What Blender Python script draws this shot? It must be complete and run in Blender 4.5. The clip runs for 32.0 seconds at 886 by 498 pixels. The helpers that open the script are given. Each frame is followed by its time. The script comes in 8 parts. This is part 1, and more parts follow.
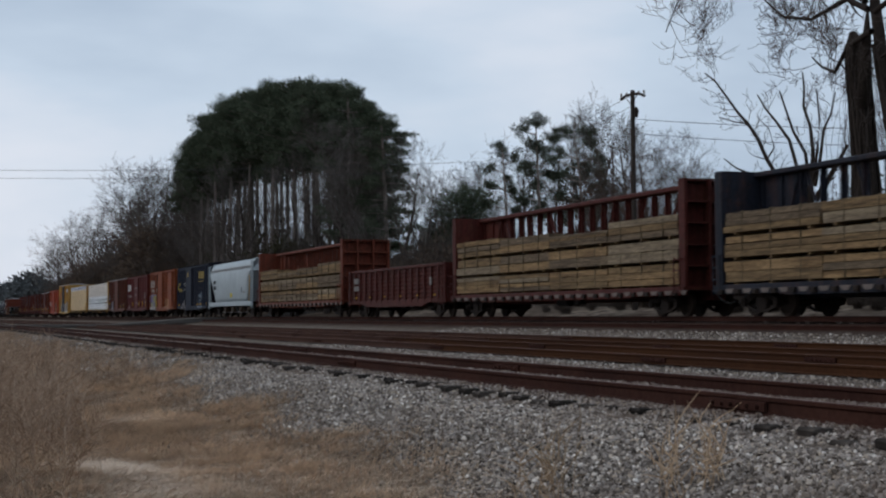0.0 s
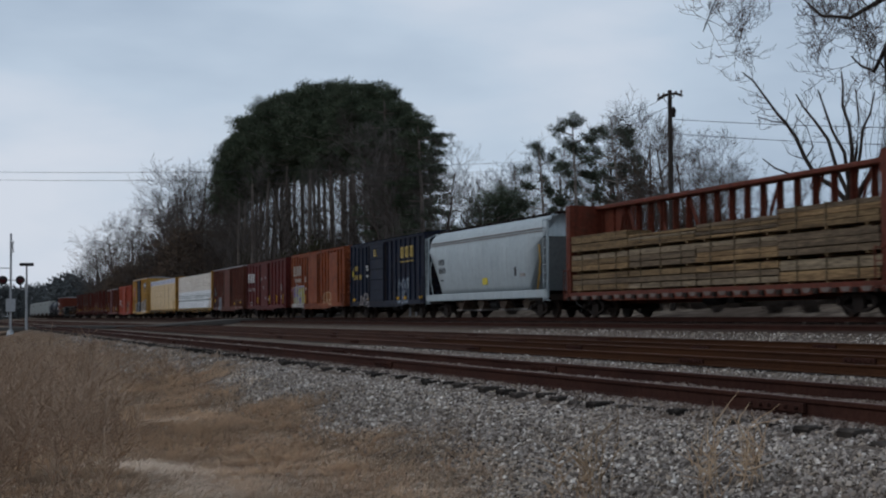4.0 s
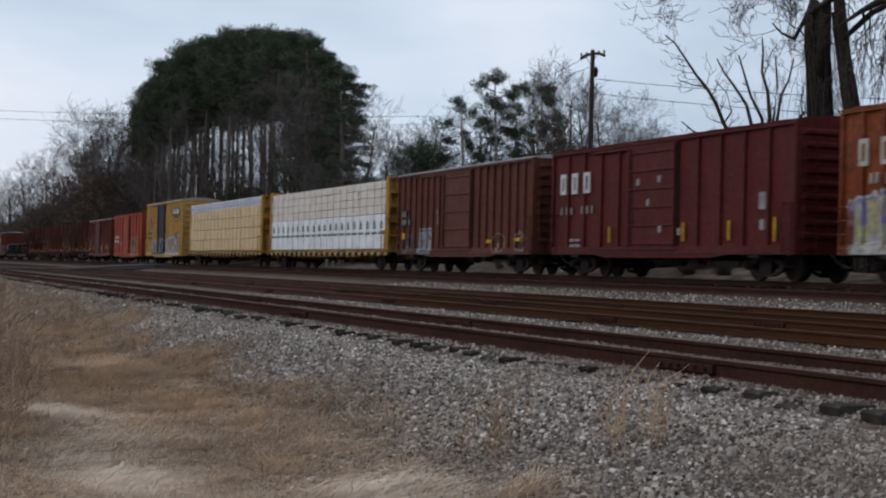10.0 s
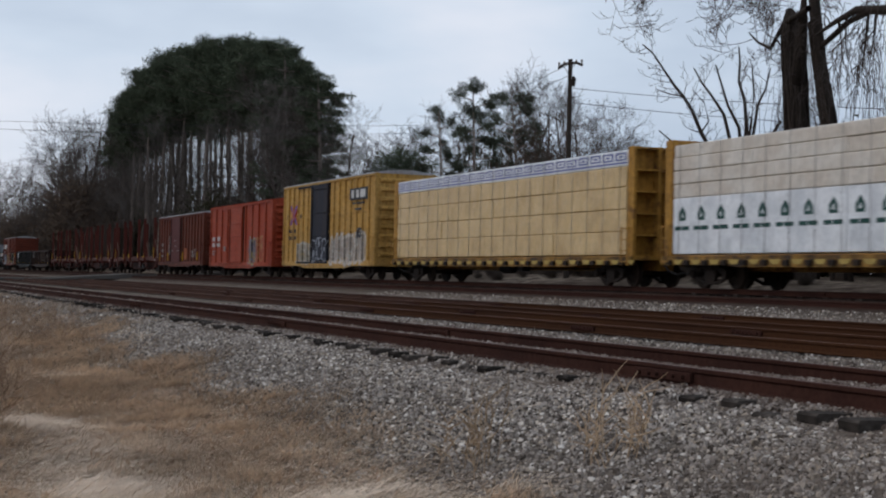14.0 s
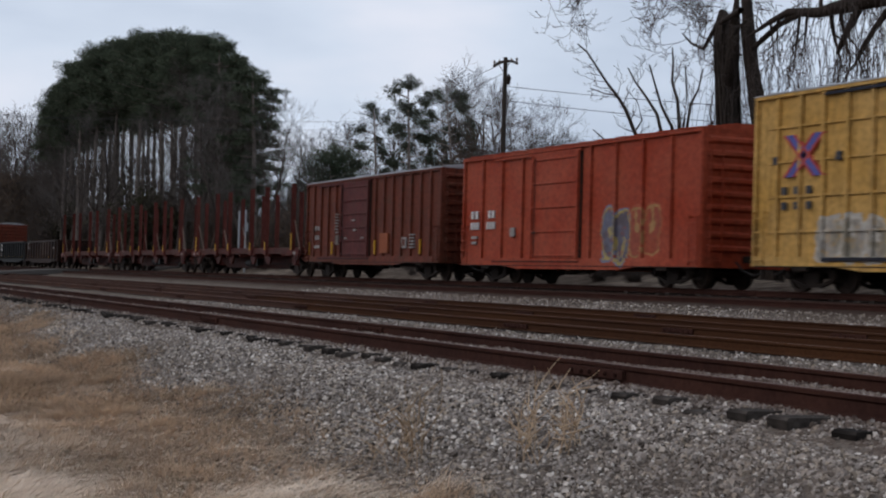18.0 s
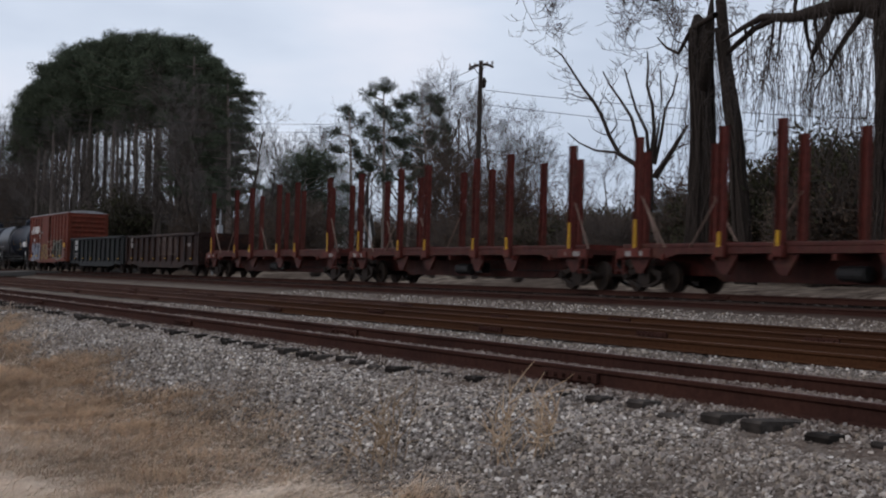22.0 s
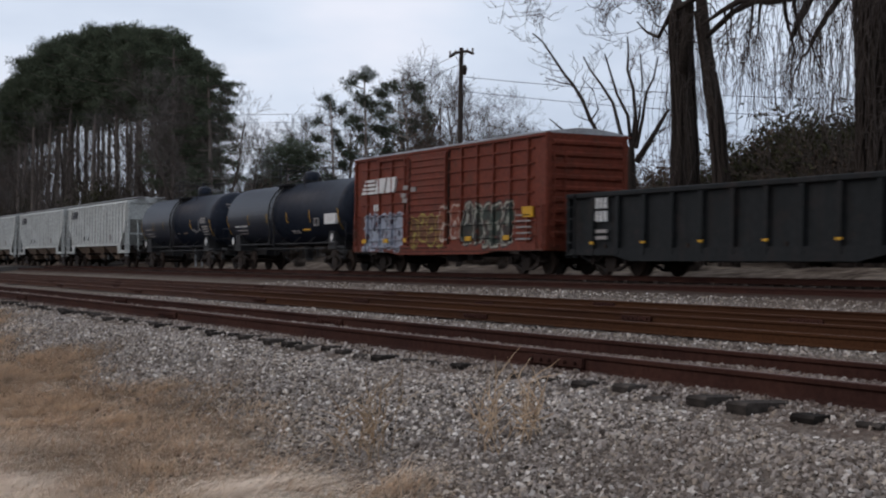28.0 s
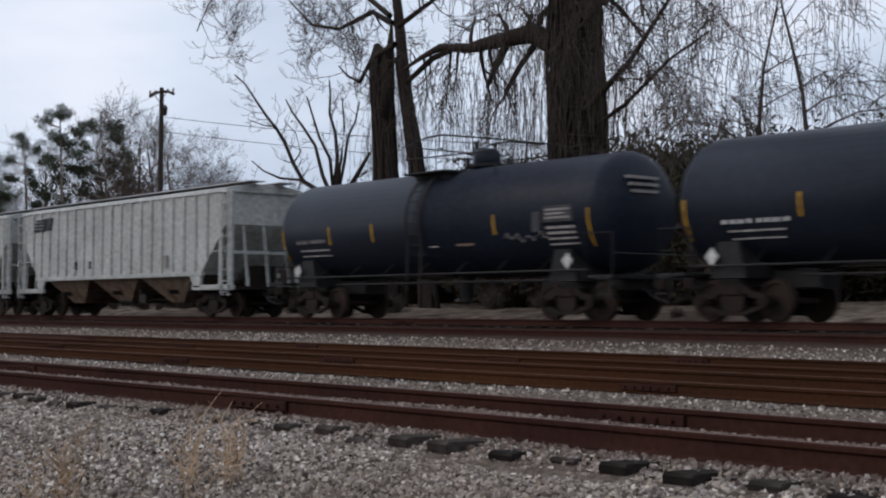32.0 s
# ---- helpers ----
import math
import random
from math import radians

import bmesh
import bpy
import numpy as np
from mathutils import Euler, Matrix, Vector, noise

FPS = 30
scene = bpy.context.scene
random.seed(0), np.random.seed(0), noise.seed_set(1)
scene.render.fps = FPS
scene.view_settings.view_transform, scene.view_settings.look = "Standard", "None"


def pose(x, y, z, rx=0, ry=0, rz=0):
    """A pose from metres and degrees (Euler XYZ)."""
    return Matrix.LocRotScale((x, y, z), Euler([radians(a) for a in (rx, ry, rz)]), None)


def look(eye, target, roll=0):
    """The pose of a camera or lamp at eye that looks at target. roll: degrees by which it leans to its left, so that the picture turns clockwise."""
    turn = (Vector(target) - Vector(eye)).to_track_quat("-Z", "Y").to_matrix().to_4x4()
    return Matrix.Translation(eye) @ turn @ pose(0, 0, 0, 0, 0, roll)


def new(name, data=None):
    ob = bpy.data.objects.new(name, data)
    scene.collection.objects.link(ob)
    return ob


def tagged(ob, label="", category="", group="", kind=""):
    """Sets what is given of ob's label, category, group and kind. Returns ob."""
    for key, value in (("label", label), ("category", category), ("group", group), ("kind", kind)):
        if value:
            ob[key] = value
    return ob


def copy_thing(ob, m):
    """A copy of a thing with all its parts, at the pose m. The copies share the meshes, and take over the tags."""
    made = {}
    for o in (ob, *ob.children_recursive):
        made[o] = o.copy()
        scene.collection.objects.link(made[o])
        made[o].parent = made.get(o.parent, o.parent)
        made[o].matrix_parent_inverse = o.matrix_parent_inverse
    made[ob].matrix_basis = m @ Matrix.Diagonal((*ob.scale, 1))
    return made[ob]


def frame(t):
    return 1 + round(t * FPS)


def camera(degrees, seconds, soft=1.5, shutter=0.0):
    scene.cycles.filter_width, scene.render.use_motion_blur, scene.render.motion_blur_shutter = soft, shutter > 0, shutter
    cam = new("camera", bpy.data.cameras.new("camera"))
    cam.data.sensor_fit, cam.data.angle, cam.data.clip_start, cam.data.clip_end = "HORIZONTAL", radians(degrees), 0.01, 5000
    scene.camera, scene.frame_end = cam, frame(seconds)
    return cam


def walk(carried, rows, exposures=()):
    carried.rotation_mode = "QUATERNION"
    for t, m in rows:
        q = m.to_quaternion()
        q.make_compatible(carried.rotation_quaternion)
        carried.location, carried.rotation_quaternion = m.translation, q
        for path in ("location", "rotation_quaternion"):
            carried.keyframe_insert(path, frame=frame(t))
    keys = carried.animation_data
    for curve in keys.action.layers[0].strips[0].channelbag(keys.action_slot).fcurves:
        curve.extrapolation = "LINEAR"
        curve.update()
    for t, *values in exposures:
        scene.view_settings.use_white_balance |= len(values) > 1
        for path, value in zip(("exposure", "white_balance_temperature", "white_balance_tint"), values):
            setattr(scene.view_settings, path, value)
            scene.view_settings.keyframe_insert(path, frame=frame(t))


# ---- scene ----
D = 24.5          # metres from the lens to the near side of the passing cars
RAIL_Z = 1.358    # head of the main line's rails
TRACK_Y = 26.1    # centre of the main line
SIDE_Z = 0.80     # head of the siding rails
EYE = (0.0, 0.0, 1.5)

cam = camera(33.56, 32.0, soft=2.1, shutter=0.4)
TURNS = [
    (0, 92.525, 0.342, 70.02),
    (0.5, 91.784, -0.1, 69.351),
    (1, 91.974, -0.971, 69.27),
    (1.5, 91.299, 0.731, 71.471),
    (2, 92.853, -0.065, 72.59),
    (2.5, 95.911, 1.104, 72.202),
    (3, 93.876, -2.162, 71.128),
    (3.5, 92.579, 0.361, 71.587),
    (5.5, 92.556, 0.232, 71.097),
    (6, 92.709, 0.572, 71.038),
    (6.5, 92.801, 0.668, 70.955),
    (7, 93.204, 0.213, 70.676),
    (7.5, 92.473, 0.141, 70.505),
    (8, 92.557, -0.008, 68.827),
    (8.5, 91.859, -0.288, 68.871),
    (9, 91.302, -1.211, 68.723),
    (9.5, 91.118, -1.32, 68.371),
    (10, 90.759, -1.377, 68.205),
    (10.5, 90.29, -1.39, 68.29),
    (11, 91.401, -1.521, 68.289),
    (11.5, 91.171, -1.427, 68.182),
    (12, 92.118, -1.383, 67.701),
    (12.5, 92.448, -1.325, 67.698),
    (13, 91.988, -0.786, 67.689),
    (13.5, 90.731, -1.071, 67.4),
    (14, 91.137, -1.261, 67.362),
    (14.5, 91.258, -0.948, 67.013),
    (16.5, 91.31, -1.158, 65.803),
    (17, 91.605, -1.31, 65.631),
    (17.5, 91.419, -1.547, 65.24),
    (18, 91.088, -1.583, 64.788),
    (18.5, 91.252, -1.745, 64.436),
    (19, 91.243, -1.59, 64.042),
    (19.5, 91.049, -1.23, 63.823),
    (20, 91.483, -1.481, 63.773),
    (20.5, 91.559, -1.644, 64.031),
    (21, 91.328, -1.562, 63.747),
    (21.5, 91.32, -1.7, 63.791),
    (22, 91.235, -1.735, 63.808),
    (22.5, 90.876, -1.563, 63.401),
    (23, 90.904, -1.564, 63.524),
    (23.5, 90.787, -1.394, 63.287),
    (24, 90.87, -1.505, 63.222),
    (24.5, 91.091, -1.616, 63.278),
    (25, 90.747, -1.438, 62.387),
    (25.5, 90.48, -1.052, 62.523),
    (26, 90.402, -1.062, 62.888),
    (26.5, 90.557, -0.811, 63.262),
    (28.5, 90.851, -0.703, 63.217),
    (29, 91.002, -0.596, 63.433),
    (29.5, 90.968, -0.72, 60.831),
    (30, 92.275, -0.615, 54.348),
    (30.5, 92.407, 0.086, 51.809),
    (31, 92.187, 0.239, 51.15),
    (31.5, 92.168, -0.241, 51.147),
    (32, 92.521, -0.28, 51.637),
]
walk(cam, [(t, pose(*EYE, a, b, c)) for t, a, b, c in TURNS],
     exposures=[(0, 0.1, 6390, 15), (2, 0.12, 6370, 15), (3, -0.08, 6290, 14), (6, 0.04, 6350, 15), (8, 0.08, 6420, 15), (11, 0.3, 6490, 17), (14, 0.22, 6540, 17), (20, 0.27, 6620, 20), (26, 0.33, 6660, 20), (32, 0.4, 6660, 20)])

# ---- light: an overcast winter afternoon ----
def build_world():
    world = bpy.data.worlds.new("overcast_sky")
    scene.world = world
    world.use_nodes = True
    nt = world.node_tree
    nt.nodes.clear()
    out = nt.nodes.new("ShaderNodeOutputWorld")
    bg = nt.nodes.new("ShaderNodeBackground")
    sky = nt.nodes.new("ShaderNodeTexSky")
    sky.sky_type = "NISHITA"
    sky.sun_disc = False
    sky.sun_elevation = radians(32)
    sky.sun_rotation = radians(200)
    sky.air_density, sky.dust_density = 1.0, 3.0
    dim = nt.nodes.new("ShaderNodeMix")
    dim.data_type, dim.blend_type = "RGBA", "MULTIPLY"
    dim.inputs[0].default_value = 1.0
    dim.inputs[7].default_value = (0.09, 0.09, 0.09, 1)
    co = nt.nodes.new("ShaderNodeTexCoord")
    mp = nt.nodes.new("ShaderNodeMapping")
    mp.inputs["Scale"].default_value = (1.0, 1.0, 3.2)
    n1 = nt.nodes.new("ShaderNodeTexNoise")
    n1.inputs["Scale"].default_value, n1.inputs["Detail"].default_value = 2.6, 5.0
    n1.inputs["Roughness"].default_value = 0.5
    ramp = nt.nodes.new("ShaderNodeValToRGB")
    e = ramp.color_ramp.elements
    e[0].position, e[0].color = 0.36, (0.41, 0.515, 0.615, 1)
    e[1].position, e[1].color = 0.68, (0.68, 0.745, 0.80, 1)
    mid = ramp.color_ramp.elements.new(0.52)
    mid.color = (0.53, 0.64, 0.73, 1)
    mix = nt.nodes.new("ShaderNodeMix")
    mix.data_type = "RGBA"
    mix.inputs[0].default_value = 0.93
    L = nt.links.new
    L(sky.outputs[0], dim.inputs[6])
    L(co.outputs["Generated"], mp.inputs[0])
    L(mp.outputs[0], n1.inputs["Vector"])
    L(n1.outputs[0], ramp.inputs[0])
    L(dim.outputs[2], mix.inputs[6])
    L(ramp.outputs[0], mix.inputs[7])
    L(mix.outputs[2], bg.inputs[0])
    bg.inputs[1].default_value = 1.0
    L(bg.outputs[0], out.inputs[0])


build_world()
sun = new("sun", bpy.data.lights.new("sun", "SUN"))
sun.data.energy, sun.data.angle, sun.data.color = 0.42, radians(25), (1.0, 0.93, 0.84)
sun.matrix_basis = look((-20, -40, 35), (0, 0, 0))

# ---- mesh helpers ----
class Mesh:
    """Collects corners and faces of one part."""
    def __init__(self):
        self.v, self.f = [], []

    def poly(self, pts):
        n = len(self.v)
        self.v += [tuple(p) for p in pts]
        self.f.append(tuple(range(n, n + len(pts))))

    def box(self, x0, x1, y0, y1, z0, z1):
        n = len(self.v)
        self.v += [(x, y, z) for x in (x0, x1) for y in (y0, y1) for z in (z0, z1)]
        self.f += [tuple(n + i for i in q) for q in
                   ((0, 1, 3, 2), (4, 6, 7, 5), (0, 4, 5, 1), (2, 3, 7, 6), (0, 2, 6, 4), (1, 5, 7, 3))]
        return self

    def bevel_box(self, x0, x1, y0, y1, z0, z1, c=0.02):
        self.prism([(y0 + c, z0), (y1 - c, z0), (y1, z0 + c), (y1, z1 - c), (y1 - c, z1), (y0 + c, z1), (y0, z1 - c), (y0, z0 + c)], x0, x1)
        return self

    def prism(self, prof, x0, x1, caps=True):
        """A profile in y and z, run along x."""
        n, k = len(self.v), len(prof)
        self.v += [(x, y, z) for x in (x0, x1) for y, z in prof]
        for i in range(k):
            j = (i + 1) % k
            self.f.append((n + i, n + j, n + k + j, n + k + i))
        if caps:
            self.f += [tuple(range(n + k - 1, n - 1, -1)), tuple(range(n + k, n + 2 * k))]
        return self

    def plate(self, prof, y0, y1):
        """A profile in x and z, run along y."""
        n, k = len(self.v), len(prof)
        self.v += [(x, y, z) for y in (y0, y1) for x, z in prof]
        for i in range(k):
            j = (i + 1) % k
            self.f.append((n + i, n + k + i, n + k + j, n + j))
        self.f += [tuple(range(n, n + k)), tuple(range(n + 2 * k - 1, n + k - 1, -1))]
        return self

    def tube(self, pts, radii, n=6, caps=True):
        base = len(self.v)
        pts = [Vector(p) for p in pts]
        for i, p in enumerate(pts):
            d = pts[min(i + 1, len(pts) - 1)] - pts[max(i - 1, 0)]
            d = d.normalized() if d.length > 1e-9 else Vector((0, 0, 1))
            a = d.cross(Vector((0, 0, 1)) if abs(d.z) < 0.9 else Vector((1, 0, 0))).normalized()
            b = d.cross(a)
            r = radii[i] if isinstance(radii, (list, tuple)) else radii
            for k in range(n):
                q = 2 * math.pi * k / n
                self.v.append(tuple(p + a * (r * math.cos(q)) + b * (r * math.sin(q))))
        for i in range(len(pts) - 1):
            for k in range(n):
                j = (k + 1) % n
                o = base + i * n
                self.f.append((o + k, o + j, o + n + j, o + n + k))
        if caps:
            self.f += [tuple(range(base + n - 1, base - 1, -1)), tuple(range(len(self.v) - n, len(self.v)))]
        return self

    def rod(self, a, b, r, n=6):
        return self.tube([a, b], r, n)

    def column(self, prof, z0, z1):
        """A profile in x and y, run upward."""
        n, k = len(self.v), len(prof)
        self.v += [(x, y, z) for z in (z0, z1) for x, y in prof]
        for i in range(k):
            j = (i + 1) % k
            self.f.append((n + i, n + j, n + k + j, n + k + i))
        self.f += [tuple(range(n + k - 1, n - 1, -1)), tuple(range(n + k, n + 2 * k))]
        return self

    def lathe(self, prof, n=32, y=0.0, z=0.0):
        """Rings (x, radius) round an axis along x."""
        base = len(self.v)
        for x, r in prof:
            for k in range(n):
                q = 2 * math.pi * k / n
                self.v.append((x, y + r * math.sin(q), z + r * math.cos(q)))
        for i in range(len(prof) - 1):
            for k in range(n):
                j = (k + 1) % n
                o = base + i * n
                self.f.append((o + k, o + j, o + n + j, o + n + k))
        self.f += [tuple(range(base + n - 1, base - 1, -1)), tuple(range(len(self.v) - n, len(self.v)))]
        return self

    def disc_wheel(self, x, y0, y1, r, n=24):
        """A wheel turning round y, centre at (x, 0)."""
        w = y1 - y0
        rings = [(0.0, y0), (0.1, y0), (0.11, y0 + w * 0.2), (r * 0.78, y0 + w * 0.35), (r * 0.82, y0), (r, y0 + 0.01), (r + 0.004, y1 - 0.03), (r + 0.026, y1 - 0.02), (r + 0.026, y1), (0.0, y1)]
        base = len(self.v)
        for rr, yy in rings:
            for k in range(n):
                q = 2 * math.pi * k / n
                self.v.append((x + rr * math.cos(q), yy, rr * math.sin(q)))
        for i in range(len(rings) - 1):
            for k in range(n):
                j = (k + 1) % n
                o = base + i * n
                self.f.append((o + k, o + j, o + n + j, o + n + k))
        return self

    def data(self, name, mat, smooth=False):
        me = bpy.data.meshes.new(name)
        me.from_pydata(self.v, [], self.f)
        if mat is not None:
            me.materials.append(mat)
        if smooth:
            me.polygons.foreach_set("use_smooth", [True] * len(me.polygons))
        me.update()
        return me


def part(name, m, material, parent, label="", smooth=False):
    ob = new(name, m if isinstance(m, bpy.types.Mesh) else m.data(name, material, smooth))
    ob.parent = parent
    if label:
        tagged(ob, label)
    return ob


def thing(name, label, category, group="", kind="", m=None, mat=None, smooth=False):
    ob = new(name, m.data(name, mat, smooth) if m else None)
    return tagged(ob, label, category, group, kind)


# ---- materials ----
def nodes_of(name):
    mt = bpy.data.materials.new(name)
    mt.use_nodes = True
    nt = mt.node_tree
    return mt, nt, nt.nodes["Principled BSDF"]


def noise_node(nt, vec, scale, detail=4.0, rough=0.55):
    n = nt.nodes.new("ShaderNodeTexNoise")
    n.inputs["Scale"].default_value, n.inputs["Detail"].default_value, n.inputs["Roughness"].default_value = scale, detail, rough
    nt.links.new(vec, n.inputs["Vector"])
    return n.outputs[0]


def ramp_node(nt, fac, lo, hi, a=(0, 0, 0, 1), b=(1, 1, 1, 1)):
    r = nt.nodes.new("ShaderNodeValToRGB")
    e = r.color_ramp.elements
    e[0].position, e[0].color, e[1].position, e[1].color = lo, a, hi, b
    nt.links.new(fac, r.inputs[0])
    return r.outputs[0]


def mixed(nt, fac, a, b, blend="MIX"):
    m = nt.nodes.new("ShaderNodeMix")
    m.data_type, m.blend_type = "RGBA", blend
    for s, x in ((m.inputs[0], fac), (m.inputs[6], a), (m.inputs[7], b)):
        if isinstance(x, (int, float)):
            s.default_value = x
        elif isinstance(x, tuple):
            s.default_value = (*x[:3], 1)
        else:
            nt.links.new(x, s)
    return m.outputs[2]


def calc(nt, op, a, b=0.0):
    m = nt.nodes.new("ShaderNodeMath")
    m.operation = op
    for s, x in ((m.inputs[0], a), (m.inputs[1], b)):
        if isinstance(x, (int, float)):
            s.default_value = x
        else:
            nt.links.new(x, s)
    return m.outputs[0]


def bump(nt, bsdf, height, strength=0.3, dist=0.02):
    b = nt.nodes.new("ShaderNodeBump")
    b.inputs["Strength"].default_value, b.inputs["Distance"].default_value = strength, dist
    nt.links.new(height, b.inputs["Height"])
    nt.links.new(b.outputs[0], bsdf.inputs["Normal"])


def surface(name, base, second=None, rough=0.8, metal=0.0, big=1.2, fine=14.0, amount=0.6, grain=0.25, bumpy=0.25, stretch=(1, 1, 1), vary=0.0, spec=0.15):
    """Two tones mixed by broad noise, fine grain on top, a little relief."""
    mt, nt, p = nodes_of(name)
    co = nt.nodes.new("ShaderNodeTexCoord")
    mp = nt.nodes.new("ShaderNodeMapping")
    mp.inputs["Scale"].default_value = stretch
    nt.links.new(co.outputs["Object"], mp.inputs[0])
    second = second or tuple(c * 0.6 for c in base)
    f1 = ramp_node(nt, noise_node(nt, mp.outputs[0], big, 5), 0.35, 0.7)
    col = mixed(nt, calc(nt, "MULTIPLY", f1, amount), base, second)
    g = noise_node(nt, mp.outputs[0], fine, 3)
    gr = ramp_node(nt, g, 0.3, 0.7, (1 - grain,) * 3 + (1,), (1 + grain * 0.6,) * 3 + (1,))
    col = mixed(nt, 1.0, col, gr, "MULTIPLY")
    if vary:
        oi = nt.nodes.new("ShaderNodeObjectInfo")
        rv = ramp_node(nt, oi.outputs["Random"], 0.0, 1.0, (1 - vary,) * 3 + (1,), (1 + vary * 0.5,) * 3 + (1,))
        col = mixed(nt, 1.0, col, rv, "MULTIPLY")
    nt.links.new(col, p.inputs["Base Color"])
    p.inputs["Roughness"].default_value, p.inputs["Metallic"].default_value = rough, metal
    p.inputs["Specular IOR Level"].default_value = spec
    if bumpy:
        bump(nt, p, g, bumpy)
    return mt


def car_paint(name, base, rust=(0.09, 0.04, 0.025), rusty=0.35, faded=None, sprays=(), rough=0.62, grime=0.7, mottle=0.36):
    """Weathered freight-car paint: fading, rust blooms, rain streaks, road dirt, and sprayed patches (x0, x1, z0, z1, fill, second, line)."""
    mt, nt, p = nodes_of(name)
    co = nt.nodes.new("ShaderNodeTexCoord").outputs["Object"]
    sep = nt.nodes.new("ShaderNodeSeparateXYZ")
    nt.links.new(co, sep.inputs[0])
    x, z = sep.outputs[0], sep.outputs[2]
    faded = faded or tuple(min(1, c * 1.3 + 0.002) for c in base)
    col = mixed(nt, ramp_node(nt, noise_node(nt, co, 0.55, 4), 0.35, 0.7), base, faded)
    mp = nt.nodes.new("ShaderNodeMapping")
    mp.inputs["Scale"].default_value = (5.0, 5.0, 0.35)
    nt.links.new(co, mp.inputs[0])
    streak = ramp_node(nt, noise_node(nt, mp.outputs[0], 1.6, 4), 0.48, 0.75)
    col = mixed(nt, calc(nt, "MULTIPLY", streak, grime), col, tuple(c * 0.42 + 0.003 for c in base))
    stain = ramp_node(nt, noise_node(nt, mp.outputs[0], 0.45, 5, 0.65), 0.5, 0.8)
    col = mixed(nt, calc(nt, "MULTIPLY", stain, grime * 0.8), col, rust)
    bloom = ramp_node(nt, noise_node(nt, co, 1.7, 6, 0.65), 0.60 - rusty * 0.2, 0.72 - rusty * 0.1)
    col = mixed(nt, calc(nt, "MULTIPLY", bloom, min(1.0, rusty * 2)), col, rust)
    wob = noise_node(nt, co, 1.6, 3)
    for x0, x1, z0, z1, fill, second, line in sprays:
        wx = calc(nt, "ADD", x, calc(nt, "MULTIPLY", calc(nt, "SUBTRACT", wob, 0.5), 0.7))
        wz = calc(nt, "ADD", z, calc(nt, "MULTIPLY", calc(nt, "SUBTRACT", wob, 0.5), 0.5))
        # a row of swollen glyphs, each with a rim, an eye and a slit that differ from cell to cell
        count = max(1, round((x1 - x0) / 0.82))
        gw, hh, zc = (x1 - x0) / count, (z1 - z0) / 2, (z0 + z1) / 2
        cell = calc(nt, "DIVIDE", calc(nt, "SUBTRACT", wx, x0), gw)
        row = calc(nt, "FLOOR", cell)
        wn = nt.nodes.new("ShaderNodeTexWhiteNoise")
        wn.noise_dimensions = "1D"
        nt.links.new(calc(nt, "ADD", row, x0 * 3.7 + 50), wn.inputs["W"])
        rnd = wn.outputs["Value"]
        du = calc(nt, "SUBTRACT", calc(nt, "FRACT", cell), 0.5)
        lean = calc(nt, "MULTIPLY", calc(nt, "SUBTRACT", rnd, 0.5), 0.16)
        dv = calc(nt, "DIVIDE", calc(nt, "SUBTRACT", wz, calc(nt, "ADD", lean, zc)), hh)
        far = calc(nt, "POWER", calc(nt, "ADD", calc(nt, "POWER", calc(nt, "ABSOLUTE", calc(nt, "MULTIPLY", du, 1.9)), 3.0), calc(nt, "POWER", calc(nt, "ABSOLUTE", dv), 3.0)), 0.3333)
        reach = calc(nt, "MULTIPLY", calc(nt, "GREATER_THAN", row, -0.5), calc(nt, "LESS_THAN", row, count - 0.5))
        inside = calc(nt, "MULTIPLY", reach, calc(nt, "LESS_THAN", far, 1.06))
        rim = calc(nt, "GREATER_THAN", far, 0.87)
        eye_z = calc(nt, "SUBTRACT", calc(nt, "MULTIPLY", rnd, 0.9), 0.45)
        eye = calc(nt, "ADD", calc(nt, "POWER", calc(nt, "MULTIPLY", du, 7.5), 2.0), calc(nt, "POWER", calc(nt, "MULTIPLY", calc(nt, "SUBTRACT", dv, eye_z), 4.6), 2.0))
        slit = calc(nt, "MULTIPLY", calc(nt, "LESS_THAN", calc(nt, "ABSOLUTE", calc(nt, "ADD", du, calc(nt, "MULTIPLY", dv, lean))), 0.055), calc(nt, "GREATER_THAN", calc(nt, "MULTIPLY", dv, calc(nt, "SUBTRACT", rnd, 0.5)), 0.04))
        strokes = calc(nt, "MAXIMUM", calc(nt, "MAXIMUM", rim, slit), calc(nt, "LESS_THAN", eye, 1.0))
        blend = ramp_node(nt, noise_node(nt, co, 1.3, 3), 0.42, 0.58)
        piece = mixed(nt, blend, second, fill)
        piece = mixed(nt, strokes, piece, line)
        halo = calc(nt, "GREATER_THAN", far, 0.97)
        piece = mixed(nt, halo, piece, tuple(min(0.6, c * 1.25) for c in fill))
        worn = ramp_node(nt, noise_node(nt, co, 5.0, 5), 0.3, 0.45, (0.35, 0.35, 0.35, 1), (0.9, 0.9, 0.9, 1))
        col = mixed(nt, calc(nt, "MULTIPLY", inside, worn), col, piece)
    dirt = ramp_node(nt, noise_node(nt, co, 6.0, 5), 0.35, 0.75, (1 - mottle, 1 - mottle, 1 - mottle, 1), (1.06, 1.05, 1.03, 1))
    col = mixed(nt, 1.0, col, dirt, "MULTIPLY")
    nt.links.new(col, p.inputs["Base Color"])
    p.inputs["Roughness"].default_value = rough
    p.inputs["Specular IOR Level"].default_value = 0.12
    bump(nt, p, noise_node(nt, co, 3.0, 4), 0.12, 0.03)
    return mt


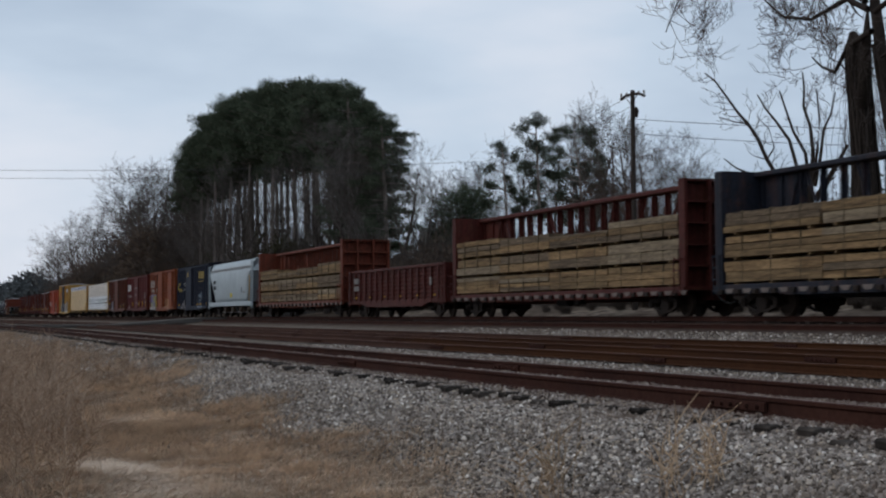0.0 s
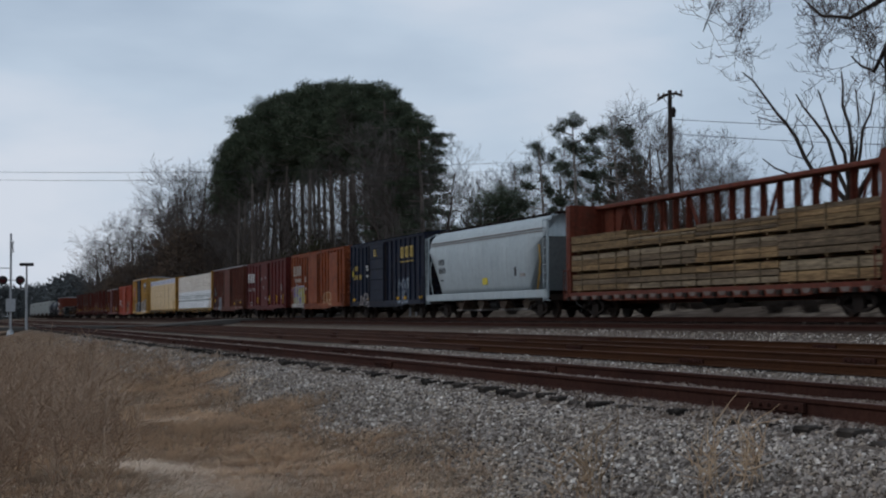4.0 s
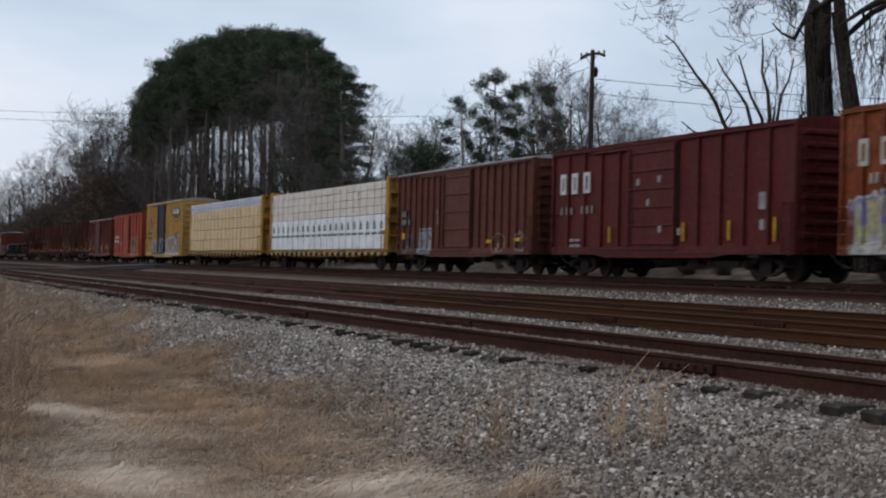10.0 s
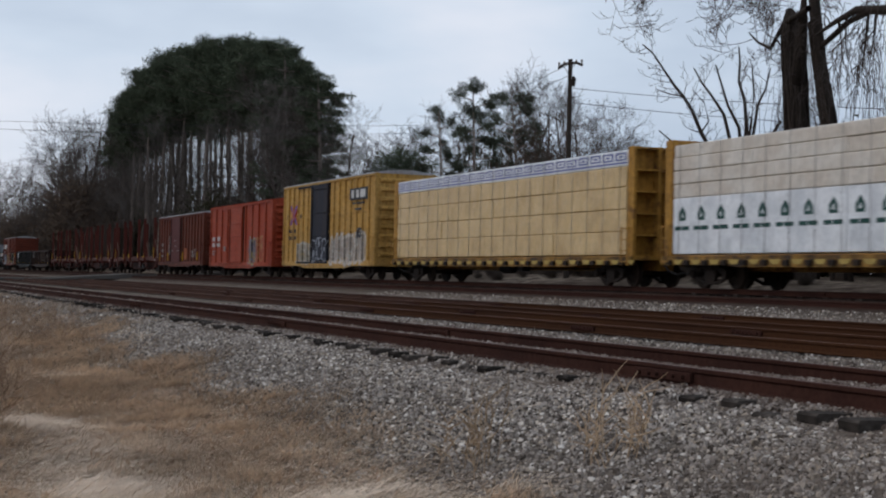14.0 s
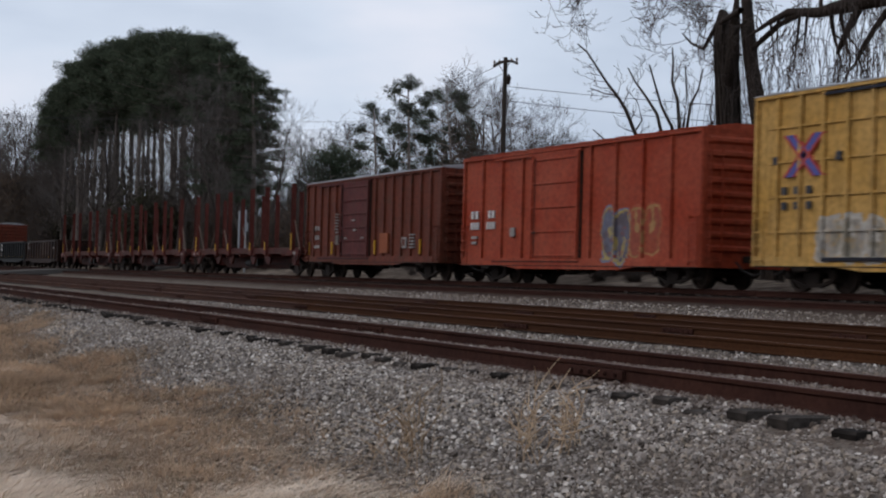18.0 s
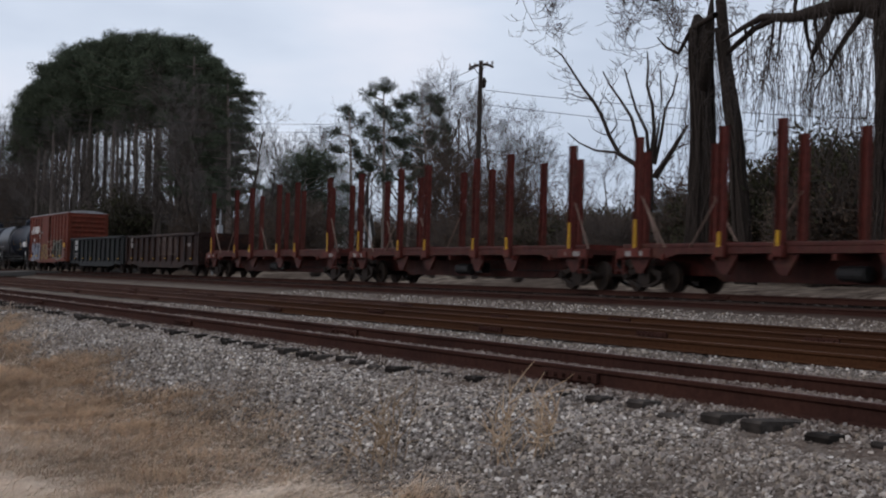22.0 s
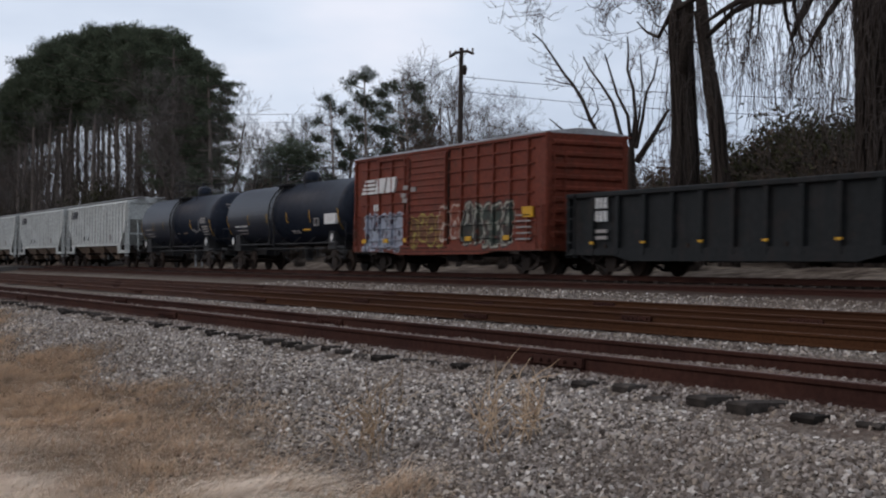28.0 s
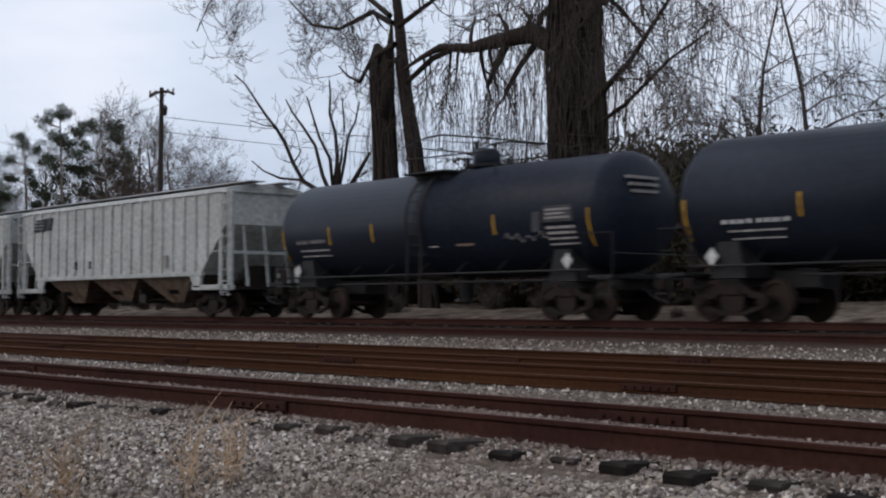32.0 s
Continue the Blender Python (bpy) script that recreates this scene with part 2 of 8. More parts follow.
M_STEEL = surface("oiled_steel", (0.016, 0.0115, 0.0095), (0.036, 0.023, 0.016), 0.75, 0.0, big=2.0, fine=20)
M_WHEEL = surface("wheel_steel", (0.022, 0.016, 0.013), (0.05, 0.03, 0.02), 0.7, 0.0, big=3.0, fine=20)
M_BLACK = surface("grimy_black_paint", (0.02, 0.02, 0.021), (0.04, 0.036, 0.033), 0.6, big=1.0, fine=9)
M_WHITE = surface("white_lettering", (0.62, 0.61, 0.59), (0.42, 0.40, 0.37), 0.7, big=3, fine=12)
M_GREYW = surface("faded_lettering", (0.30, 0.28, 0.265), (0.18, 0.155, 0.14), 0.7, big=3, fine=12)
M_YELL = surface("reflective_yellow", (0.55, 0.30, 0.02), (0.33, 0.17, 0.03), 0.6, big=4, fine=15)
M_YLET = surface("faded_yellow_lettering", (0.46, 0.33, 0.10), (0.3, 0.2, 0.06), 0.7, big=3, fine=12)
M_DARKL = surface("dark_lettering", (0.04, 0.04, 0.045), (0.09, 0.09, 0.09), 0.7, big=3, fine=12)
M_GALV = surface("galvanised_roof", (0.42, 0.43, 0.44), (0.24, 0.2, 0.18), 0.45, 0.55, big=0.7, fine=8)
M_RUSTRAIL = surface("rusty_rail", (0.036, 0.0165, 0.013), (0.068, 0.029, 0.02), 0.8, 0.0, big=0.9, fine=18, bumpy=0.3, spec=0.03)
M_RUSTM = surface("red_brown_rusty_rail", (0.056, 0.03, 0.023), (0.088, 0.045, 0.031), 0.8, 0.0, big=0.5, fine=18, bumpy=0.3, spec=0.03)
M_RUSTB = surface("orange_rusty_rail", (0.042, 0.019, 0.011), (0.085, 0.035, 0.014), 0.8, 0.0, big=0.15, fine=18, bumpy=0.3, spec=0.03)
# worn rail head, made paler to paint the highlight along its top
M_RAILTOP = surface("worn_highlit_rail_head", (0.15, 0.098, 0.08), (0.08, 0.045, 0.035), 0.55, 0.2, big=0.6, fine=10, spec=0.03)
M_TIE = surface("weathered_sleeper", (0.06, 0.05, 0.043), (0.014, 0.012, 0.011), 0.9, big=1.5, fine=7, stretch=(1, 3, 3), vary=0.6, grain=0.5, spec=0.03)

# ---- ground ----
def ground_height(y):
    """Height of the formation across the line, from the viewer to the woods."""
    pts = [(-4000, 0.0), (2.6, 0.0), (3.9, 0.08), (5.7, 0.505), (6.05, 0.535), (6.17, 0.565), (6.3, 0.605), (6.62, 0.635), (6.8, 0.66), (8.1, 0.66), (8.3, 0.63), (8.8, 0.585), (11.5, 0.535), (12.6, 0.525), (12.95, 0.515), (14.55, 0.57), (15.3, 0.545), (16.8, 0.53), (17.35, 0.54), (18.95, 0.61), (19.7, 0.61), (20.2, 0.63), (21.8, 0.76), (23.9, 1.09),
           (24.6, 1.15), (27.6, 1.15), (29.6, 1.0), (31.0, 1.35), (33.0, 1.7), (60, 2.2), (4000, 2.5)]
    for (a, za), (b, zb) in zip(pts, pts[1:]):
        if y <= b:
            return za + (zb - za) * (y - a) / (b - a)
    return pts[-1][1]


def lift(x, y):
    n = noise.noise(Vector((x * 0.35, y * 0.35, 0))) * 0.05 + noise.noise(Vector((x * 1.3, y * 1.3, 5))) * 0.018
    k = min(1.0, max(0.0, (4.2 - y) / 2.0)) if y > -2 else 0.3
    mound = noise.noise(Vector((x * 0.22, y * 0.4, 9))) * 0.16 * k if y < 5 else 0
    far = 0
    if y > 33:
        far = noise.noise(Vector((x * 0.05, y * 0.05, 2))) * min(1.2, (y - 33) * 0.1)
    return ground_height(y) + n * (0.4 if 6.2 < y < 28 else 1) + mound + far


def ground_material():
    mt, nt, p = nodes_of("gravel_and_dead_grass")
    co = nt.nodes.new("ShaderNodeTexCoord").outputs["Object"]
    sep = nt.nodes.new("ShaderNodeSeparateXYZ")
    nt.links.new(co, sep.inputs[0])
    y = sep.outputs[1]
    vo = nt.nodes.new("ShaderNodeTexVoronoi")
    vo.inputs["Scale"].default_value = 24.0
    nt.links.new(co, vo.inputs["Vector"])
    sepc = nt.nodes.new("ShaderNodeSeparateColor")
    nt.links.new(vo.outputs["Color"], sepc.inputs[0])
    stone = ramp_node(nt, sepc.outputs[0], 0.0, 1.0, (0.13, 0.105, 0.09, 1), (0.42, 0.375, 0.335, 1))
    dark = ramp_node(nt, vo.outputs["Distance"], 0.02, 0.05, (1, 1, 1, 1), (0.55, 0.53, 0.5, 1))
    stone = mixed(nt, 1.0, stone, dark, "MULTIPLY")
    fouled = ramp_node(nt, noise_node(nt, co, 0.35, 5), 0.45, 0.65)
    stone = mixed(nt, calc(nt, "MULTIPLY", fouled, 0.55), stone, (0.13, 0.10, 0.08))
    # rust and oil along the tracks; the main line's tint also paints shade
    for c, w, tint, k in ((7.45, 1.25, (0.11, 0.07, 0.055), 0.6), (14.3, 1.3, (0.05, 0.027, 0.02), 0.92), (18.15, 1.3, (0.05, 0.028, 0.021), 0.9), (26.1, 3.5, (0.042, 0.025, 0.02), 0.94)):
        d = calc(nt, "ABSOLUTE", calc(nt, "SUBTRACT", y, c))
        d = calc(nt, "ADD", d, calc(nt, "MULTIPLY", noise_node(nt, co, 0.8, 4), 0.8))
        f = ramp_node(nt, calc(nt, "DIVIDE", d, w * 2 + 0.8), 0.42, 0.6, (1, 1, 1, 1), (0, 0, 0, 1))
        stone = mixed(nt, calc(nt, "MULTIPLY", f, k), stone, tint)
    soil = mixed(nt, ramp_node(nt, noise_node(nt, co, 0.9, 5), 0.35, 0.65), (0.25, 0.18, 0.128), (0.155, 0.108, 0.078))
    soil = mixed(nt, 1.0, soil, ramp_node(nt, noise_node(nt, co, 22.0, 3), 0.3, 0.7, (0.7, 0.7, 0.7, 1), (1.15, 1.15, 1.15, 1)), "MULTIPLY")
    spread = calc(nt, "MINIMUM", calc(nt, "MAXIMUM", calc(nt, "ADD", sep.outputs[0], 10.0), -26.0), 0.0)
    edge = calc(nt, "ADD", y, calc(nt, "MULTIPLY", calc(nt, "SUBTRACT", noise_node(nt, co, 0.45, 4), 0.5), 3.0))
    verge = calc(nt, "ADD", edge, calc(nt, "MULTIPLY", spread, 0.07))
    near = ramp_node(nt, calc(nt, "DIVIDE", verge, 10.0), 0.34, 0.43, (1, 1, 1, 1), (0, 0, 0, 1))
    far = ramp_node(nt, calc(nt, "DIVIDE", edge, 100.0), 0.286, 0.297)
    litter = mixed(nt, ramp_node(nt, noise_node(nt, co, 1.7, 6), 0.35, 0.65), mixed(nt, ramp_node(nt, noise_node(nt, co, 0.13, 3), 0.42, 0.6), (0.125, 0.098, 0.078), (0.27, 0.22, 0.175)), (0.065, 0.049, 0.039))
    col = mixed(nt, near, stone, soil)
    col = mixed(nt, far, col, litter)
    nt.links.new(col, p.inputs["Base Color"])
    p.inputs["Roughness"].default_value = 0.95
    p.inputs["Specular IOR Level"].default_value = 0.0
    bump(nt, p, vo.outputs["Distance"], 0.8, 0.05)
    return mt


def build_ground():
    xs = [-4000, -2000, -1000, -600, -420] + [-320 + i * 4 for i in range(50)] + [-120 + i * 1.0 for i in range(70)] + [-50 + i * 0.4 for i in range(140)] + [6 + i * 4 for i in range(15)] + [100, 200, 500, 1500, 4000]
    ys = [-4000, -1000, -300, -100, -40, -15, -6] + [-3 + i * 0.4 for i in range(32)] + [9.8 + i * 0.7 for i in range(30)] + [31.5 + i * 2 for i in range(18)] + [75, 100, 150, 250, 500, 1000, 2000, 4000]
    m = Mesh()
    for x in xs:
        for y in ys:
            m.v.append((x, y, lift(x, y)))
    k = len(ys)
    for i in range(len(xs) - 1):
        for j in range(k - 1):
            m.f.append((i * k + j, (i + 1) * k + j, (i + 1) * k + j + 1, i * k + j + 1))
    return thing("ground", "grey ballast, dead grass and brown earth", "ground", kind="structure", m=m, mat=ground_material(), smooth=True)


ground = build_ground()

# ---- tracks ----
RAIL_PROF = [(-0.07, 0.0), (0.07, 0.0), (0.07, 0.012), (0.015, 0.03), (0.011, 0.115), (0.034, 0.13), (0.036, 0.158), (0.027, 0.165), (-0.027, 0.165), (-0.036, 0.158), (-0.034, 0.13), (-0.011, 0.115), (-0.015, 0.03), (-0.07, 0.012)]


def build_rail(track, y, top, xs, name="rail", mat=None):
    for x0, x1 in zip(xs, xs[1:]):
        dz = random.uniform(-0.006, 0.004)
        mt = (M_RUSTM if mat is M_RUSTB and x1 <= -34 else mat) or M_RUSTRAIL
        me = Mesh().prism([(y + a, top - 0.165 + b + dz) for a, b in RAIL_PROF], x0 + 0.006, x1).data(name, mt)
        ob = part(name, me, None, track)
        me.materials.append(M_RAILTOP)
        for q in me.polygons:
            if q.normal.z > 0.9 and q.center.z > top - 0.02:
                q.material_index = 1
        # fish plates at the joint
        if -70 < x1 < 12:
            j = Mesh()
            for s in (-1, 1):
                j.prism([(y + s * 0.02, top - 0.13), (y + s * 0.055, top - 0.125), (y + s * 0.05, top - 0.05), (y + s * 0.022, top - 0.045)], x1 - 0.46, x1 + 0.46)
                for bx in (-0.36, -0.2, -0.06, 0.06, 0.2, 0.36):
                    j.tube([(x1 + bx, y + s * 0.05, top - 0.088), (x1 + bx, y + s * 0.085, top - 0.088)], 0.02, 6)
            part("fish_plate", j, M_RUSTRAIL, ob)


def build_track(name, centre, top, label, tie_from, tie_to, joints, mat=None, cant=0.0):
    """cant: how much the far rail stands above the near one."""
    track = thing(name, label, "railway track", kind="structure")
    for k, s in enumerate((-0.752, 0.752)):
        off = 3.1 * k
        xs = [-420, -250] + [j + off for j in joints] + [40, 90]
        build_rail(track, centre + s, top + cant * k, xs, mat=mat)
    tie = Mesh().prism([(-1.28, -0.17), (1.28, -0.17), (1.3, -0.02), (1.28, 0.0), (-1.28, 0.0), (-1.3, -0.02)], -0.11, 0.11)
    base = tie.data("sleeper", M_TIE)
    x = tie_from
    n = 0
    while x < tie_to and n < 290:
        ob = part("sleeper", base, None, track)
        ob.matrix_basis = pose(x + random.uniform(-0.05, 0.05), centre + random.uniform(-0.09, 0.09), top + cant / 2 - 0.178 + random.uniform(-0.015, 0.008), math.degrees(cant / 1.5) + random.uniform(-1, 1), 0, random.uniform(-1.6, 1.6))
        x += 0.53
        n += 1
    rest = Mesh()
    for a, b in ((-330, tie_from), (x, 90)):
        q = a
        while q < b:
            rest.box(q - 0.11, q + 0.11, centre - 1.28 + random.uniform(-.08, .08), centre + 1.28, top - 0.34, top - 0.178)
            q += 0.53
    ob = part("sleepers_beyond", rest, M_TIE, track)
    tagged(ob, kind="stuff")
    return track


build_track("siding_track", 7.452, SIDE_Z, "rusty siding track on weathered sleepers in grey ballast", -48, 8, [-130 + 11.9 * i for i in range(14)])
build_track("second_track", 13.752, 0.711, "rust-brown second siding track set low in dirty ballast", -75, 8, [-131.4 + 11.9 * i for i in range(14)], M_RUSTB, 0.064)
build_track("third_track", 18.152, 0.743, "orange-brown third siding track half buried in dark ballast", -75, 8, [-127.3 + 11.9 * i for i in range(14)], M_RUSTB, 0.067)
build_track("main_track", TRACK_Y, RAIL_Z, "main line track on oily ballast, shade-darkened in colour, under the train", -90, 8, [-129 + 23.8 * i for i in range(7)])
spare = thing("shoulder_rail", "rusty spare rail lying on the dark ballast shoulder", "rail")
build_rail(spare, 23.25, 1.12, [-160, -90, -42, 20, 80], "rail_length", M_RUSTRAIL)

# ---- the train ----
SPEED, SLOW = 12.717, -0.0010
MOVERS, WHEELS = [], []
WHEEL_R = 0.457


def train_x(t):
    # the train gathers a little speed at the end
    return SPEED * (t - 16) + SLOW * (t - 16) ** 2 + 0.25 * max(0.0, t - 29.6)


def bogie_mesh():
    b = Mesh()
    for s in (-1, 1):
        y0, y1 = sorted((s * 1.02, s * 1.16))
        # cast side frame with two windows
        b.plate([(-0.98, 0.36), (-0.98, 0.58), (-0.55, 0.66), (-0.32, 0.80), (0.32, 0.80), (0.55, 0.66), (0.98, 0.58), (0.98, 0.36), (0.72, 0.36), (0.68, 0.50), (0.5, 0.52), (0.36, 0.62), (0.3, 0.62), (0.3, 0.3), (0.2, 0.2), (-0.2, 0.2), (-0.3, 0.3), (-0.3, 0.62), (-0.36, 0.62), (-0.5, 0.52), (-0.68, 0.50), (-0.72, 0.36)], y0, y1)
        b.plate([(-0.92, 0.40), (-0.3, 0.22), (0.3, 0.22), (0.92, 0.40), (0.92, 0.32), (0.3, 0.13), (-0.3, 0.13), (-0.92, 0.32)], y0, y1)
        for x in (-0.9, 0.9):
            b.tube([(x, s * 1.0, 0.457), (x, s * 1.24, 0.457)], 0.13, 12)
        for x in (-0.16, 0, 0.16):
            b.tube([(x, s * 1.09, 0.24), (x, s * 1.09, 0.6)], 0.055, 8)
    b.bevel_box(-0.2, 0.2, -1.2, 1.2, 0.56, 0.78, 0.03)
    for x in (-0.42, 0.42):
        b.box(x - 0.04, x + 0.04, -0.9, 0.9, 0.36, 0.46)
    return b.data("bogie", M_STEEL)


def wheelset_mesh():
    w = Mesh()
    w.disc_wheel(0, -0.82, -0.68, WHEEL_R)
    n = len(w.v)
    w2 = Mesh().disc_wheel(0, -0.82, -0.68, WHEEL_R)
    w.v += [(x, -y, z) for x, y, z in w2.v]
    w.f += [tuple(n + i for i in reversed(q)) for q in w2.f]
    w.tube([(0, -1.12, 0), (0, 1.12, 0)], 0.075, 10)
    for s in (-1, 1):
        for k in range(3):
            q = 2 * math.pi * k / 3
            w.tube([(0.06 * math.cos(q), s * 1.12, 0.06 * math.sin(q)), (0.06 * math.cos(q), s * 1.27, 0.06 * math.sin(q))], 0.022, 5)
    return w.data("wheelset", M_WHEEL)


BOGIE, WHEELSET = bogie_mesh(), wheelset_mesh()


def new_car(name, label, category, rear, length, bogie_in=2.0, coupler=0.9):
    """An empty at the middle of the car on the rail head, with bogies, wheelsets and couplers."""
    car = thing(name, label, category, group="cars of the freight train")
    MOVERS.append((car, rear + length / 2, 0.0, 0.0))
    half = length / 2
    for s in (-1, 1):
        b = part("bogie", BOGIE, None, car)
        b.matrix_basis = pose(s * (half - bogie_in), 0, 0)
        for a in (-0.9, 0.9):
            w = part("wheelset", WHEELSET, None, b)
            w.matrix_basis = pose(a, 0, WHEEL_R)
            WHEELS.append((w, a))
        c = Mesh()
        c.bevel_box(min(s * (half - 0.6), s * (half + coupler)), max(s * (half - 0.6), s * (half + coupler)), -0.09, 0.09, 0.78, 0.98, 0.02)
        c.bevel_box(min(s * (half + coupler - 0.28), s * (half + coupler)), max(s * (half + coupler - 0.28), s * (half + coupler)), -0.16, 0.14, 0.72, 1.02, 0.04)
        part("coupler", c, M_STEEL, car)
        h = Mesh()
        h.tube([(s * (half - 0.1), -0.3, 0.85), (s * (half + 0.3), -0.3, 0.55), (s * (half + 0.7), -0.22, 0.42), (s * (half + coupler), -0.1, 0.5)], 0.03, 6)
        part("brake_hose", h, M_BLACK, car)
    return car


def underframe(car, length, z0=0.62, z1=0.95, mat=None):
    u = Mesh()
    u.bevel_box(-length / 2 + 0.4, length / 2 - 0.4, -0.32, 0.32, z0, z1, 0.03)
    part("centre_sill", u, mat or M_STEEL, car)
    for k in range(-3, 4):
        x = k * length / 8
        part("cross_bearer", Mesh().box(x - 0.06, x + 0.06, -1.45, 1.45, z1 - 0.16, z1), mat or M_STEEL, car)
    t = Mesh()
    t.lathe([(-0.55, 0.02), (-0.5, 0.2), (0.5, 0.2), (0.55, 0.02)], 14, y=-0.75, z=0.62)
    part("air_reservoir", t, M_BLACK, car)
    v = Mesh()
    v.bevel_box(1.2, 1.7, -0.95, -0.6, 0.48, 0.85, 0.03)
    v.rod((1.45, -0.8, 0.6), (length / 2 - 3, -0.5, 0.6), 0.02)
    part("brake_gear", v, M_BLACK, car)


def ladder(car, x, z0, z1, mat, y=-1.63, w=0.42, name="ladder"):
    m = Mesh()
    for s in (-w / 2, w / 2):
        m.box(x + s - 0.022, x + s + 0.022, y - 0.02, y + 0.01, z0, z1)
    z = z0 + 0.12
    while z < z1:
        m.rod((x - w / 2, y - 0.03, z), (x + w / 2, y - 0.03, z), 0.018, 5)
        z += 0.37
    for s in (-w / 2, w / 2):
        for zz in (z0 + 0.05, z1 - 0.05):
            m.box(x + s - 0.02, x + s + 0.02, y, y + 0.14, zz - 0.02, zz + 0.02)
    part(name, m, mat, car)


def bars(car, x0, z0, widths, h, mat, y=-1.6, gap=0.09, name="lettering", thick=0.05):
    """Plain bars that stand for lettering."""
    x = x0
    for w in widths:
        if w > 0:
            if h >= 0.5 and w < 0.8 and name == "lettering" and mat is not M_YELL:
                t = 0.13
                a, b = x + w * 0.08, x + w * 0.86
                m = Mesh()
                for q in ((a, b, z0, z0 + t), (a, b, z0 + h - t, z0 + h), (a, a + t, z0 + t, z0 + h - t), (b - t, b, z0 + t, z0 + h - t)):
                    m.box(q[0], q[1], y - 0.012, y + thick, q[2], q[3])
                part(name, m, mat, car)
            elif h >= 0.2 and w < 0.7 and mat is not M_YELL and name == "lettering":
                # a narrow bar in place of a character
                part(name, Mesh().box(x + w * 0.2, x + w * 0.76, y - 0.012, y + thick, z0, z0 + h), mat, car)
            else:
                part(name, Mesh().box(x, x + w, y - 0.012, y + thick, z0, z0 + h), mat, car)
        x += abs(w) + gap


def boxcar(name, label, rear, L, eave, sill, mat, door_x=(-1.6, 1.5), door_mat=None, roof_mat=None, ribs=15, end_mat=None, belly=True, level_ribs=0, door_bars=4):
    car = new_car(name, label, "boxcar", rear, L)
    h, hw = L / 2, 1.5
    rm = roof_mat or mat
    # shell: side sheets, inset from the ribs
    b = Mesh()
    b.prism([(-hw, sill + 0.25), (hw, sill + 0.25), (hw, eave), (-hw, eave)], -h + 0.05, h - 0.05)
    part("body", b, mat, car)
    r = Mesh()
    for s in (-1, 1):
        part("eave_rail", Mesh().bevel_box(-h, h, *sorted((s * (hw - 0.02), s * (hw + 0.1))), eave - 0.13, eave - 0.035, 0.01), mat, car)
    r.prism([(-hw - 0.11, eave - 0.03), (hw + 0.11, eave - 0.03), (hw + 0.11, eave), (0.4, eave + 0.17), (-0.4, eave + 0.17), (-hw - 0.11, eave)], -h, h)
    k = -h + 0.6
    while k < h - 0.3:
        r.prism([(-hw - 0.11, eave + 0.0), (-0.4, eave + 0.175), (0.4, eave + 0.175), (hw + 0.11, eave + 0.0), (hw + 0.11, eave + 0.04), (0.4, eave + 0.215), (-0.4, eave + 0.215), (-hw - 0.11, eave + 0.04)], k, k + 0.07)
        k += 1.15
    part("roof", r, rm, car, "corrugated metal roof")
    # side ribs, top rail and sills on both sides
    d0, d1 = door_x
    for s in (-1, 1):
        y0, y1 = sorted((s * (hw - 0.01), s * (hw + 0.09)))
        n = ribs
        for i in range(n + 1):
            x = -h + 0.06 + (L - 0.12) * i / n
            if d0 - 0.12 < x < d1 + 0.12:
                continue
            part("side_post", Mesh().plate([(x - 0.055, sill + 0.2), (x + 0.055, sill + 0.2), (x + 0.055, eave - 0.12), (x - 0.055, eave - 0.12)], y0, y1), mat, car)
        y2, y3 = sorted((s * (hw - 0.02), s * (hw + 0.1)))
        lo = sill - 0.11 if belly else sill
        part("side_sill", Mesh().plate([(-h, sill), (-h, sill + 0.26), (h, sill + 0.26), (h, sill), (h - 3.3, sill), (h - 4.4, lo), (-h + 4.4, lo), (-h + 3.3, sill)], y2, y3), mat, car)
        if level_ribs:
            for f in [(q + 1) / (level_ribs + 1) for q in range(level_ribs)]:
                zz = sill + (eave - sill) * f
                for a, c in ((-h + 0.6, d0 - 0.12), (d1 + 0.12, h - 0.9)):
                    part("level_rib", Mesh().box(a, c, *sorted((s * (hw - 0.01), s * (hw + 0.06))), zz - 0.03, zz + 0.03), mat, car)
        # door with its ribs, posts, tracks and lock bars
        yd0, yd1 = sorted((s * (hw - 0.01), s * (hw + 0.11)))
        dm = door_mat or mat
        door = part("door", Mesh().bevel_box(d0, d1, yd0, yd1, sill + 0.24, eave - 0.2, 0.015), dm, car)
        for i in range(door_bars + 1):
            zz = sill + 0.35 + (eave - sill - 0.75) * i / door_bars
            part("door_rib", Mesh().bevel_box(d0 + 0.06, d1 - 0.06, *sorted((s * (hw + 0.1), s * (hw + 0.155))), zz - 0.035, zz + 0.035, 0.01), dm, door)
        for x in (d0 + 0.05, d1 - 0.05):
            part("door_post", Mesh().box(x - 0.05, x + 0.05, *sorted((s * (hw + 0.1), s * (hw + 0.16))), sill + 0.24, eave - 0.2), dm, door)
        part("lock_rod", Mesh().rod((d0 + 0.32, s * (hw + 0.17), sill + 0.3), (d0 + 0.32, s * (hw + 0.17), eave - 0.3), 0.02), M_STEEL, door)
        part("door_handle", Mesh().bevel_box(d0 + 0.2, d0 + 0.46, *sorted((s * (hw + 0.15), s * (hw + 0.2))), sill + 1.1, sill + 1.16, 0.01), M_STEEL, door)
        for zz in (sill + 0.2, eave - 0.2):
            part("door_track", Mesh().box(d0 - (d1 - d0) * 0.9, d1 + 0.1, *sorted((s * (hw + 0.02), s * (hw + 0.12))), zz - 0.04, zz + 0.04), dm, car)
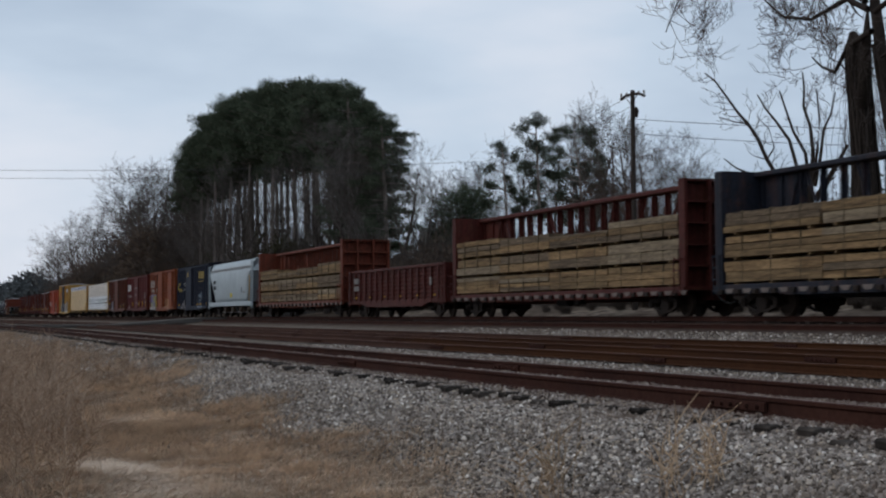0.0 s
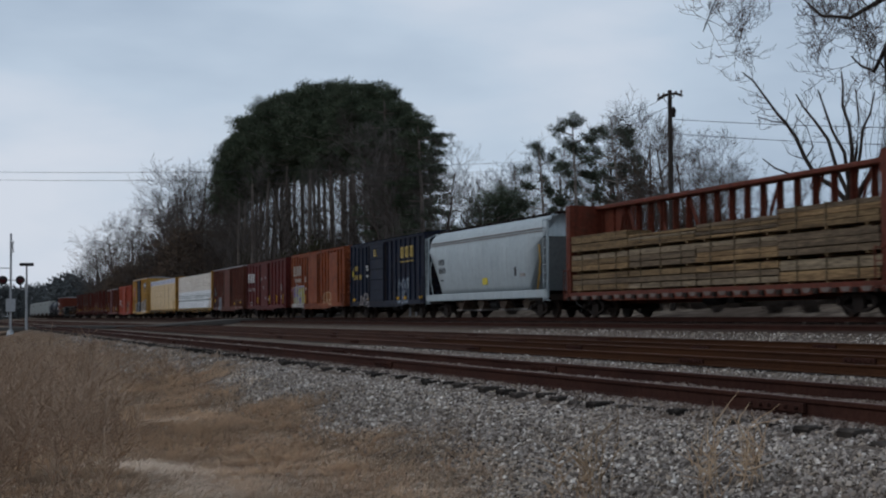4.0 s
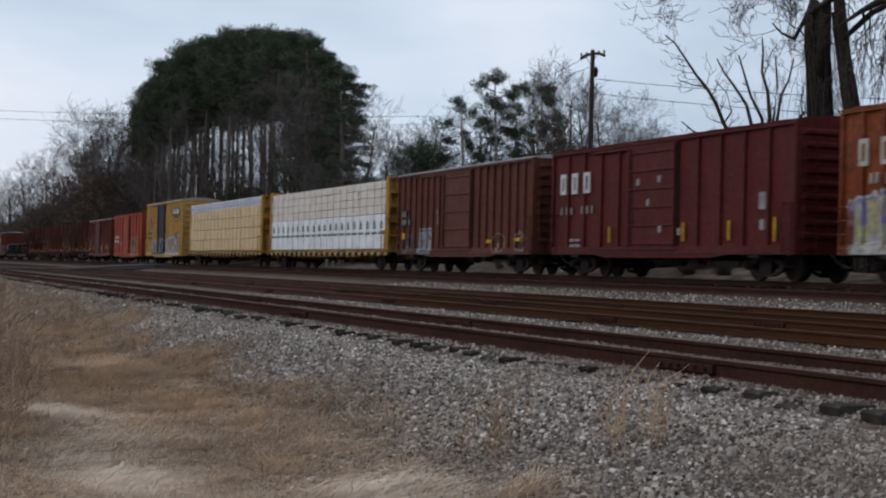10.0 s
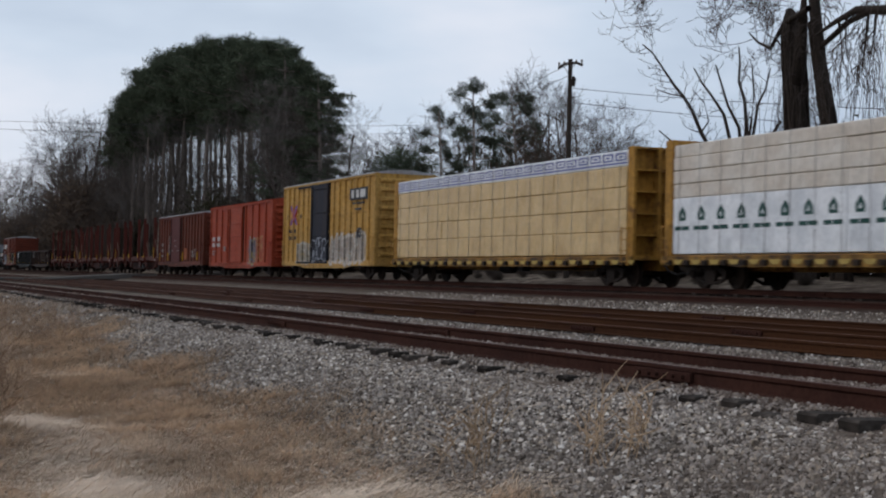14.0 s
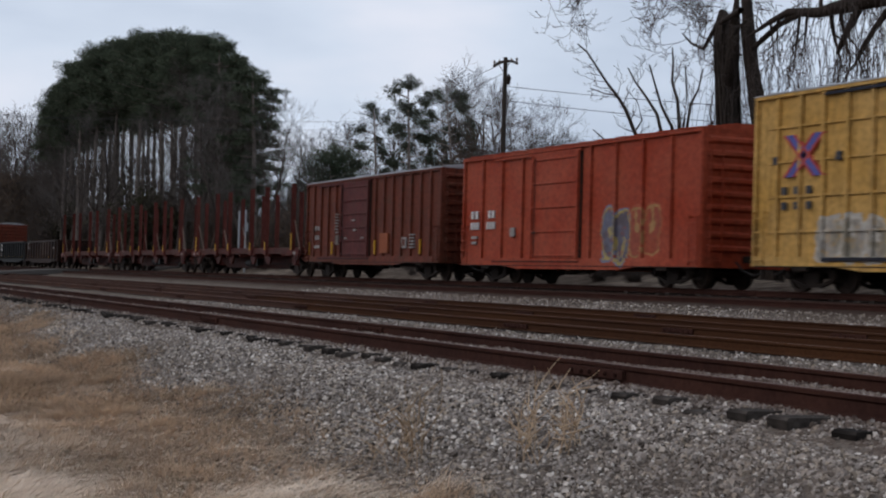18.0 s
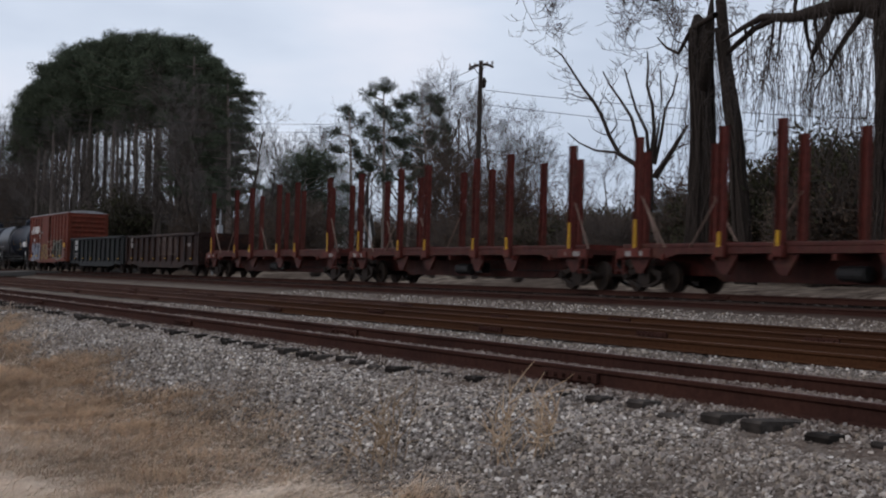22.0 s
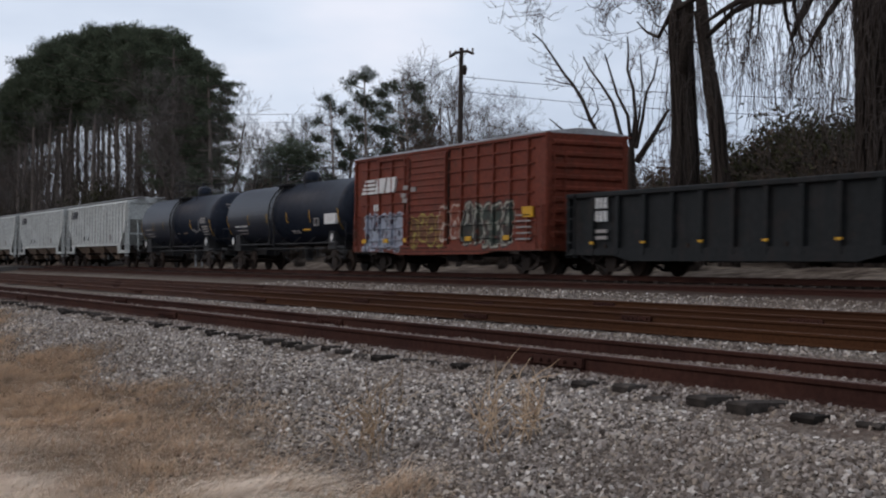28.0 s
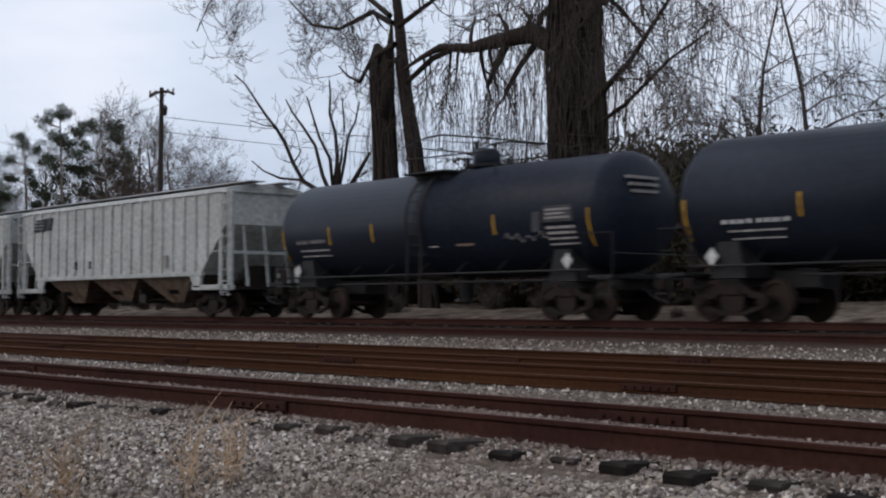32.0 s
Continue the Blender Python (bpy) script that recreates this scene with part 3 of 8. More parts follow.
        # dark strips drawn in for the shaded gaps beside the door
        for x in (d0 - 0.05, d1 + 0.05):
            part("door_gap_shade", Mesh().box(x - 0.045, x + 0.045, *sorted((s * (hw - 0.01), s * (hw + 0.055))), sill + 0.26, eave - 0.14), M_STEEL, car)
        part("door_sill", Mesh().box(d0 - (d1 - d0) * 0.9, d1 + 0.1, *sorted((s * (hw + 0.1), s * (hw + 0.135))), sill + 0.13, sill + 0.16), M_STEEL, car)
        part("sill_lip", Mesh().box(-h + 0.1, h - 0.1, *sorted((s * (hw - 0.05), s * (hw + 0.11))), sill - 0.015, sill + 0.012), M_STEEL, car)
        for x in (-h + 2.0, h - 2.0):
            part("bolster_pad", Mesh().bevel_box(x - 0.28, x + 0.28, *sorted((s * (hw - 0.15), s * (hw + 0.08))), sill - 0.12, sill + 0.005, 0.02), M_STEEL, car)
        ladder(car, h - 0.32, sill + 0.05, sill + 1.5 if s < 0 else eave, mat, y=s * (hw + 0.13))
        ladder(car, -h + 0.32, sill + 0.05, sill + 1.5, mat, y=s * (hw + 0.13))
        for x in (-h + 0.3, h - 0.3):
            part("stirrup", Mesh().tube([(x - 0.2, s * 1.5, sill), (x - 0.2, s * 1.5, sill - 0.35), (x + 0.2, s * 1.5, sill - 0.35), (x + 0.2, s * 1.5, sill)], 0.02, 5), M_STEEL, car)
    # pressed ends with level corrugations
    for s in (-1, 1):
        e = Mesh()
        n = 9
        for i in range(n):
            zz = sill + 0.35 + (eave - sill - 0.5) * (i + 0.5) / n
            q = (eave - sill - 0.5) / n * 0.36
            x0, x1 = s * (h - 0.06), s * (h + 0.075)
            # a swelling corrugation: wide foot, narrow crest
            g = Mesh()
            g.v += [(x0, -1.42, zz - q), (x0, 1.42, zz - q), (x0, 1.42, zz + q), (x0, -1.42, zz + q), (x1, -1.3, zz - q * 0.3), (x1, 1.3, zz - q * 0.3), (x1, 1.3, zz + q * 0.3), (x1, -1.3, zz + q * 0.3)]
            g.f += [tuple(qd) for qd in ((4, 5, 6, 7), (0, 1, 5, 4), (1, 2, 6, 5), (2, 3, 7, 6), (3, 0, 4, 7))]
            part("end_rib", g, end_mat or mat, car)
        e.box(min(s * (h - 0.05), s * (h - 0.02)), max(s * (h - 0.05), s * (h - 0.02)), -1.5, 1.5, sill, eave)
        e.prism([(-0.4, eave + 0.16), (-1.5, eave), (-1.5, eave - 0.12), (1.5, eave - 0.12), (1.5, eave), (0.4, eave + 0.16)], min(s * (h - 0.05), s * (h - 0.01)), max(s * (h - 0.05), s * (h - 0.01)))
        part("pressed_end", e, end_mat or mat, car)
        for y in (-1.5, 1.5):
            part("corner_post", Mesh().bevel_box(min(s * (h - 0.1), s * (h + 0.02)), max(s * (h - 0.1), s * (h + 0.02)), y - 0.07, y + 0.07, sill, eave, 0.02), mat, car)
        lm = Mesh()
        for yy in (-1.3, -0.9):
            lm.box(min(s * (h + 0.05), s * (h + 0.09)), max(s * (h + 0.05), s * (h + 0.09)), yy - 0.02, yy + 0.02, sill + 0.1, eave - 0.6)
        zz = sill + 0.2
        while zz < eave - 0.7:
            lm.rod((s * (h + 0.08), -1.3, zz), (s * (h + 0.08), -0.9, zz), 0.018, 5)
            zz += 0.38
        part("end_ladder", lm, mat, car)
    w = Mesh()
    w.lathe([(h + 0.06, 0.28), (h + 0.09, 0.3), (h + 0.12, 0.28)], 16, y=0.7, z=sill + 1.6)
    part("hand_brake_wheel", w, M_STEEL, car)
    underframe(car, L)
    return car

def carried(name, label, category, group, m, mat, car_mid, smooth=False):
    """A load that rides on a car: a thing of its own that keeps the car's pace."""
    ob = thing(name, label, category, group, m=m, mat=mat, smooth=smooth)
    MOVERS.append((ob, car_mid, 0.0, 0.0))
    return ob


M_PLATE = surface("dull_grey_panel", (0.17, 0.14, 0.125), (0.1, 0.075, 0.065), 0.8)


def centre_beam(name, label, rear, mat, L=22.5, top=4.69, sill_mat=None, patch_mat=M_PLATE):
    car = new_car(name, label, "flat car", rear, L, bogie_in=2.1)
    h = L / 2
    sm = sill_mat or mat
    d = Mesh()
    d.bevel_box(-h, h, -1.5, 1.5, 0.9, 1.02, 0.02)
    part("deck", d, mat, car)
    for s in (-1, 1):
        y0, y1 = sorted((s * 1.42, s * 1.58))
        part("side_sill", Mesh().plate([(-h, 0.72), (-h, 1.0), (h, 1.0), (h, 0.72), (h - 3.6, 0.72), (h - 4.2, 0.66), (-h + 4.2, 0.66), (-h + 3.6, 0.72)], y0, y1), sm, car)
        n = 22
        for i in range(n):
            x = -h + 0.5 + (L - 1) * i / (n - 1)
            # added pale patches stand in for sill openings with bright ground behind
            part("sill_patch", Mesh().plate([(x + 0.2, 0.88), (x + 0.74, 0.88), (x + 0.62, 0.74), (x + 0.32, 0.74)], *sorted((s * 1.57, s * 1.6))), patch_mat, car)
            part("winch", Mesh().bevel_box(x - 0.12, x + 0.12, *sorted((s * 1.57, s * 1.68)), 0.7, 0.86, 0.02), M_STEEL, car)
    # centre partition: chords, posts, braces
    part("top_chord", Mesh().bevel_box(-h + 0.2, h - 0.2, -0.3, 0.3, top - 0.19, top - 0.02, 0.03), mat, car)
    part("lower_web", Mesh().box(-h + 0.2, h - 0.2, -0.06, 0.06, 1.0, 2.4), mat, car)
    n = 21
    for i in range(n):
        x = -h + 0.7 + (L - 1.4) * i / (n - 1)
        p = Mesh()
        p.plate([(x - 0.1, 1.0), (x + 0.1, 1.0), (x + 0.1, top - 0.18), (x - 0.1, top - 0.18)], -0.025, 0.025)
        p.plate([(x - 0.025, 1.0), (x + 0.025, 1.0), (x + 0.025, top - 0.18), (x - 0.025, top - 0.18)], -0.13, 0.13)
        part("post", p, mat, car)
    for s in (-1, 1):
        for k in range(3):
            xa = s * (2.0 + 2.6 * k)
            b = Mesh()
            b.tube([(xa, 0, 2.4), (xa + s * 1.1, 0, top - 0.2)], 0.07, 4)
            part("brace", b, mat, car)
    # bulkheads, and the plated bays beside them
    for s in (-1, 1):
        part("end_web", Mesh().plate([(s * (h - 0.4), 2.4), (s * (h - 0.4), top - 0.19), (s * (h - 2.6), top - 0.19), (s * (h - 1.7), 2.4)], -0.05, 0.05), mat, car)
        b = Mesh()
        x0, x1 = sorted((s * (h - 0.42), s * (h - 0.36)))
        b.box(x0, x1, -1.5, 1.5, 1.0, top)
        part("bulkhead", b, mat, car)
        for y in (-1.45, -0.5, 0.5, 1.45):
            part("bulkhead_post", Mesh().box(*sorted((s * (h - 0.36), s * h)), y - 0.06, y + 0.06, 1.0, top), mat, car)
        for i in range(6):
            zz = 1.0 + (top - 1.05) * i / 5
            part("bulkhead_rib", Mesh().box(*sorted((s * (h - 0.37), s * (h - 0.02))), -1.5, 1.5, zz - 0.035, zz + 0.035), mat, car)
        ladder(car, s * (h - 0.3), 0.7, 2.0, mat, y=-1.66)
    underframe(car, L, 0.55, 0.92, mat)
    return car


M_LUMBER = []


def lumber_materials():
    for i, (a, b) in enumerate((((0.31, 0.2, 0.1), (0.105, 0.062, 0.031)), ((0.23, 0.152, 0.077), (0.075, 0.047, 0.026)), ((0.28, 0.215, 0.14), (0.115, 0.085, 0.058)), ((0.18, 0.13, 0.083), (0.065, 0.045, 0.03)))):
        M_LUMBER.append(surface("sawn_timber", a, b, 0.85, big=1.1, fine=7, stretch=(0.4, 3, 7), grain=0.6, amount=0.95))


lumber_materials()
M_STRAP = surface("brown_strap", (0.14, 0.105, 0.065), (0.09, 0.07, 0.045), 0.5)
M_CABLE = surface("grey_tie_down_cable", (0.12, 0.115, 0.11), (0.08, 0.07, 0.06), 0.6)


def courses(ob, x0, x1, y0, y1, z0, z1, rows):
    """Layers of boards, each pushed in or out a little."""
    hh = (z1 - z0) / rows
    for r in range(rows):
        a, c = random.uniform(-0.1, 0.06), random.uniform(-0.06, 0.1)
        d = random.uniform(0, 0.05)
        gap = random.choice((0.008, 0.012, 0.03))
        part("board_course", Mesh().bevel_box(x0 + a, x1 + c, y0 + d, y1 - d, z0 + r * hh + 0.004, z0 + (r + 1) * hh - gap, 0.012), M_LUMBER[random.choice((0, 0, 1, 1, 2, 2, 3, 3))], ob)


def lumber_load(rear, L, top_z, group, columns=4, tiers=3, sides=(-1, 1), ragged=0.25):
    mid = rear + L / 2
    x = -L / 2 + 0.5
    w = (L - 1.0) / columns
    for c in range(columns):
        z = 1.09
        th = (top_z - 1.09) / tiers
        for t in range(tiers):
            for s in sides:
                y0, y1 = sorted((s * 0.44, s * 1.5))
                hi = z + th - 0.12 + (random.uniform(-ragged, 0.05) if t == tiers - 1 else 0)
                ob = carried("lumber_bundle", "strapped bundle of pale yellow sawn lumber on a flat car", "lumber", group, None, None, mid)
                courses(ob, x + 0.04, x + w - 0.04, y0, y1, z, hi, random.choice((2, 3, 3, 4)))
                for f in (0.2, 0.5, 0.8):
                    xx = x + w * f
                    part("strap", Mesh().box(xx - 0.009, xx + 0.009, y0 - 0.006, y1 + 0.006, z, hi + 0.006), M_STRAP, ob)
                for f in (0.12, 0.5, 0.88):
                    xx = x + w * f
                    part("bearer", Mesh().box(xx - 0.05, xx + 0.05, y0 + 0.02, y1 - 0.02, z - 0.085, z), M_LUMBER[1], ob)
            z += th
        x += w


def wrap_material(name, base, second):
    mt, nt, p = nodes_of(name)
    co = nt.nodes.new("ShaderNodeTexCoord").outputs["Object"]
    col = mixed(nt, ramp_node(nt, noise_node(nt, co, 1.1, 4), 0.4, 0.65), base, second)
    col = mixed(nt, 1.0, col, ramp_node(nt, noise_node(nt, co, 7, 4), 0.3, 0.7, (0.85, 0.85, 0.85, 1), (1.05, 1.05, 1.05, 1)), "MULTIPLY")
    nt.links.new(col, p.inputs["Base Color"])
    p.inputs["Roughness"].default_value = 0.42
    mp = nt.nodes.new("ShaderNodeMapping")
    mp.inputs["Scale"].default_value = (1, 1, 0.4)
    nt.links.new(co, mp.inputs[0])
    bump(nt, p, noise_node(nt, mp.outputs[0], 2.2, 6), 1.0, 0.16)
    return mt


M_WRAPW = wrap_material("white_lumber_wrap", (0.78, 0.79, 0.80), (0.62, 0.64, 0.66))
M_WRAPB = wrap_material("beige_lumber_wrap", (0.60, 0.52, 0.43), (0.68, 0.62, 0.54))
M_WRAPT = wrap_material("tan_lumber_wrap", (0.62, 0.43, 0.20), (0.52, 0.35, 0.16))
M_GREEN = surface("green_print", (0.015, 0.06, 0.05), (0.03, 0.09, 0.075), 0.5)
M_BLUEP = surface("blue_print", (0.09, 0.11, 0.30), (0.2, 0.2, 0.4), 0.5)


def wrapped_load(rear, L, group, columns, zs, mats, label, marks=None):
    mid = rear + L / 2
    w = (L - 1.0) / columns
    for c in range(columns):
        x = -L / 2 + 0.5 + c * w
        for t, (za, zb) in enumerate(zip(zs, zs[1:])):
            for s in (-1, 1):
                y0, y1 = sorted((s * 0.44, s * (1.5 + random.uniform(-0.02, 0.02))))
                b = Mesh().bevel_box(x + 0.008, x + w - 0.008, y0, y1, za + 0.004, zb - 0.004, 0.03)
                ob = carried("wrapped_lumber", label, "lumber", group, b, mats[t], mid)
                if s < 0 and marks:
                    marks(ob, t, x, w, za, zb, y0 - 0.004)


def tree_marks(ob, t, x, w, za, zb, y):
    """House-shaped prints with a pale tree in them, and a broken line of print below."""
    if t == 0:
        n = 4
        for i in range(n):
            cx, s, z = x + w * (i + 0.5) / n, 0.23, 2.1
            mark = part("print_mark", Mesh().plate([(cx - s * 0.85, z), (cx + s * 0.85, z), (cx + s * 0.85, z + s), (cx, z + 2 * s), (cx - s * 0.85, z + s)], y, y + 0.02), M_GREEN, ob)
            part("print_tree", Mesh().plate([(cx - 0.06, z + 0.1), (cx + 0.06, z + 0.1), (cx, z + 0.27)], y - 0.004, y), M_WRAPW, mark)
            for a, b in ((-0.42, -0.06), (-0.02, 0.4)):
                part("print_bar", Mesh().box(cx + a, cx + b, y, y + 0.02, 1.8, 1.93), M_GREEN, ob)


def strip_marks(ob, t, x, w, za, zb, y):
    """A row of framed prints over a dark blue line."""
    if t == 4:
        part("print_line", Mesh().box(x + 0.03, x + w - 0.03, y, y + 0.02, za + 0.09, za + 0.15), M_BLUEP, ob)
        n = 6
        for i in range(n):
            a, b = x + w * (i + 0.08) / n, x + w * (i + 0.9) / n
            dz = random.uniform(-0.02, 0.02)
            lo, hi = za + 0.2 + dz, za + 0.47 + dz
            m = Mesh()
            for q in ((a, b, lo, lo + 0.05), (a, b, hi - 0.05, hi), (a, a + 0.1, lo, hi), (b - 0.1, b, lo, hi), (a + 0.25, b - 0.25, lo + 0.1, hi - 0.1)):
                m.box(q[0], q[1], y, y + 0.02, q[2], q[3])
            part("print_frame", m, M_BLUEP, ob)


def tie_downs(car, L, top, mat):
    n = 19
    for i in range(n):
        x = -L / 2 + 0.9 + (L - 1.8) * i / (n - 1)
        m = Mesh()
        for s in (-1, 1):
            m.tube([(x, s * 1.6, 0.85), (x, s * 1.545, 1.1), (x, s * 1.545, top - 0.02), (x, s * 0.42, top + 0.02)], 0.009, 4)
        part("tie_down_cable", m, mat, car)


def gondola(name, label, rear, L, top, sill, mat, ribs=14, belly=True, level=0):
    car = new_car(name, label, "gondola car", rear, L)
    h = L / 2
    part("floor_plate", Mesh().box(-h, h, -1.36, 1.36, sill + 0.15, sill + 0.32), mat, car)
    for s in (-1, 1):
        part("side_wall", Mesh().box(-h, h, *sorted((s * 1.42, s * 1.36)), sill + 0.15, top - 0.1), mat, car)
    for s in (-1, 1):
        part("top_rail", Mesh().bevel_box(-h, h, *sorted((s * 1.34, s * 1.56)), top - 0.16, top, 0.025), mat, car)
        lo = sill - 0.08 if belly else sill
        part("side_sill", Mesh().plate([(-h, sill + 0.1), (-h, sill + 0.3), (h, sill + 0.3), (h, sill + 0.1), (h - 2.6, sill + 0.1), (h - 3.6, lo), (-h + 3.6, lo), (-h + 2.6, sill + 0.1)], *sorted((s * 1.38, s * 1.52))), mat, car)
        for i in range(ribs + 1):
            x = -h + 0.1 + (L - 0.2) * i / ribs
            part("side_stake", Mesh().plate([(x - 0.07, sill + 0.12), (x + 0.07, sill + 0.12), (x + 0.09, top - 0.14), (x - 0.09, top - 0.14)], *sorted((s * 1.4, s * 1.54))), mat, car)
        for x in (-h + 0.4, h - 0.4):
            ladder(car, x, sill, top, mat, y=s * 1.6)
        for i in range(level):
            zz = sill + 0.42 + (top - sill - 0.7) * i / (level - 1)
            part("level_rib", Mesh().bevel_box(-h + 0.1, h - 0.1, *sorted((s * 1.41, s * 1.475)), zz - 0.05, zz + 0.05, 0.03), mat, car)
        for i in range(6):
            x = -h + 1.5 + (L - 3) * i / 5
            part("reflector", Mesh().box(x - 0.11, x + 0.11, *sorted((s * 1.54, s * 1.55)), sill + 0.44, sill + 0.51), M_YELL, car)
    for s in (-1, 1):
        e = Mesh().box(*sorted((s * h, s * (h - 0.06))), -1.42, 1.42, sill + 0.15, top)
        part("end_wall", e, mat, car)
        for i in range(4):
            zz = sill + 0.4 + (top - sill - 0.6) * i / 3
            part("end_rib", Mesh().bevel_box(*sorted((s * (h - 0.02), s * (h + 0.09))), -1.42, 1.42, zz - 0.06, zz + 0.06, 0.02), mat, car)
    underframe(car, L)
    return car


def smooth_hopper(name, label, rear, L, mat):
    """Rounded-sided covered hopper with sloped ends and a deep side sill."""
    car = new_car(name, label, "covered hopper", rear, L, bogie_in=1.9)
    h, top = L / 2, 4.55
    prof = [(-0.75, top), (-1.15, top - 0.12), (-1.42, top - 0.42), (-1.56, top - 0.95), (-1.6, 2.9), (-1.58, 2.2), (-1.52, 1.5), (-1.46, 1.2)]
    ring = prof + [(-y, z) for y, z in reversed(prof)]
    b = Mesh()
    n = len(ring)
    stations = []
    for x, low in ((-h + 0.35, 3.55), (-h + 0.45, 3.5), (-h + 2.3, 1.2), (h - 2.3, 1.2), (h - 0.45, 3.5), (h - 0.35, 3.55)):
        stations.append([(x, y, max(z, low) if z < top - 0.5 else z) for y, z in ring])
    for st in stations:
        b.v += st
    for i in range(len(stations) - 1):
        for k in range(n):
            j = (k + 1) % n
            b.f.append((i * n + k, i * n + j, (i + 1) * n + j, (i + 1) * n + k))
    b.f += [tuple(range(n)), tuple(range(6 * n - 1, 5 * n - 1, -1))]
    part("hopper_body", b, mat, car, smooth=True)
    for s in (-1, 1):
        part("side_sill", Mesh().bevel_box(-h, h, *sorted((s * 1.5, s * 1.62)), 0.86, 1.22, 0.03), mat, car)
        for zz in (top - 0.62, top - 0.75):
            part("roof_seam", Mesh().box(-h + 0.5, h - 0.5, *sorted((s * 1.46, s * 1.555)), zz - 0.02, zz + 0.02), M_GREYW, car)
        for e in (-1, 1):
            ladder(car, e * (h - 0.15), 0.7, 4.3, mat, y=s * 1.62, w=0.4)
            part("end_strut", Mesh().tube([(e * (h - 0.05), s * 1.55, 1.2), (e * (h - 0.05), s * 1.5, 4.3), (e * (h - 0.4), s * 1.1, 4.5)], 0.05, 6), mat, car)
            part("hoop", Mesh().tube([(e * (h - 1.1), s * 1.6, 1.2), (e * (h - 0.75), s * 1.63, 2.0), (e * (h - 0.7), s * 1.63, 2.6), (e * (h - 0.95), s * 1.58, 3.2)], 0.03, 5), M_YELL if e > 0 else mat, car)
    part("running_board", Mesh().box(-h, h, -0.85, -0.45, top + 0.06, top + 0.1), M_STEEL, car)
    part("running_board", Mesh().box(-h, h, 0.45, 0.85, top + 0.06, top + 0.1), M_STEEL, car)
    for i in range(12):
        x = -h + 0.4 + (L - 0.8) * i / 11
        part("board_bracket", Mesh().box(x - 0.03, x + 0.03, -0.95, 0.95, top - 0.03, top + 0.07), M_STEEL, car)
    part("hatch_trough", Mesh().bevel_box(-h + 1.2, h - 1.2, -0.3, 0.3, top - 0.05, top + 0.16, 0.04), mat, car)
    for e in (-1, 1):
        part("end_sheet", Mesh().plate([(e * h, 0.75), (e * h, 1.0), (e * (h - 2.4), 1.0), (e * (h - 2.4), 0.75)], -1.5, 1.5), M_STEEL, car)
        part("slope_sheet", Mesh().plate([(e * (h - 0.42), 3.5), (e * (h - 0.5), 3.5), (e * (h - 2.55), 1.0), (e * (h - 2.45), 1.0)], -1.4, 1.4), mat, car)
    for i in range(4):
        x = -h + 3.2 + (L - 6.4) * i / 3
        o = Mesh()
        o.v += [(x - 1.25, -1.3, 1.2), (x + 1.25, -1.3, 1.2), (x + 1.25, 1.3, 1.2), (x - 1.25, 1.3, 1.2), (x - 0.3, -0.4, 0.42), (x + 0.3, -0.4, 0.42), (x + 0.3, 0.4, 0.42), (x - 0.3, 0.4, 0.42)]
        o.f += [(4, 5, 6, 7), (0, 1, 5, 4), (1, 2, 6, 5), (2, 3, 7, 6), (3, 0, 4, 7), (3, 2, 1, 0)]
        ch = part("discharge_chute", o, M_STEEL, car)
        part("outlet_gate", Mesh().bevel_box(x - 0.42, x + 0.42, -0.6, 0.6, 0.34, 0.46, 0.02), M_GREYW, ch)
    underframe(car, L)
    return car


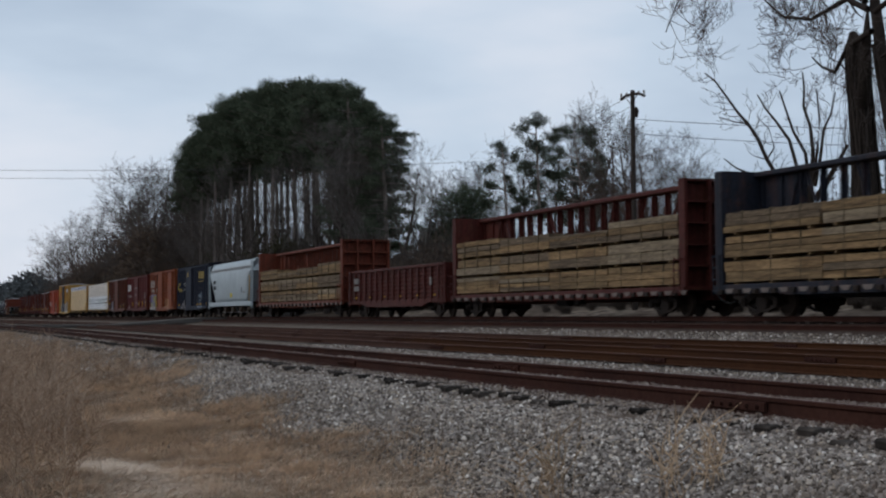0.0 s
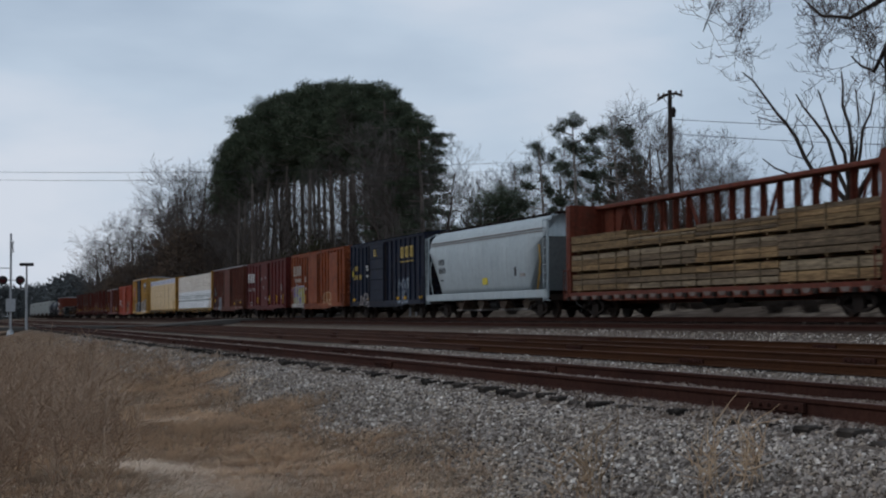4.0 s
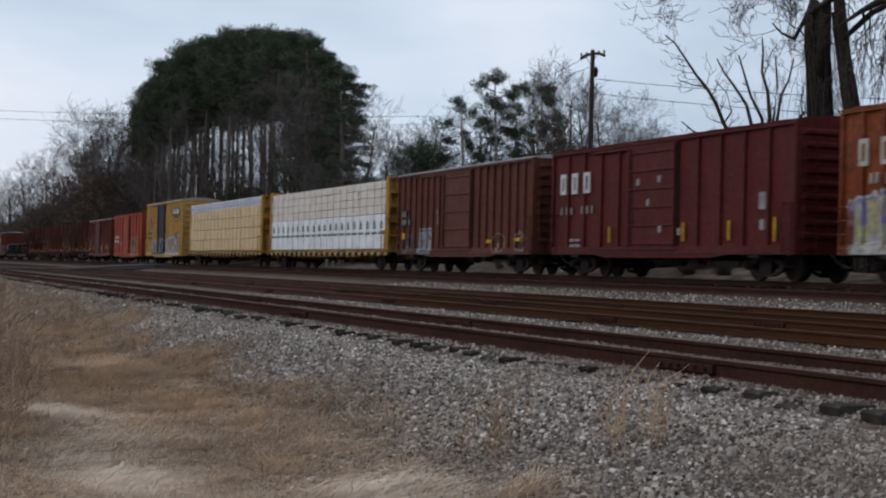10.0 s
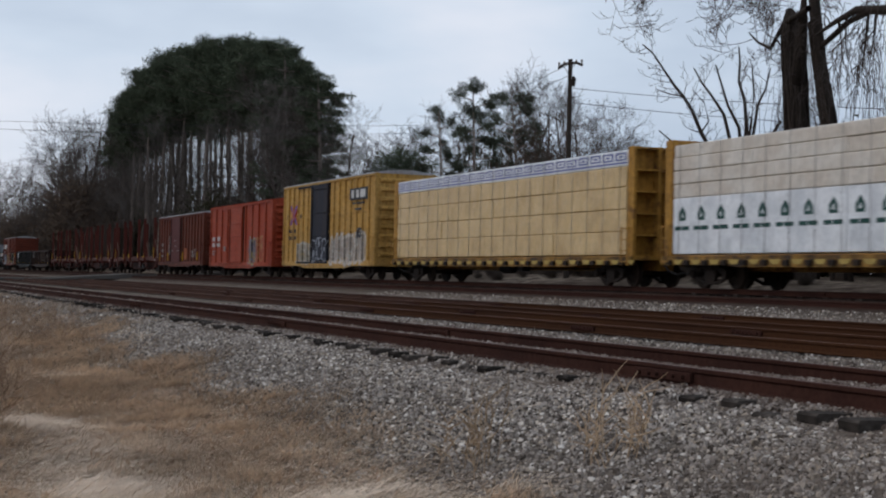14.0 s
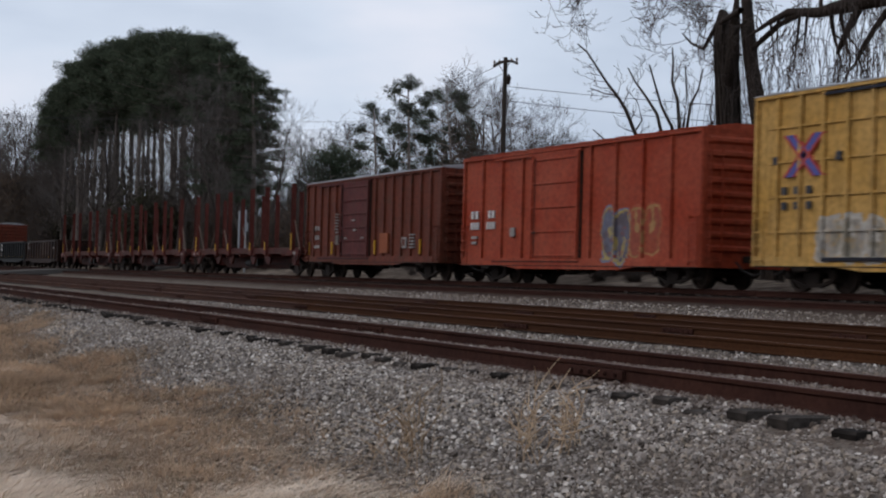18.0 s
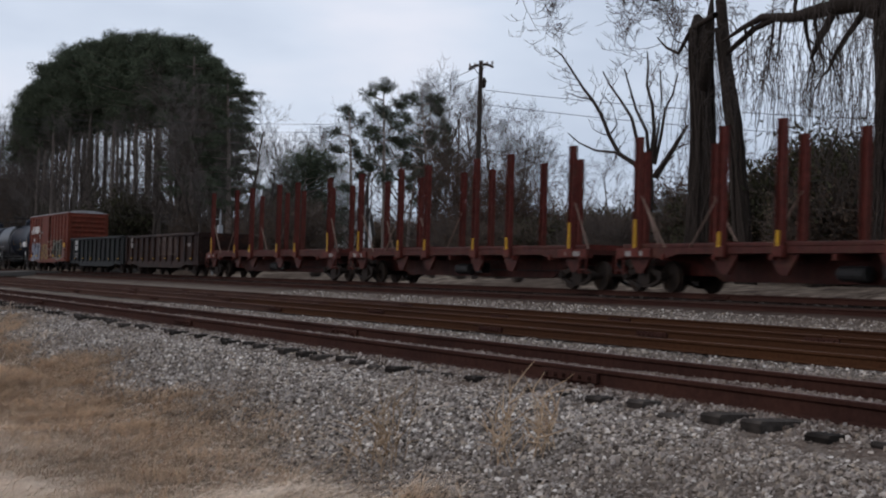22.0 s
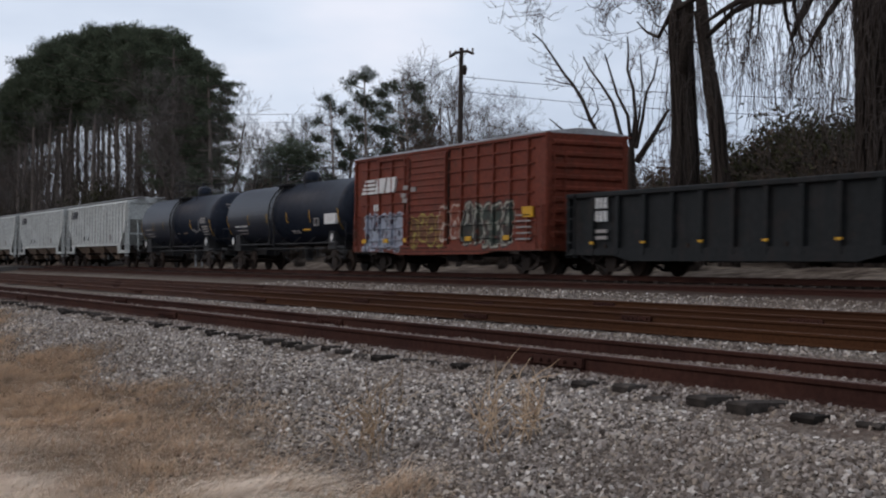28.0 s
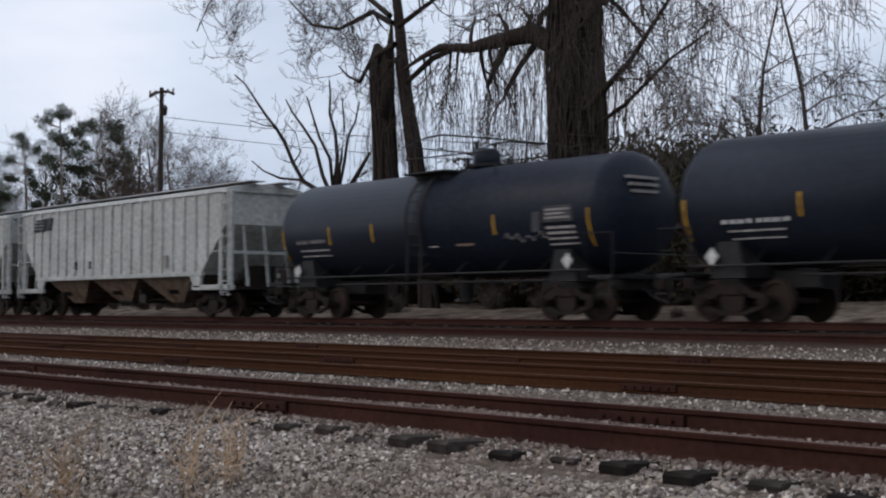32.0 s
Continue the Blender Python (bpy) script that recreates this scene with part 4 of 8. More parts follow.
def ribbed_hopper(name, label, rear, L, mat):
    """Grain hopper with upright ribs, triangular cut-out ends and three bays."""
    car = new_car(name, label, "covered hopper", rear, L, bogie_in=1.9)
    h, top, sl = L / 2, 4.42, 1.44
    e0 = h - 0.5
    b = Mesh()
    b.plate([(-e0, top - 0.2), (-e0, 3.1), (-e0 + 1.7, sl), (e0 - 1.7, sl), (e0, 3.1), (e0, top - 0.2)], -1.5, 1.5)
    part("body", b, mat, car)
    part("roof", Mesh().prism([(-1.56, top - 0.24), (1.56, top - 0.24), (1.5, top - 0.12), (0.6, top + 0.06), (-0.6, top + 0.06), (-1.5, top - 0.12)], -e0 - 0.1, e0 + 0.1), mat, car)
    part("running_board", Mesh().box(-h, h, -0.9, -0.3, top + 0.1, top + 0.14), M_GALV, car)
    part("running_board", Mesh().box(-h, h, 0.3, 0.9, top + 0.1, top + 0.14), M_GALV, car)
    part("hatch", Mesh().bevel_box(-e0 + 1, e0 - 1, -0.26, 0.26, top, top + 0.2, 0.04), mat, car)
    n = 18
    for s in (-1, 1):
        for i in range(n + 1):
            x = -e0 + 1.2 + (2 * e0 - 2.4) * i / n
            lo = sl if abs(x) < e0 - 1.7 else sl + (abs(x) - e0 + 1.7)
            part("side_rib", Mesh().box(x - 0.045, x + 0.045, *sorted((s * 1.49, s * 1.57)), lo + 0.05, top - 0.24), mat, car)
        part("side_sill", Mesh().bevel_box(-e0 + 1.5, e0 - 1.5, *sorted((s * 1.44, s * 1.56)), sl - 0.06, sl + 0.1, 0.02), mat, car)
        for e in (-1, 1):
            part("end_post", Mesh().box(*sorted((e * (h - 0.1), e * (h - 0.22))), *sorted((s * 1.42, s * 1.54)), 0.95, top - 0.2), mat, car)
            part("end_post", Mesh().box(*sorted((e * (h - 0.75), e * (h - 0.87))), *sorted((s * 1.42, s * 1.54)), 0.95, top - 0.9), mat, car)
            part("end_sill", Mesh().bevel_box(*sorted((e * (h - 0.02), e * (h - 2.7))), *sorted((s * 1.42, s * 1.54)), 0.9, 1.08, 0.02), mat, car)
            part("corner_plate", Mesh().plate([(e * (h - 2.9), sl), (e * (h - 2.15), sl), (e * (h - 2.15), 1.0), (e * (h - 2.6), 1.0)], *sorted((s * 1.44, s * 1.54))), mat, car)
            ladder(car, e * (h - 0.45), 0.7, 4.2, mat, y=s * 1.56)
            part("hand_rail", Mesh().tube([(e * (h - 0.1), s * 1.5, 1.0), (e * (h - 0.1), s * 1.5, 2.2), (e * (h - 1.6), s * 1.5, 2.2)], 0.025, 5), mat, car)
    for e in (-1, 1):
        sl2 = Mesh().plate([(e * (h - 0.55), 3.1), (e * (h - 0.62), 3.16), (e * (h - 2.35), 1.5), (e * (h - 2.25), 1.4)], -1.46, 1.46)
        # the darker chute tone here paints the shadow inside the hopper's end
        part("slope_sheet", sl2, M_CHUTE, car)
        for yy in (-0.8, 0.0, 0.8):
            part("end_brace", Mesh().rod((e * (h - 0.2), yy, 1.0), (e * (h - 0.6), yy, 3.2), 0.05), mat, car)
        part("end_cross_bar", Mesh().box(*sorted((e * (h - 0.24), e * (h - 0.16))), -1.45, 1.45, 2.1, 2.2), mat, car)
        part("end_bulkhead", Mesh().box(*sorted((e * (h - 2.3), e * (h - 2.2))), -1.4, 1.4, 1.0, 1.6), M_STEEL, car)
        part("brake_rigging", Mesh().bevel_box(*sorted((e * (h - 1.5), e * (h - 0.9))), -0.2, 0.7, 1.02, 1.75, 0.05), M_STEEL, car)
        part("end_floor", Mesh().box(*sorted((e * h, e * (h - 2.6))), -1.4, 1.4, 0.92, 1.02), M_STEEL, car)
        part("brake_cylinder", Mesh().lathe([(e * (h - 1.2), 0.02), (e * (h - 1.15), 0.16), (e * (h - 0.8), 0.16), (e * (h - 0.75), 0.02)] if e < 0 else [(e * (h - 0.75) - 0.45, 0.02), (e * (h - 0.75) - 0.4, 0.16), (e * (h - 0.75) - 0.05, 0.16), (e * (h - 0.75), 0.02)], 12, y=-0.7, z=1.3), M_BLACK, car)
    for i in range(3):
        x = -4.1 + 4.1 * i
        o = Mesh()
        o.v += [(x - 2.0, -1.42, sl), (x + 2.0, -1.42, sl), (x + 2.0, 1.42, sl), (x - 2.0, 1.42, sl), (x - 0.45, -0.9, 0.5), (x + 0.45, -0.9, 0.5), (x + 0.45, 0.9, 0.5), (x - 0.45, 0.9, 0.5)]
        o.f += [(4, 5, 6, 7), (0, 1, 5, 4), (1, 2, 6, 5), (2, 3, 7, 6), (3, 0, 4, 7), (3, 2, 1, 0)]
        part("discharge_chute", o, M_CHUTE, car, "rust-brown hopper chute")
    underframe(car, L, 0.7, 0.95)
    return car


def tank_car(name, label, rear, L, mat, strips, o=0.0):
    """o: how far the dome and ladder stand from the middle."""
    car = new_car(name, label, "tank car", rear, L, bogie_in=1.85, coupler=0.5)
    h, r, zc = L / 2, 1.5, 2.68
    e = h - 0.15
    prof = [(-e, 0.05)] + [(-e + 0.62 * (1 - math.cos(a)), r * math.sin(a)) for a in [i * math.pi / 14 for i in range(1, 8)]]
    prof += [(o - 0.2, r), (o - 0.19, r + 0.025), (o + 0.5, r + 0.025), (o + 0.51, r)]
    prof += [(-x, q) for x, q in reversed(prof[:8])]
    b = Mesh().lathe(prof, 48, z=zc)
    part("tank", b, mat, car, smooth=True)
    for s in (-1, 1):
        x = s * (h - 1.85)
        sd = Mesh()
        sd.plate([(x - 0.5, 0.95), (x + 0.5, 0.95), (x + 0.28, 1.75), (x - 0.28, 1.75)], -1.3, 1.3)
        part("saddle", sd, M_BLACK, car)
        part("stub_sill", Mesh().bevel_box(*sorted((s * h, s * (h - 3.6))), -0.35, 0.35, 0.72, 1.12, 0.03), M_BLACK, car)
        part("end_platform", Mesh().bevel_box(*sorted((s * (h + 0.1), s * (h - 0.75))), -1.5, 1.5, 1.0, 1.08, 0.02), M_BLACK, car)
        rl = Mesh()
        for y in (-1.45, 1.45):
            rl.tube([(s * (h + 0.05), y, 1.05), (s * (h + 0.05), y, 2.1), (s * (h - 0.9), y, 2.1), (s * (h - 0.9), y, 1.05)], 0.022, 5)
        rl.rod((s * (h + 0.05), -1.45, 1.6), (s * (h + 0.05), 1.45, 1.6), 0.02, 5)
        part("end_railing", rl, M_BLACK, car)
        ladder(car, s * (h - 0.15), 0.5, 1.1, M_BLACK, y=-1.5)
        part("side_rail", Mesh().tube([(-h + 0.8, s * 1.42, 1.22), (h - 0.8, s * 1.42, 1.22)], 0.03, 6), M_BLACK, car)
        for i in range(7):
            xx = -h + 2.6 + (L - 5.2) * i / 6
            part("rail_bracket", Mesh().tube([(xx, s * 1.42, 1.22), (xx, s * 1.0, 1.55)], 0.02, 4), M_BLACK, car)
    # dome, platform and railing
    top = zc + r
    part("manway_dome", Mesh().tube([(o + 1.42, 0, top - 0.1), (o + 1.42, 0, top + 0.4), (o + 1.42, 0, top + 0.5), (o + 1.42, 0, top + 0.55)], [0.4, 0.4, 0.32, 0.1], 18), mat, car, smooth=True)
    part("dome_flange", Mesh().tube([(o + 1.42, 0, top + 0.02), (o + 1.42, 0, top + 0.1)], 0.47, 18), M_BLACK, car)
    for x, hh in ((0.85, 0.8), (0.45, 0.35), (2.2, 0.22)):
        part("valve", Mesh().tube([(o + x, 0.1, top - 0.05), (o + x, 0.1, top + hh)], 0.09, 8), M_BLACK, car)
    part("platform", Mesh().bevel_box(o - 0.8, o + 1.1, -1.25, 1.25, top - 0.14, top - 0.09, 0.01), M_BLACK, car)
    part("platform_bracket", Mesh().plate([(o - 0.75, top - 0.1), (o + 1.0, top - 0.1), (o + 0.9, top - 0.3), (o - 0.6, top - 0.3)], -0.9, 0.9), M_BLACK, car)
    g = Mesh()
    for y in (-1.2, 1.2):
        g.tube([(o - 0.8, y, top - 0.1), (o - 0.8, y, top + 0.68), (o + 0.3, y, top + 0.86), (o + 1.0, y, top + 0.86), (o + 2.9, y * 0.8, top + 0.6), (o + 2.9, y * 0.8, top - 0.35)], 0.026, 5)
        g.rod((o - 0.8, y, top + 0.3), (o + 2.9, y * 0.85, top + 0.3), 0.02, 5)
        for x in (o + 0.3, o + 1.05):
            g.rod((x, y, top - 0.1), (x, y, top + 0.86), 0.026, 5)
    for x, zz in ((o - 0.8, top + 0.68), (o + 2.9, top + 0.6)):
        g.rod((x, -1.1, zz), (x, 1.1, zz), 0.024, 5)
    part("dome_railing", g, M_BLACK, car)
    for x in (o - 0.16, o + 0.44):
        pts = [(x, -math.sin(a) * (r + 0.13), zc + math.cos(a) * (r + 0.13)) for a in [0.5 + i * 0.2 for i in range(8)]]
        pts.append((x, -r - 0.08, 1.05))
        part("ladder_rail", Mesh().tube(pts, 0.04, 5), M_BLACK, car)
    for i in range(9):
        a = 0.65 + i * 0.19
        y, zz = (-math.sin(a) * (r + 0.13), zc + math.cos(a) * (r + 0.13))
        part("ladder_rung", Mesh().rod((o - 0.16, y, zz), (o + 0.44, y, zz), 0.018, 5), M_BLACK, car)
    # pipes and hangers under the belly
    part("belly_pipe", Mesh().tube([(-4.6, -0.95, 1.0), (4.8, -0.95, 1.0)], 0.035, 6), M_BLACK, car)
    for i in range(10):
        xx = -1.7 + 0.62 * i
        part("hanger", Mesh().box(xx - 0.025, xx + 0.025, -0.98, -0.93, 0.66 + 0.09 * (i % 3), 1.03), M_BLACK, car)
    part("bottom_outlet", Mesh().tube([(0.4, 0, 1.25), (0.4, 0, 0.55), (0.4, 0, 0.48)], [0.28, 0.18, 0.22], 12), M_BLACK, car)
    # reflective strips curved with the shell
    for x in (-e + 0.6, *strips, e - 0.6):
        m = Mesh()
        k0, k1 = (1.55, 2.2) if abs(x) > e - 1 else (1.55, 1.9)
        rr = r + 0.012
        pts = []
        for i in range(6):
            a = k0 + (k1 - k0) * i / 5
            pts.append((-math.sin(a) * rr, zc + math.cos(a) * rr))
        for (ya, za), (yb, zb) in zip(pts, pts[1:]):
            m.poly([(x - 0.032, ya, za), (x + 0.032, ya, za), (x + 0.032, yb, zb), (x - 0.032, yb, zb)])
            m.poly([(x - 0.032, ya + 0.04, za), (x - 0.032, yb + 0.04, zb), (x + 0.032, yb + 0.04, zb), (x + 0.032, ya + 0.04, za)])
        part("reflective_strip", m, M_YELL, car)
    for x, zz in ((h - 1.55, 1.45), (1.5 - h, 1.42)):
        part("placard", Mesh().plate([(x, zz - 0.2), (x + 0.17, zz), (x, zz + 0.2), (x - 0.17, zz)], -1.44, -1.4), M_WHITE, car, "white diamond placard")
    return car


def tank_bars(car, x0, z, widths, h, mat, zc=2.68, r=1.5, gap=0.09):
    a = math.asin(max(-1, min(1, (zc - z) / r)))
    y = -math.cos(a) * r
    bars(car, x0, z, widths, h, mat, y=y - 0.006 - 0.12 * abs(math.sin(a)) * h, gap=gap, thick=0.08)


def log_flat(name, label, rear, L, mat, deck_mat, stakes, leans=()):
    car = new_car(name, label, "log flat car", rear, L, bogie_in=1.15, coupler=0.62)
    h = L / 2
    part("deck", Mesh().bevel_box(-h, h, -1.3, 1.3, 1.12, 1.26, 0.02), deck_mat, car)
    for s in (-1, 1):
        part("side_sill", Mesh().plate([(-h, 1.0), (-h, 1.3), (h, 1.3), (h, 1.0), (h - 2.6, 1.0), (h - 3.2, 1.12), (-h + 3.2, 1.12), (-h + 2.6, 1.0)], *sorted((s * 1.28, s * 1.38))), deck_mat, car)
        part("top_rail", Mesh().bevel_box(-h + 0.3, h - 0.3, *sorted((s * 1.2, s * 1.36)), 1.3, 1.42, 0.02), deck_mat, car)
        part("fish_belly", Mesh().plate([(-h + 2.4, 1.1), (h - 2.4, 1.1), (h - 4.0, 0.36), (-h + 4.0, 0.36)], *sorted((s * 0.3, s * 0.36))), deck_mat, car)
    for x in stakes:
        for s in (-1, 1):
            y0 = s * 1.42
            half = [(-0.13, -0.09), (-0.1, -0.09), (-0.1, -0.012), (0.1, -0.012), (0.1, -0.09), (0.13, -0.09)]
            st = Mesh().column([(x + a, y0 + b) for a, b in half + [(-a, -b) for a, b in half]], 1.0, 4.64)
            part("stake", st, mat, car)
            part("stake_pocket", Mesh().bevel_box(x - 0.2, x + 0.2, *sorted((s * 1.37, s * 1.51)), 1.02, 1.34, 0.02), mat, car)
            part("gusset", Mesh().plate([(x - 0.62, 1.1), (x + 0.62, 1.1), (x + 0.16, 0.55), (x - 0.16, 0.55)], *sorted((s * 1.2, s * 1.3))), deck_mat, car)
            part("reflective_strip", Mesh().box(x - 0.05, x + 0.05, *sorted((s * 1.435, s * 1.525)), 1.3, 2.15 if abs(x) > 8 else 1.72), M_YELL, car)
        part("cross_bunk", Mesh().bevel_box(x - 0.12, x + 0.12, -1.38, 1.38, 1.25, 1.46, 0.02), mat, car)
    for x, dx in leans:
        for s in (-1, 1):
            part("brace", Mesh().tube([(x + dx, s * 1.38, 1.3), (x, s * 1.38, 3.0)], 0.026, 5), M_BRACE, car)
    for s in (-1, 1):
        part("end_plate", Mesh().bevel_box(*sorted((s * (h - 1.9), s * (h - 0.1))), -1.46, -1.39, 1.02, 1.28, 0.01), mat, car)
        bars(car, s * (h - 1.0) - 0.42, 1.06, [0.16, 0.16, -0.05, 0.13, 0.13, 0.13], 0.15, M_GREYW, y=-1.462, gap=0.03, thick=0.01)
        ladder(car, s * (h - 0.3), 0.5, 1.1, mat, y=-1.46)
    underframe(car, L, 0.5, 1.1, mat)
    return car

# ---- the cars, front to rear; the first number is each car's rear end at 16 s ----
M_OXIDE = car_paint("oxide_red_paint", (0.075, 0.017, 0.013), rusty=0.3)
M_OXIDE2 = car_paint("brown_oxide_paint", (0.128, 0.031, 0.017), rusty=0.35)
M_CHARCOAL = car_paint("charcoal_paint", (0.017, 0.019, 0.028), rusty=0.25)
M_CHUTE = car_paint("chute_rust_and_shade", (0.16, 0.12, 0.09), rusty=0.5)
M_BRACE = surface("bare_timber", (0.22, 0.15, 0.12), (0.13, 0.085, 0.065), 0.9, stretch=(4, 4, 0.6))
M_BEAMY = car_paint("trailer_yellow_paint", (0.43, 0.22, 0.045), rusty=0.4)
M_SILLY = car_paint("dirty_yellow_sill_paint", (0.30, 0.16, 0.04), rust=(0.05, 0.03, 0.022), rusty=0.85)
LUMBER = "lumber on the flat cars"

front = centre_beam("centre_beam_flat_car", "dark centre-beam flat car loaded with raw lumber", 162.0, M_CHARCOAL)
lumber_load(162.0, 22.5, 3.45, LUMBER, ragged=0.05)
beam_1 = centre_beam("centre_beam_flat_car", "oxide-red centre-beam flat car loaded with raw lumber", 137.5, M_OXIDE)
lumber_load(137.5, 22.5, 3.62, LUMBER)
gon = gondola("gondola_car", "empty oxide-red steel gondola with ribbed sides", 119.9, 16.6, 2.66, 0.62, M_OXIDE, 16, level=7)
bars(gon, -7.2, 1.9, [0.22, 0.22, 0.22], 0.3, M_GREYW, y=-1.55)
bars(gon, -7.2, 1.5, [0.22, 0.22, 0.22], 0.26, M_GREYW, y=-1.55)
bars(gon, 6.0, 1.6, [0.35], 0.4, M_GREYW, y=-1.55)
beam_2 = centre_beam("centre_beam_flat_car", "oxide-red centre-beam flat car with a part load of lumber", 95.8, M_OXIDE2)
lumber_load(95.8, 22.5, 3.5, LUMBER)

M_LEMON = surface("lemon_label", (0.55, 0.44, 0.05), (0.4, 0.3, 0.05), 0.6)
M_HOPG = car_paint("pale_grey_paint", (0.345, 0.392, 0.415), rust=(0.3, 0.28, 0.26), rusty=0.05, faded=(0.39, 0.44, 0.46), grime=0.35, mottle=0.1, rough=0.5)
hop = smooth_hopper("covered_hopper", "pale grey round-sided covered hopper", 77.0, 16.9, M_HOPG)
bars(hop, -6.4, 2.75, [0.16, 0.16, 0.16, 0.16], 0.28, M_DARKL, y=-1.615)
bars(hop, -6.4, 2.3, [0.14] * 5, 0.28, M_DARKL, y=-1.6)
bars(hop, -6.2, 1.9, [0.5], 0.07, M_DARKL, y=-1.57)
for x in (-4.6, -1.6, 1.5, 4.5):
    part("outlet", Mesh().plate([(x - 0.75, 1.0), (x + 0.75, 1.0), (x + 0.22, 0.42), (x - 0.22, 0.42)], -1.0, 1.0), M_CHUTE, hop)
    part("outlet_gate", Mesh().bevel_box(x - 0.4, x + 0.4, -1.1, 1.1, 0.34, 0.42, 0.02), M_GREYW, hop)
bars(hop, 0.2, 1.58, [0.7], 0.34, M_LEMON, y=-1.56, name="label_plate")
bars(hop, 4.4, 1.9, [0.42], 0.42, M_DARKL, y=-1.575)
bars(hop, 5.2, 1.85, [0.6], 0.16, M_GREYW, y=-1.575)

M_NAVY = car_paint("dark_blue_paint", (0.008, 0.013, 0.032), rust=(0.05, 0.035, 0.03), rusty=0.22, faded=(0.015, 0.019, 0.034),
                   sprays=((2.6, 4.9, 0.8, 2.2, (0.10, 0.13, 0.17), (0.03, 0.04, 0.07), (0.36, 0.40, 0.44)), (-5.6, -3.2, 0.6, 1.5, (0.2, 0.17, 0.165), (0.02, 0.02, 0.03), (0.55, 0.5, 0.48))))
box_navy = boxcar("boxcar", "dark blue ribbed boxcar with yellow lettering and sprayed tags", 60.9, 15.6, 4.63, 0.76, M_NAVY, (-3.3, 0.0), ribs=17, end_mat=M_CHARCOAL, door_bars=5)
bars(box_navy, 3.35, 3.42, [0.55, 0.55, 0.6], 0.62, M_YLET, y=-1.58, gap=0.35)
bars(box_navy, 3.3, 3.16, [0.6, 0.6, 0.6], 0.06, M_YLET, y=-1.58, gap=0.3)
for x in (-7.0, -3.6, 2.6, 4.0, 6.9):
    bars(box_navy, x, 1.05, [0.36], 0.16, M_YELL, y=-1.595)
bars(box_navy, -6.9, 2.95, [0.16, 0.16, 0.1, 0.16], 0.3, M_YLET, y=-1.58)
bars(box_navy, -6.9, 2.4, [0.16, 0.1, -0.12, 0.14, 0.1, -0.12, 0.16, 0.16], 0.3, M_YLET, y=-1.58)
bars(box_navy, -7.3, 2.6, [0.2], 0.36, M_LEMON, y=-1.58)
for i in range(3):
    bars(box_navy, -2.0, 3.72 + 0.15 * i, [0.5 - 0.08 * i], 0.08, M_YLET, y=-1.665)
for x, z in ((-3.95, 3.1), (-3.85, 2.9), (-3.9, 2.5)):
    bars(box_navy, x, z, [0.24], 0.13, M_WHITE, y=-1.595)

M_FADED = surface("worn_white_lettering", (0.45, 0.41, 0.36), (0.3, 0.24, 0.19), 0.7, big=3, fine=12)
M_ORANGE = car_paint("faded_orange_paint", (0.23, 0.05, 0.013), rust=(0.13, 0.036, 0.018), rusty=0.5, faded=(0.28, 0.085, 0.035),
                     sprays=((-7.3, -3.7, 0.75, 2.35, (0.42, 0.44, 0.42), (0.42, 0.4, 0.12), (0.25, 0.22, 0.45)), (1.9, 4.6, 0.9, 1.7, (0.33, 0.15, 0.06), (0.3, 0.12, 0.05), (0.55, 0.48, 0.33)), (-7.3, -3.7, 0.6, 1.1, (0.55, 0.52, 0.48), (0.45, 0.42, 0.4), (0.3, 0.28, 0.27))))
box_orange = boxcar("boxcar", "faded orange boxcar with white lettering and pastel sprayed tag", 43.6, 15.7, 4.66, 0.76, M_ORANGE, (-2.5, 0.6), ribs=18, door_bars=5)
bars(box_orange, -7.1, 3.1, [0.5, 0.5, 0.5], 0.72, M_FADED, y=-1.58, gap=0.42)
bars(box_orange, -6.6, 2.62, [0.16, 0.16, -0.15, 0.1, 0.16, -0.15, 0.16, 0.16], 0.28, M_FADED, y=-1.58, gap=0.07)
for x, z, h in ((-3.35, 2.6, 0.4), (-3.2, 2.0, 0.2), (4.2, 2.2, 0.4)):
    bars(box_orange, x, z, [0.26], h, M_FADED, y=-1.595)
bars(box_orange, -3.4, 1.1, [0.09], 0.6, M_YELL, y=-1.595)
part("second_door", Mesh().bevel_box(3.9, 6.2, -1.62, -1.49, 1.0, 4.4, 0.02), M_ORANGE, box_orange)

M_MAROON = car_paint("maroon_paint", (0.10, 0.013, 0.012), rusty=0.2, faded=(0.125, 0.019, 0.016))
box_maroon = boxcar("boxcar", "dark maroon boxcar with white lettering", 26.0, 15.6, 4.6, 0.78, M_MAROON, (-1.8, 1.3), ribs=12, door_bars=5)
bars(box_maroon, -7.1, 3.0, [0.55, 0.55, 0.6], 0.75, M_WHITE, y=-1.58, gap=0.38)
bars(box_maroon, -7.0, 2.25, [0.14, 0.14, 0.1, -0.2, 0.14, 0.14, 0.14], 0.28, M_GREYW, y=-1.58, gap=0.26)
for x, z, h in ((-3.2, 1.2, 0.55), (1.75, 1.2, 0.6), (4.4, 1.2, 0.6), (6.8, 1.15, 0.7)):
    bars(box_maroon, x, z, [0.09], h, M_YELL, y=-1.595)
bars(box_maroon, -6.2, 1.25, [0.35, 0.35], 0.09, M_GREYW, y=-1.58)
bars(box_maroon, -6.2, 1.05, [0.35, 0.35], 0.09, M_GREYW, y=-1.58)
for x, z in ((-1.2, 3.1), (0.2, 3.15), (-0.5, 2.4), (0.3, 1.5), (1.5, 1.4)):
    bars(box_maroon, x, z, [0.3], 0.22, M_GREYW, y=-1.66)
bars(box_maroon, 6.0, 2.1, [0.4], 0.5, M_GREYW, y=-1.58)
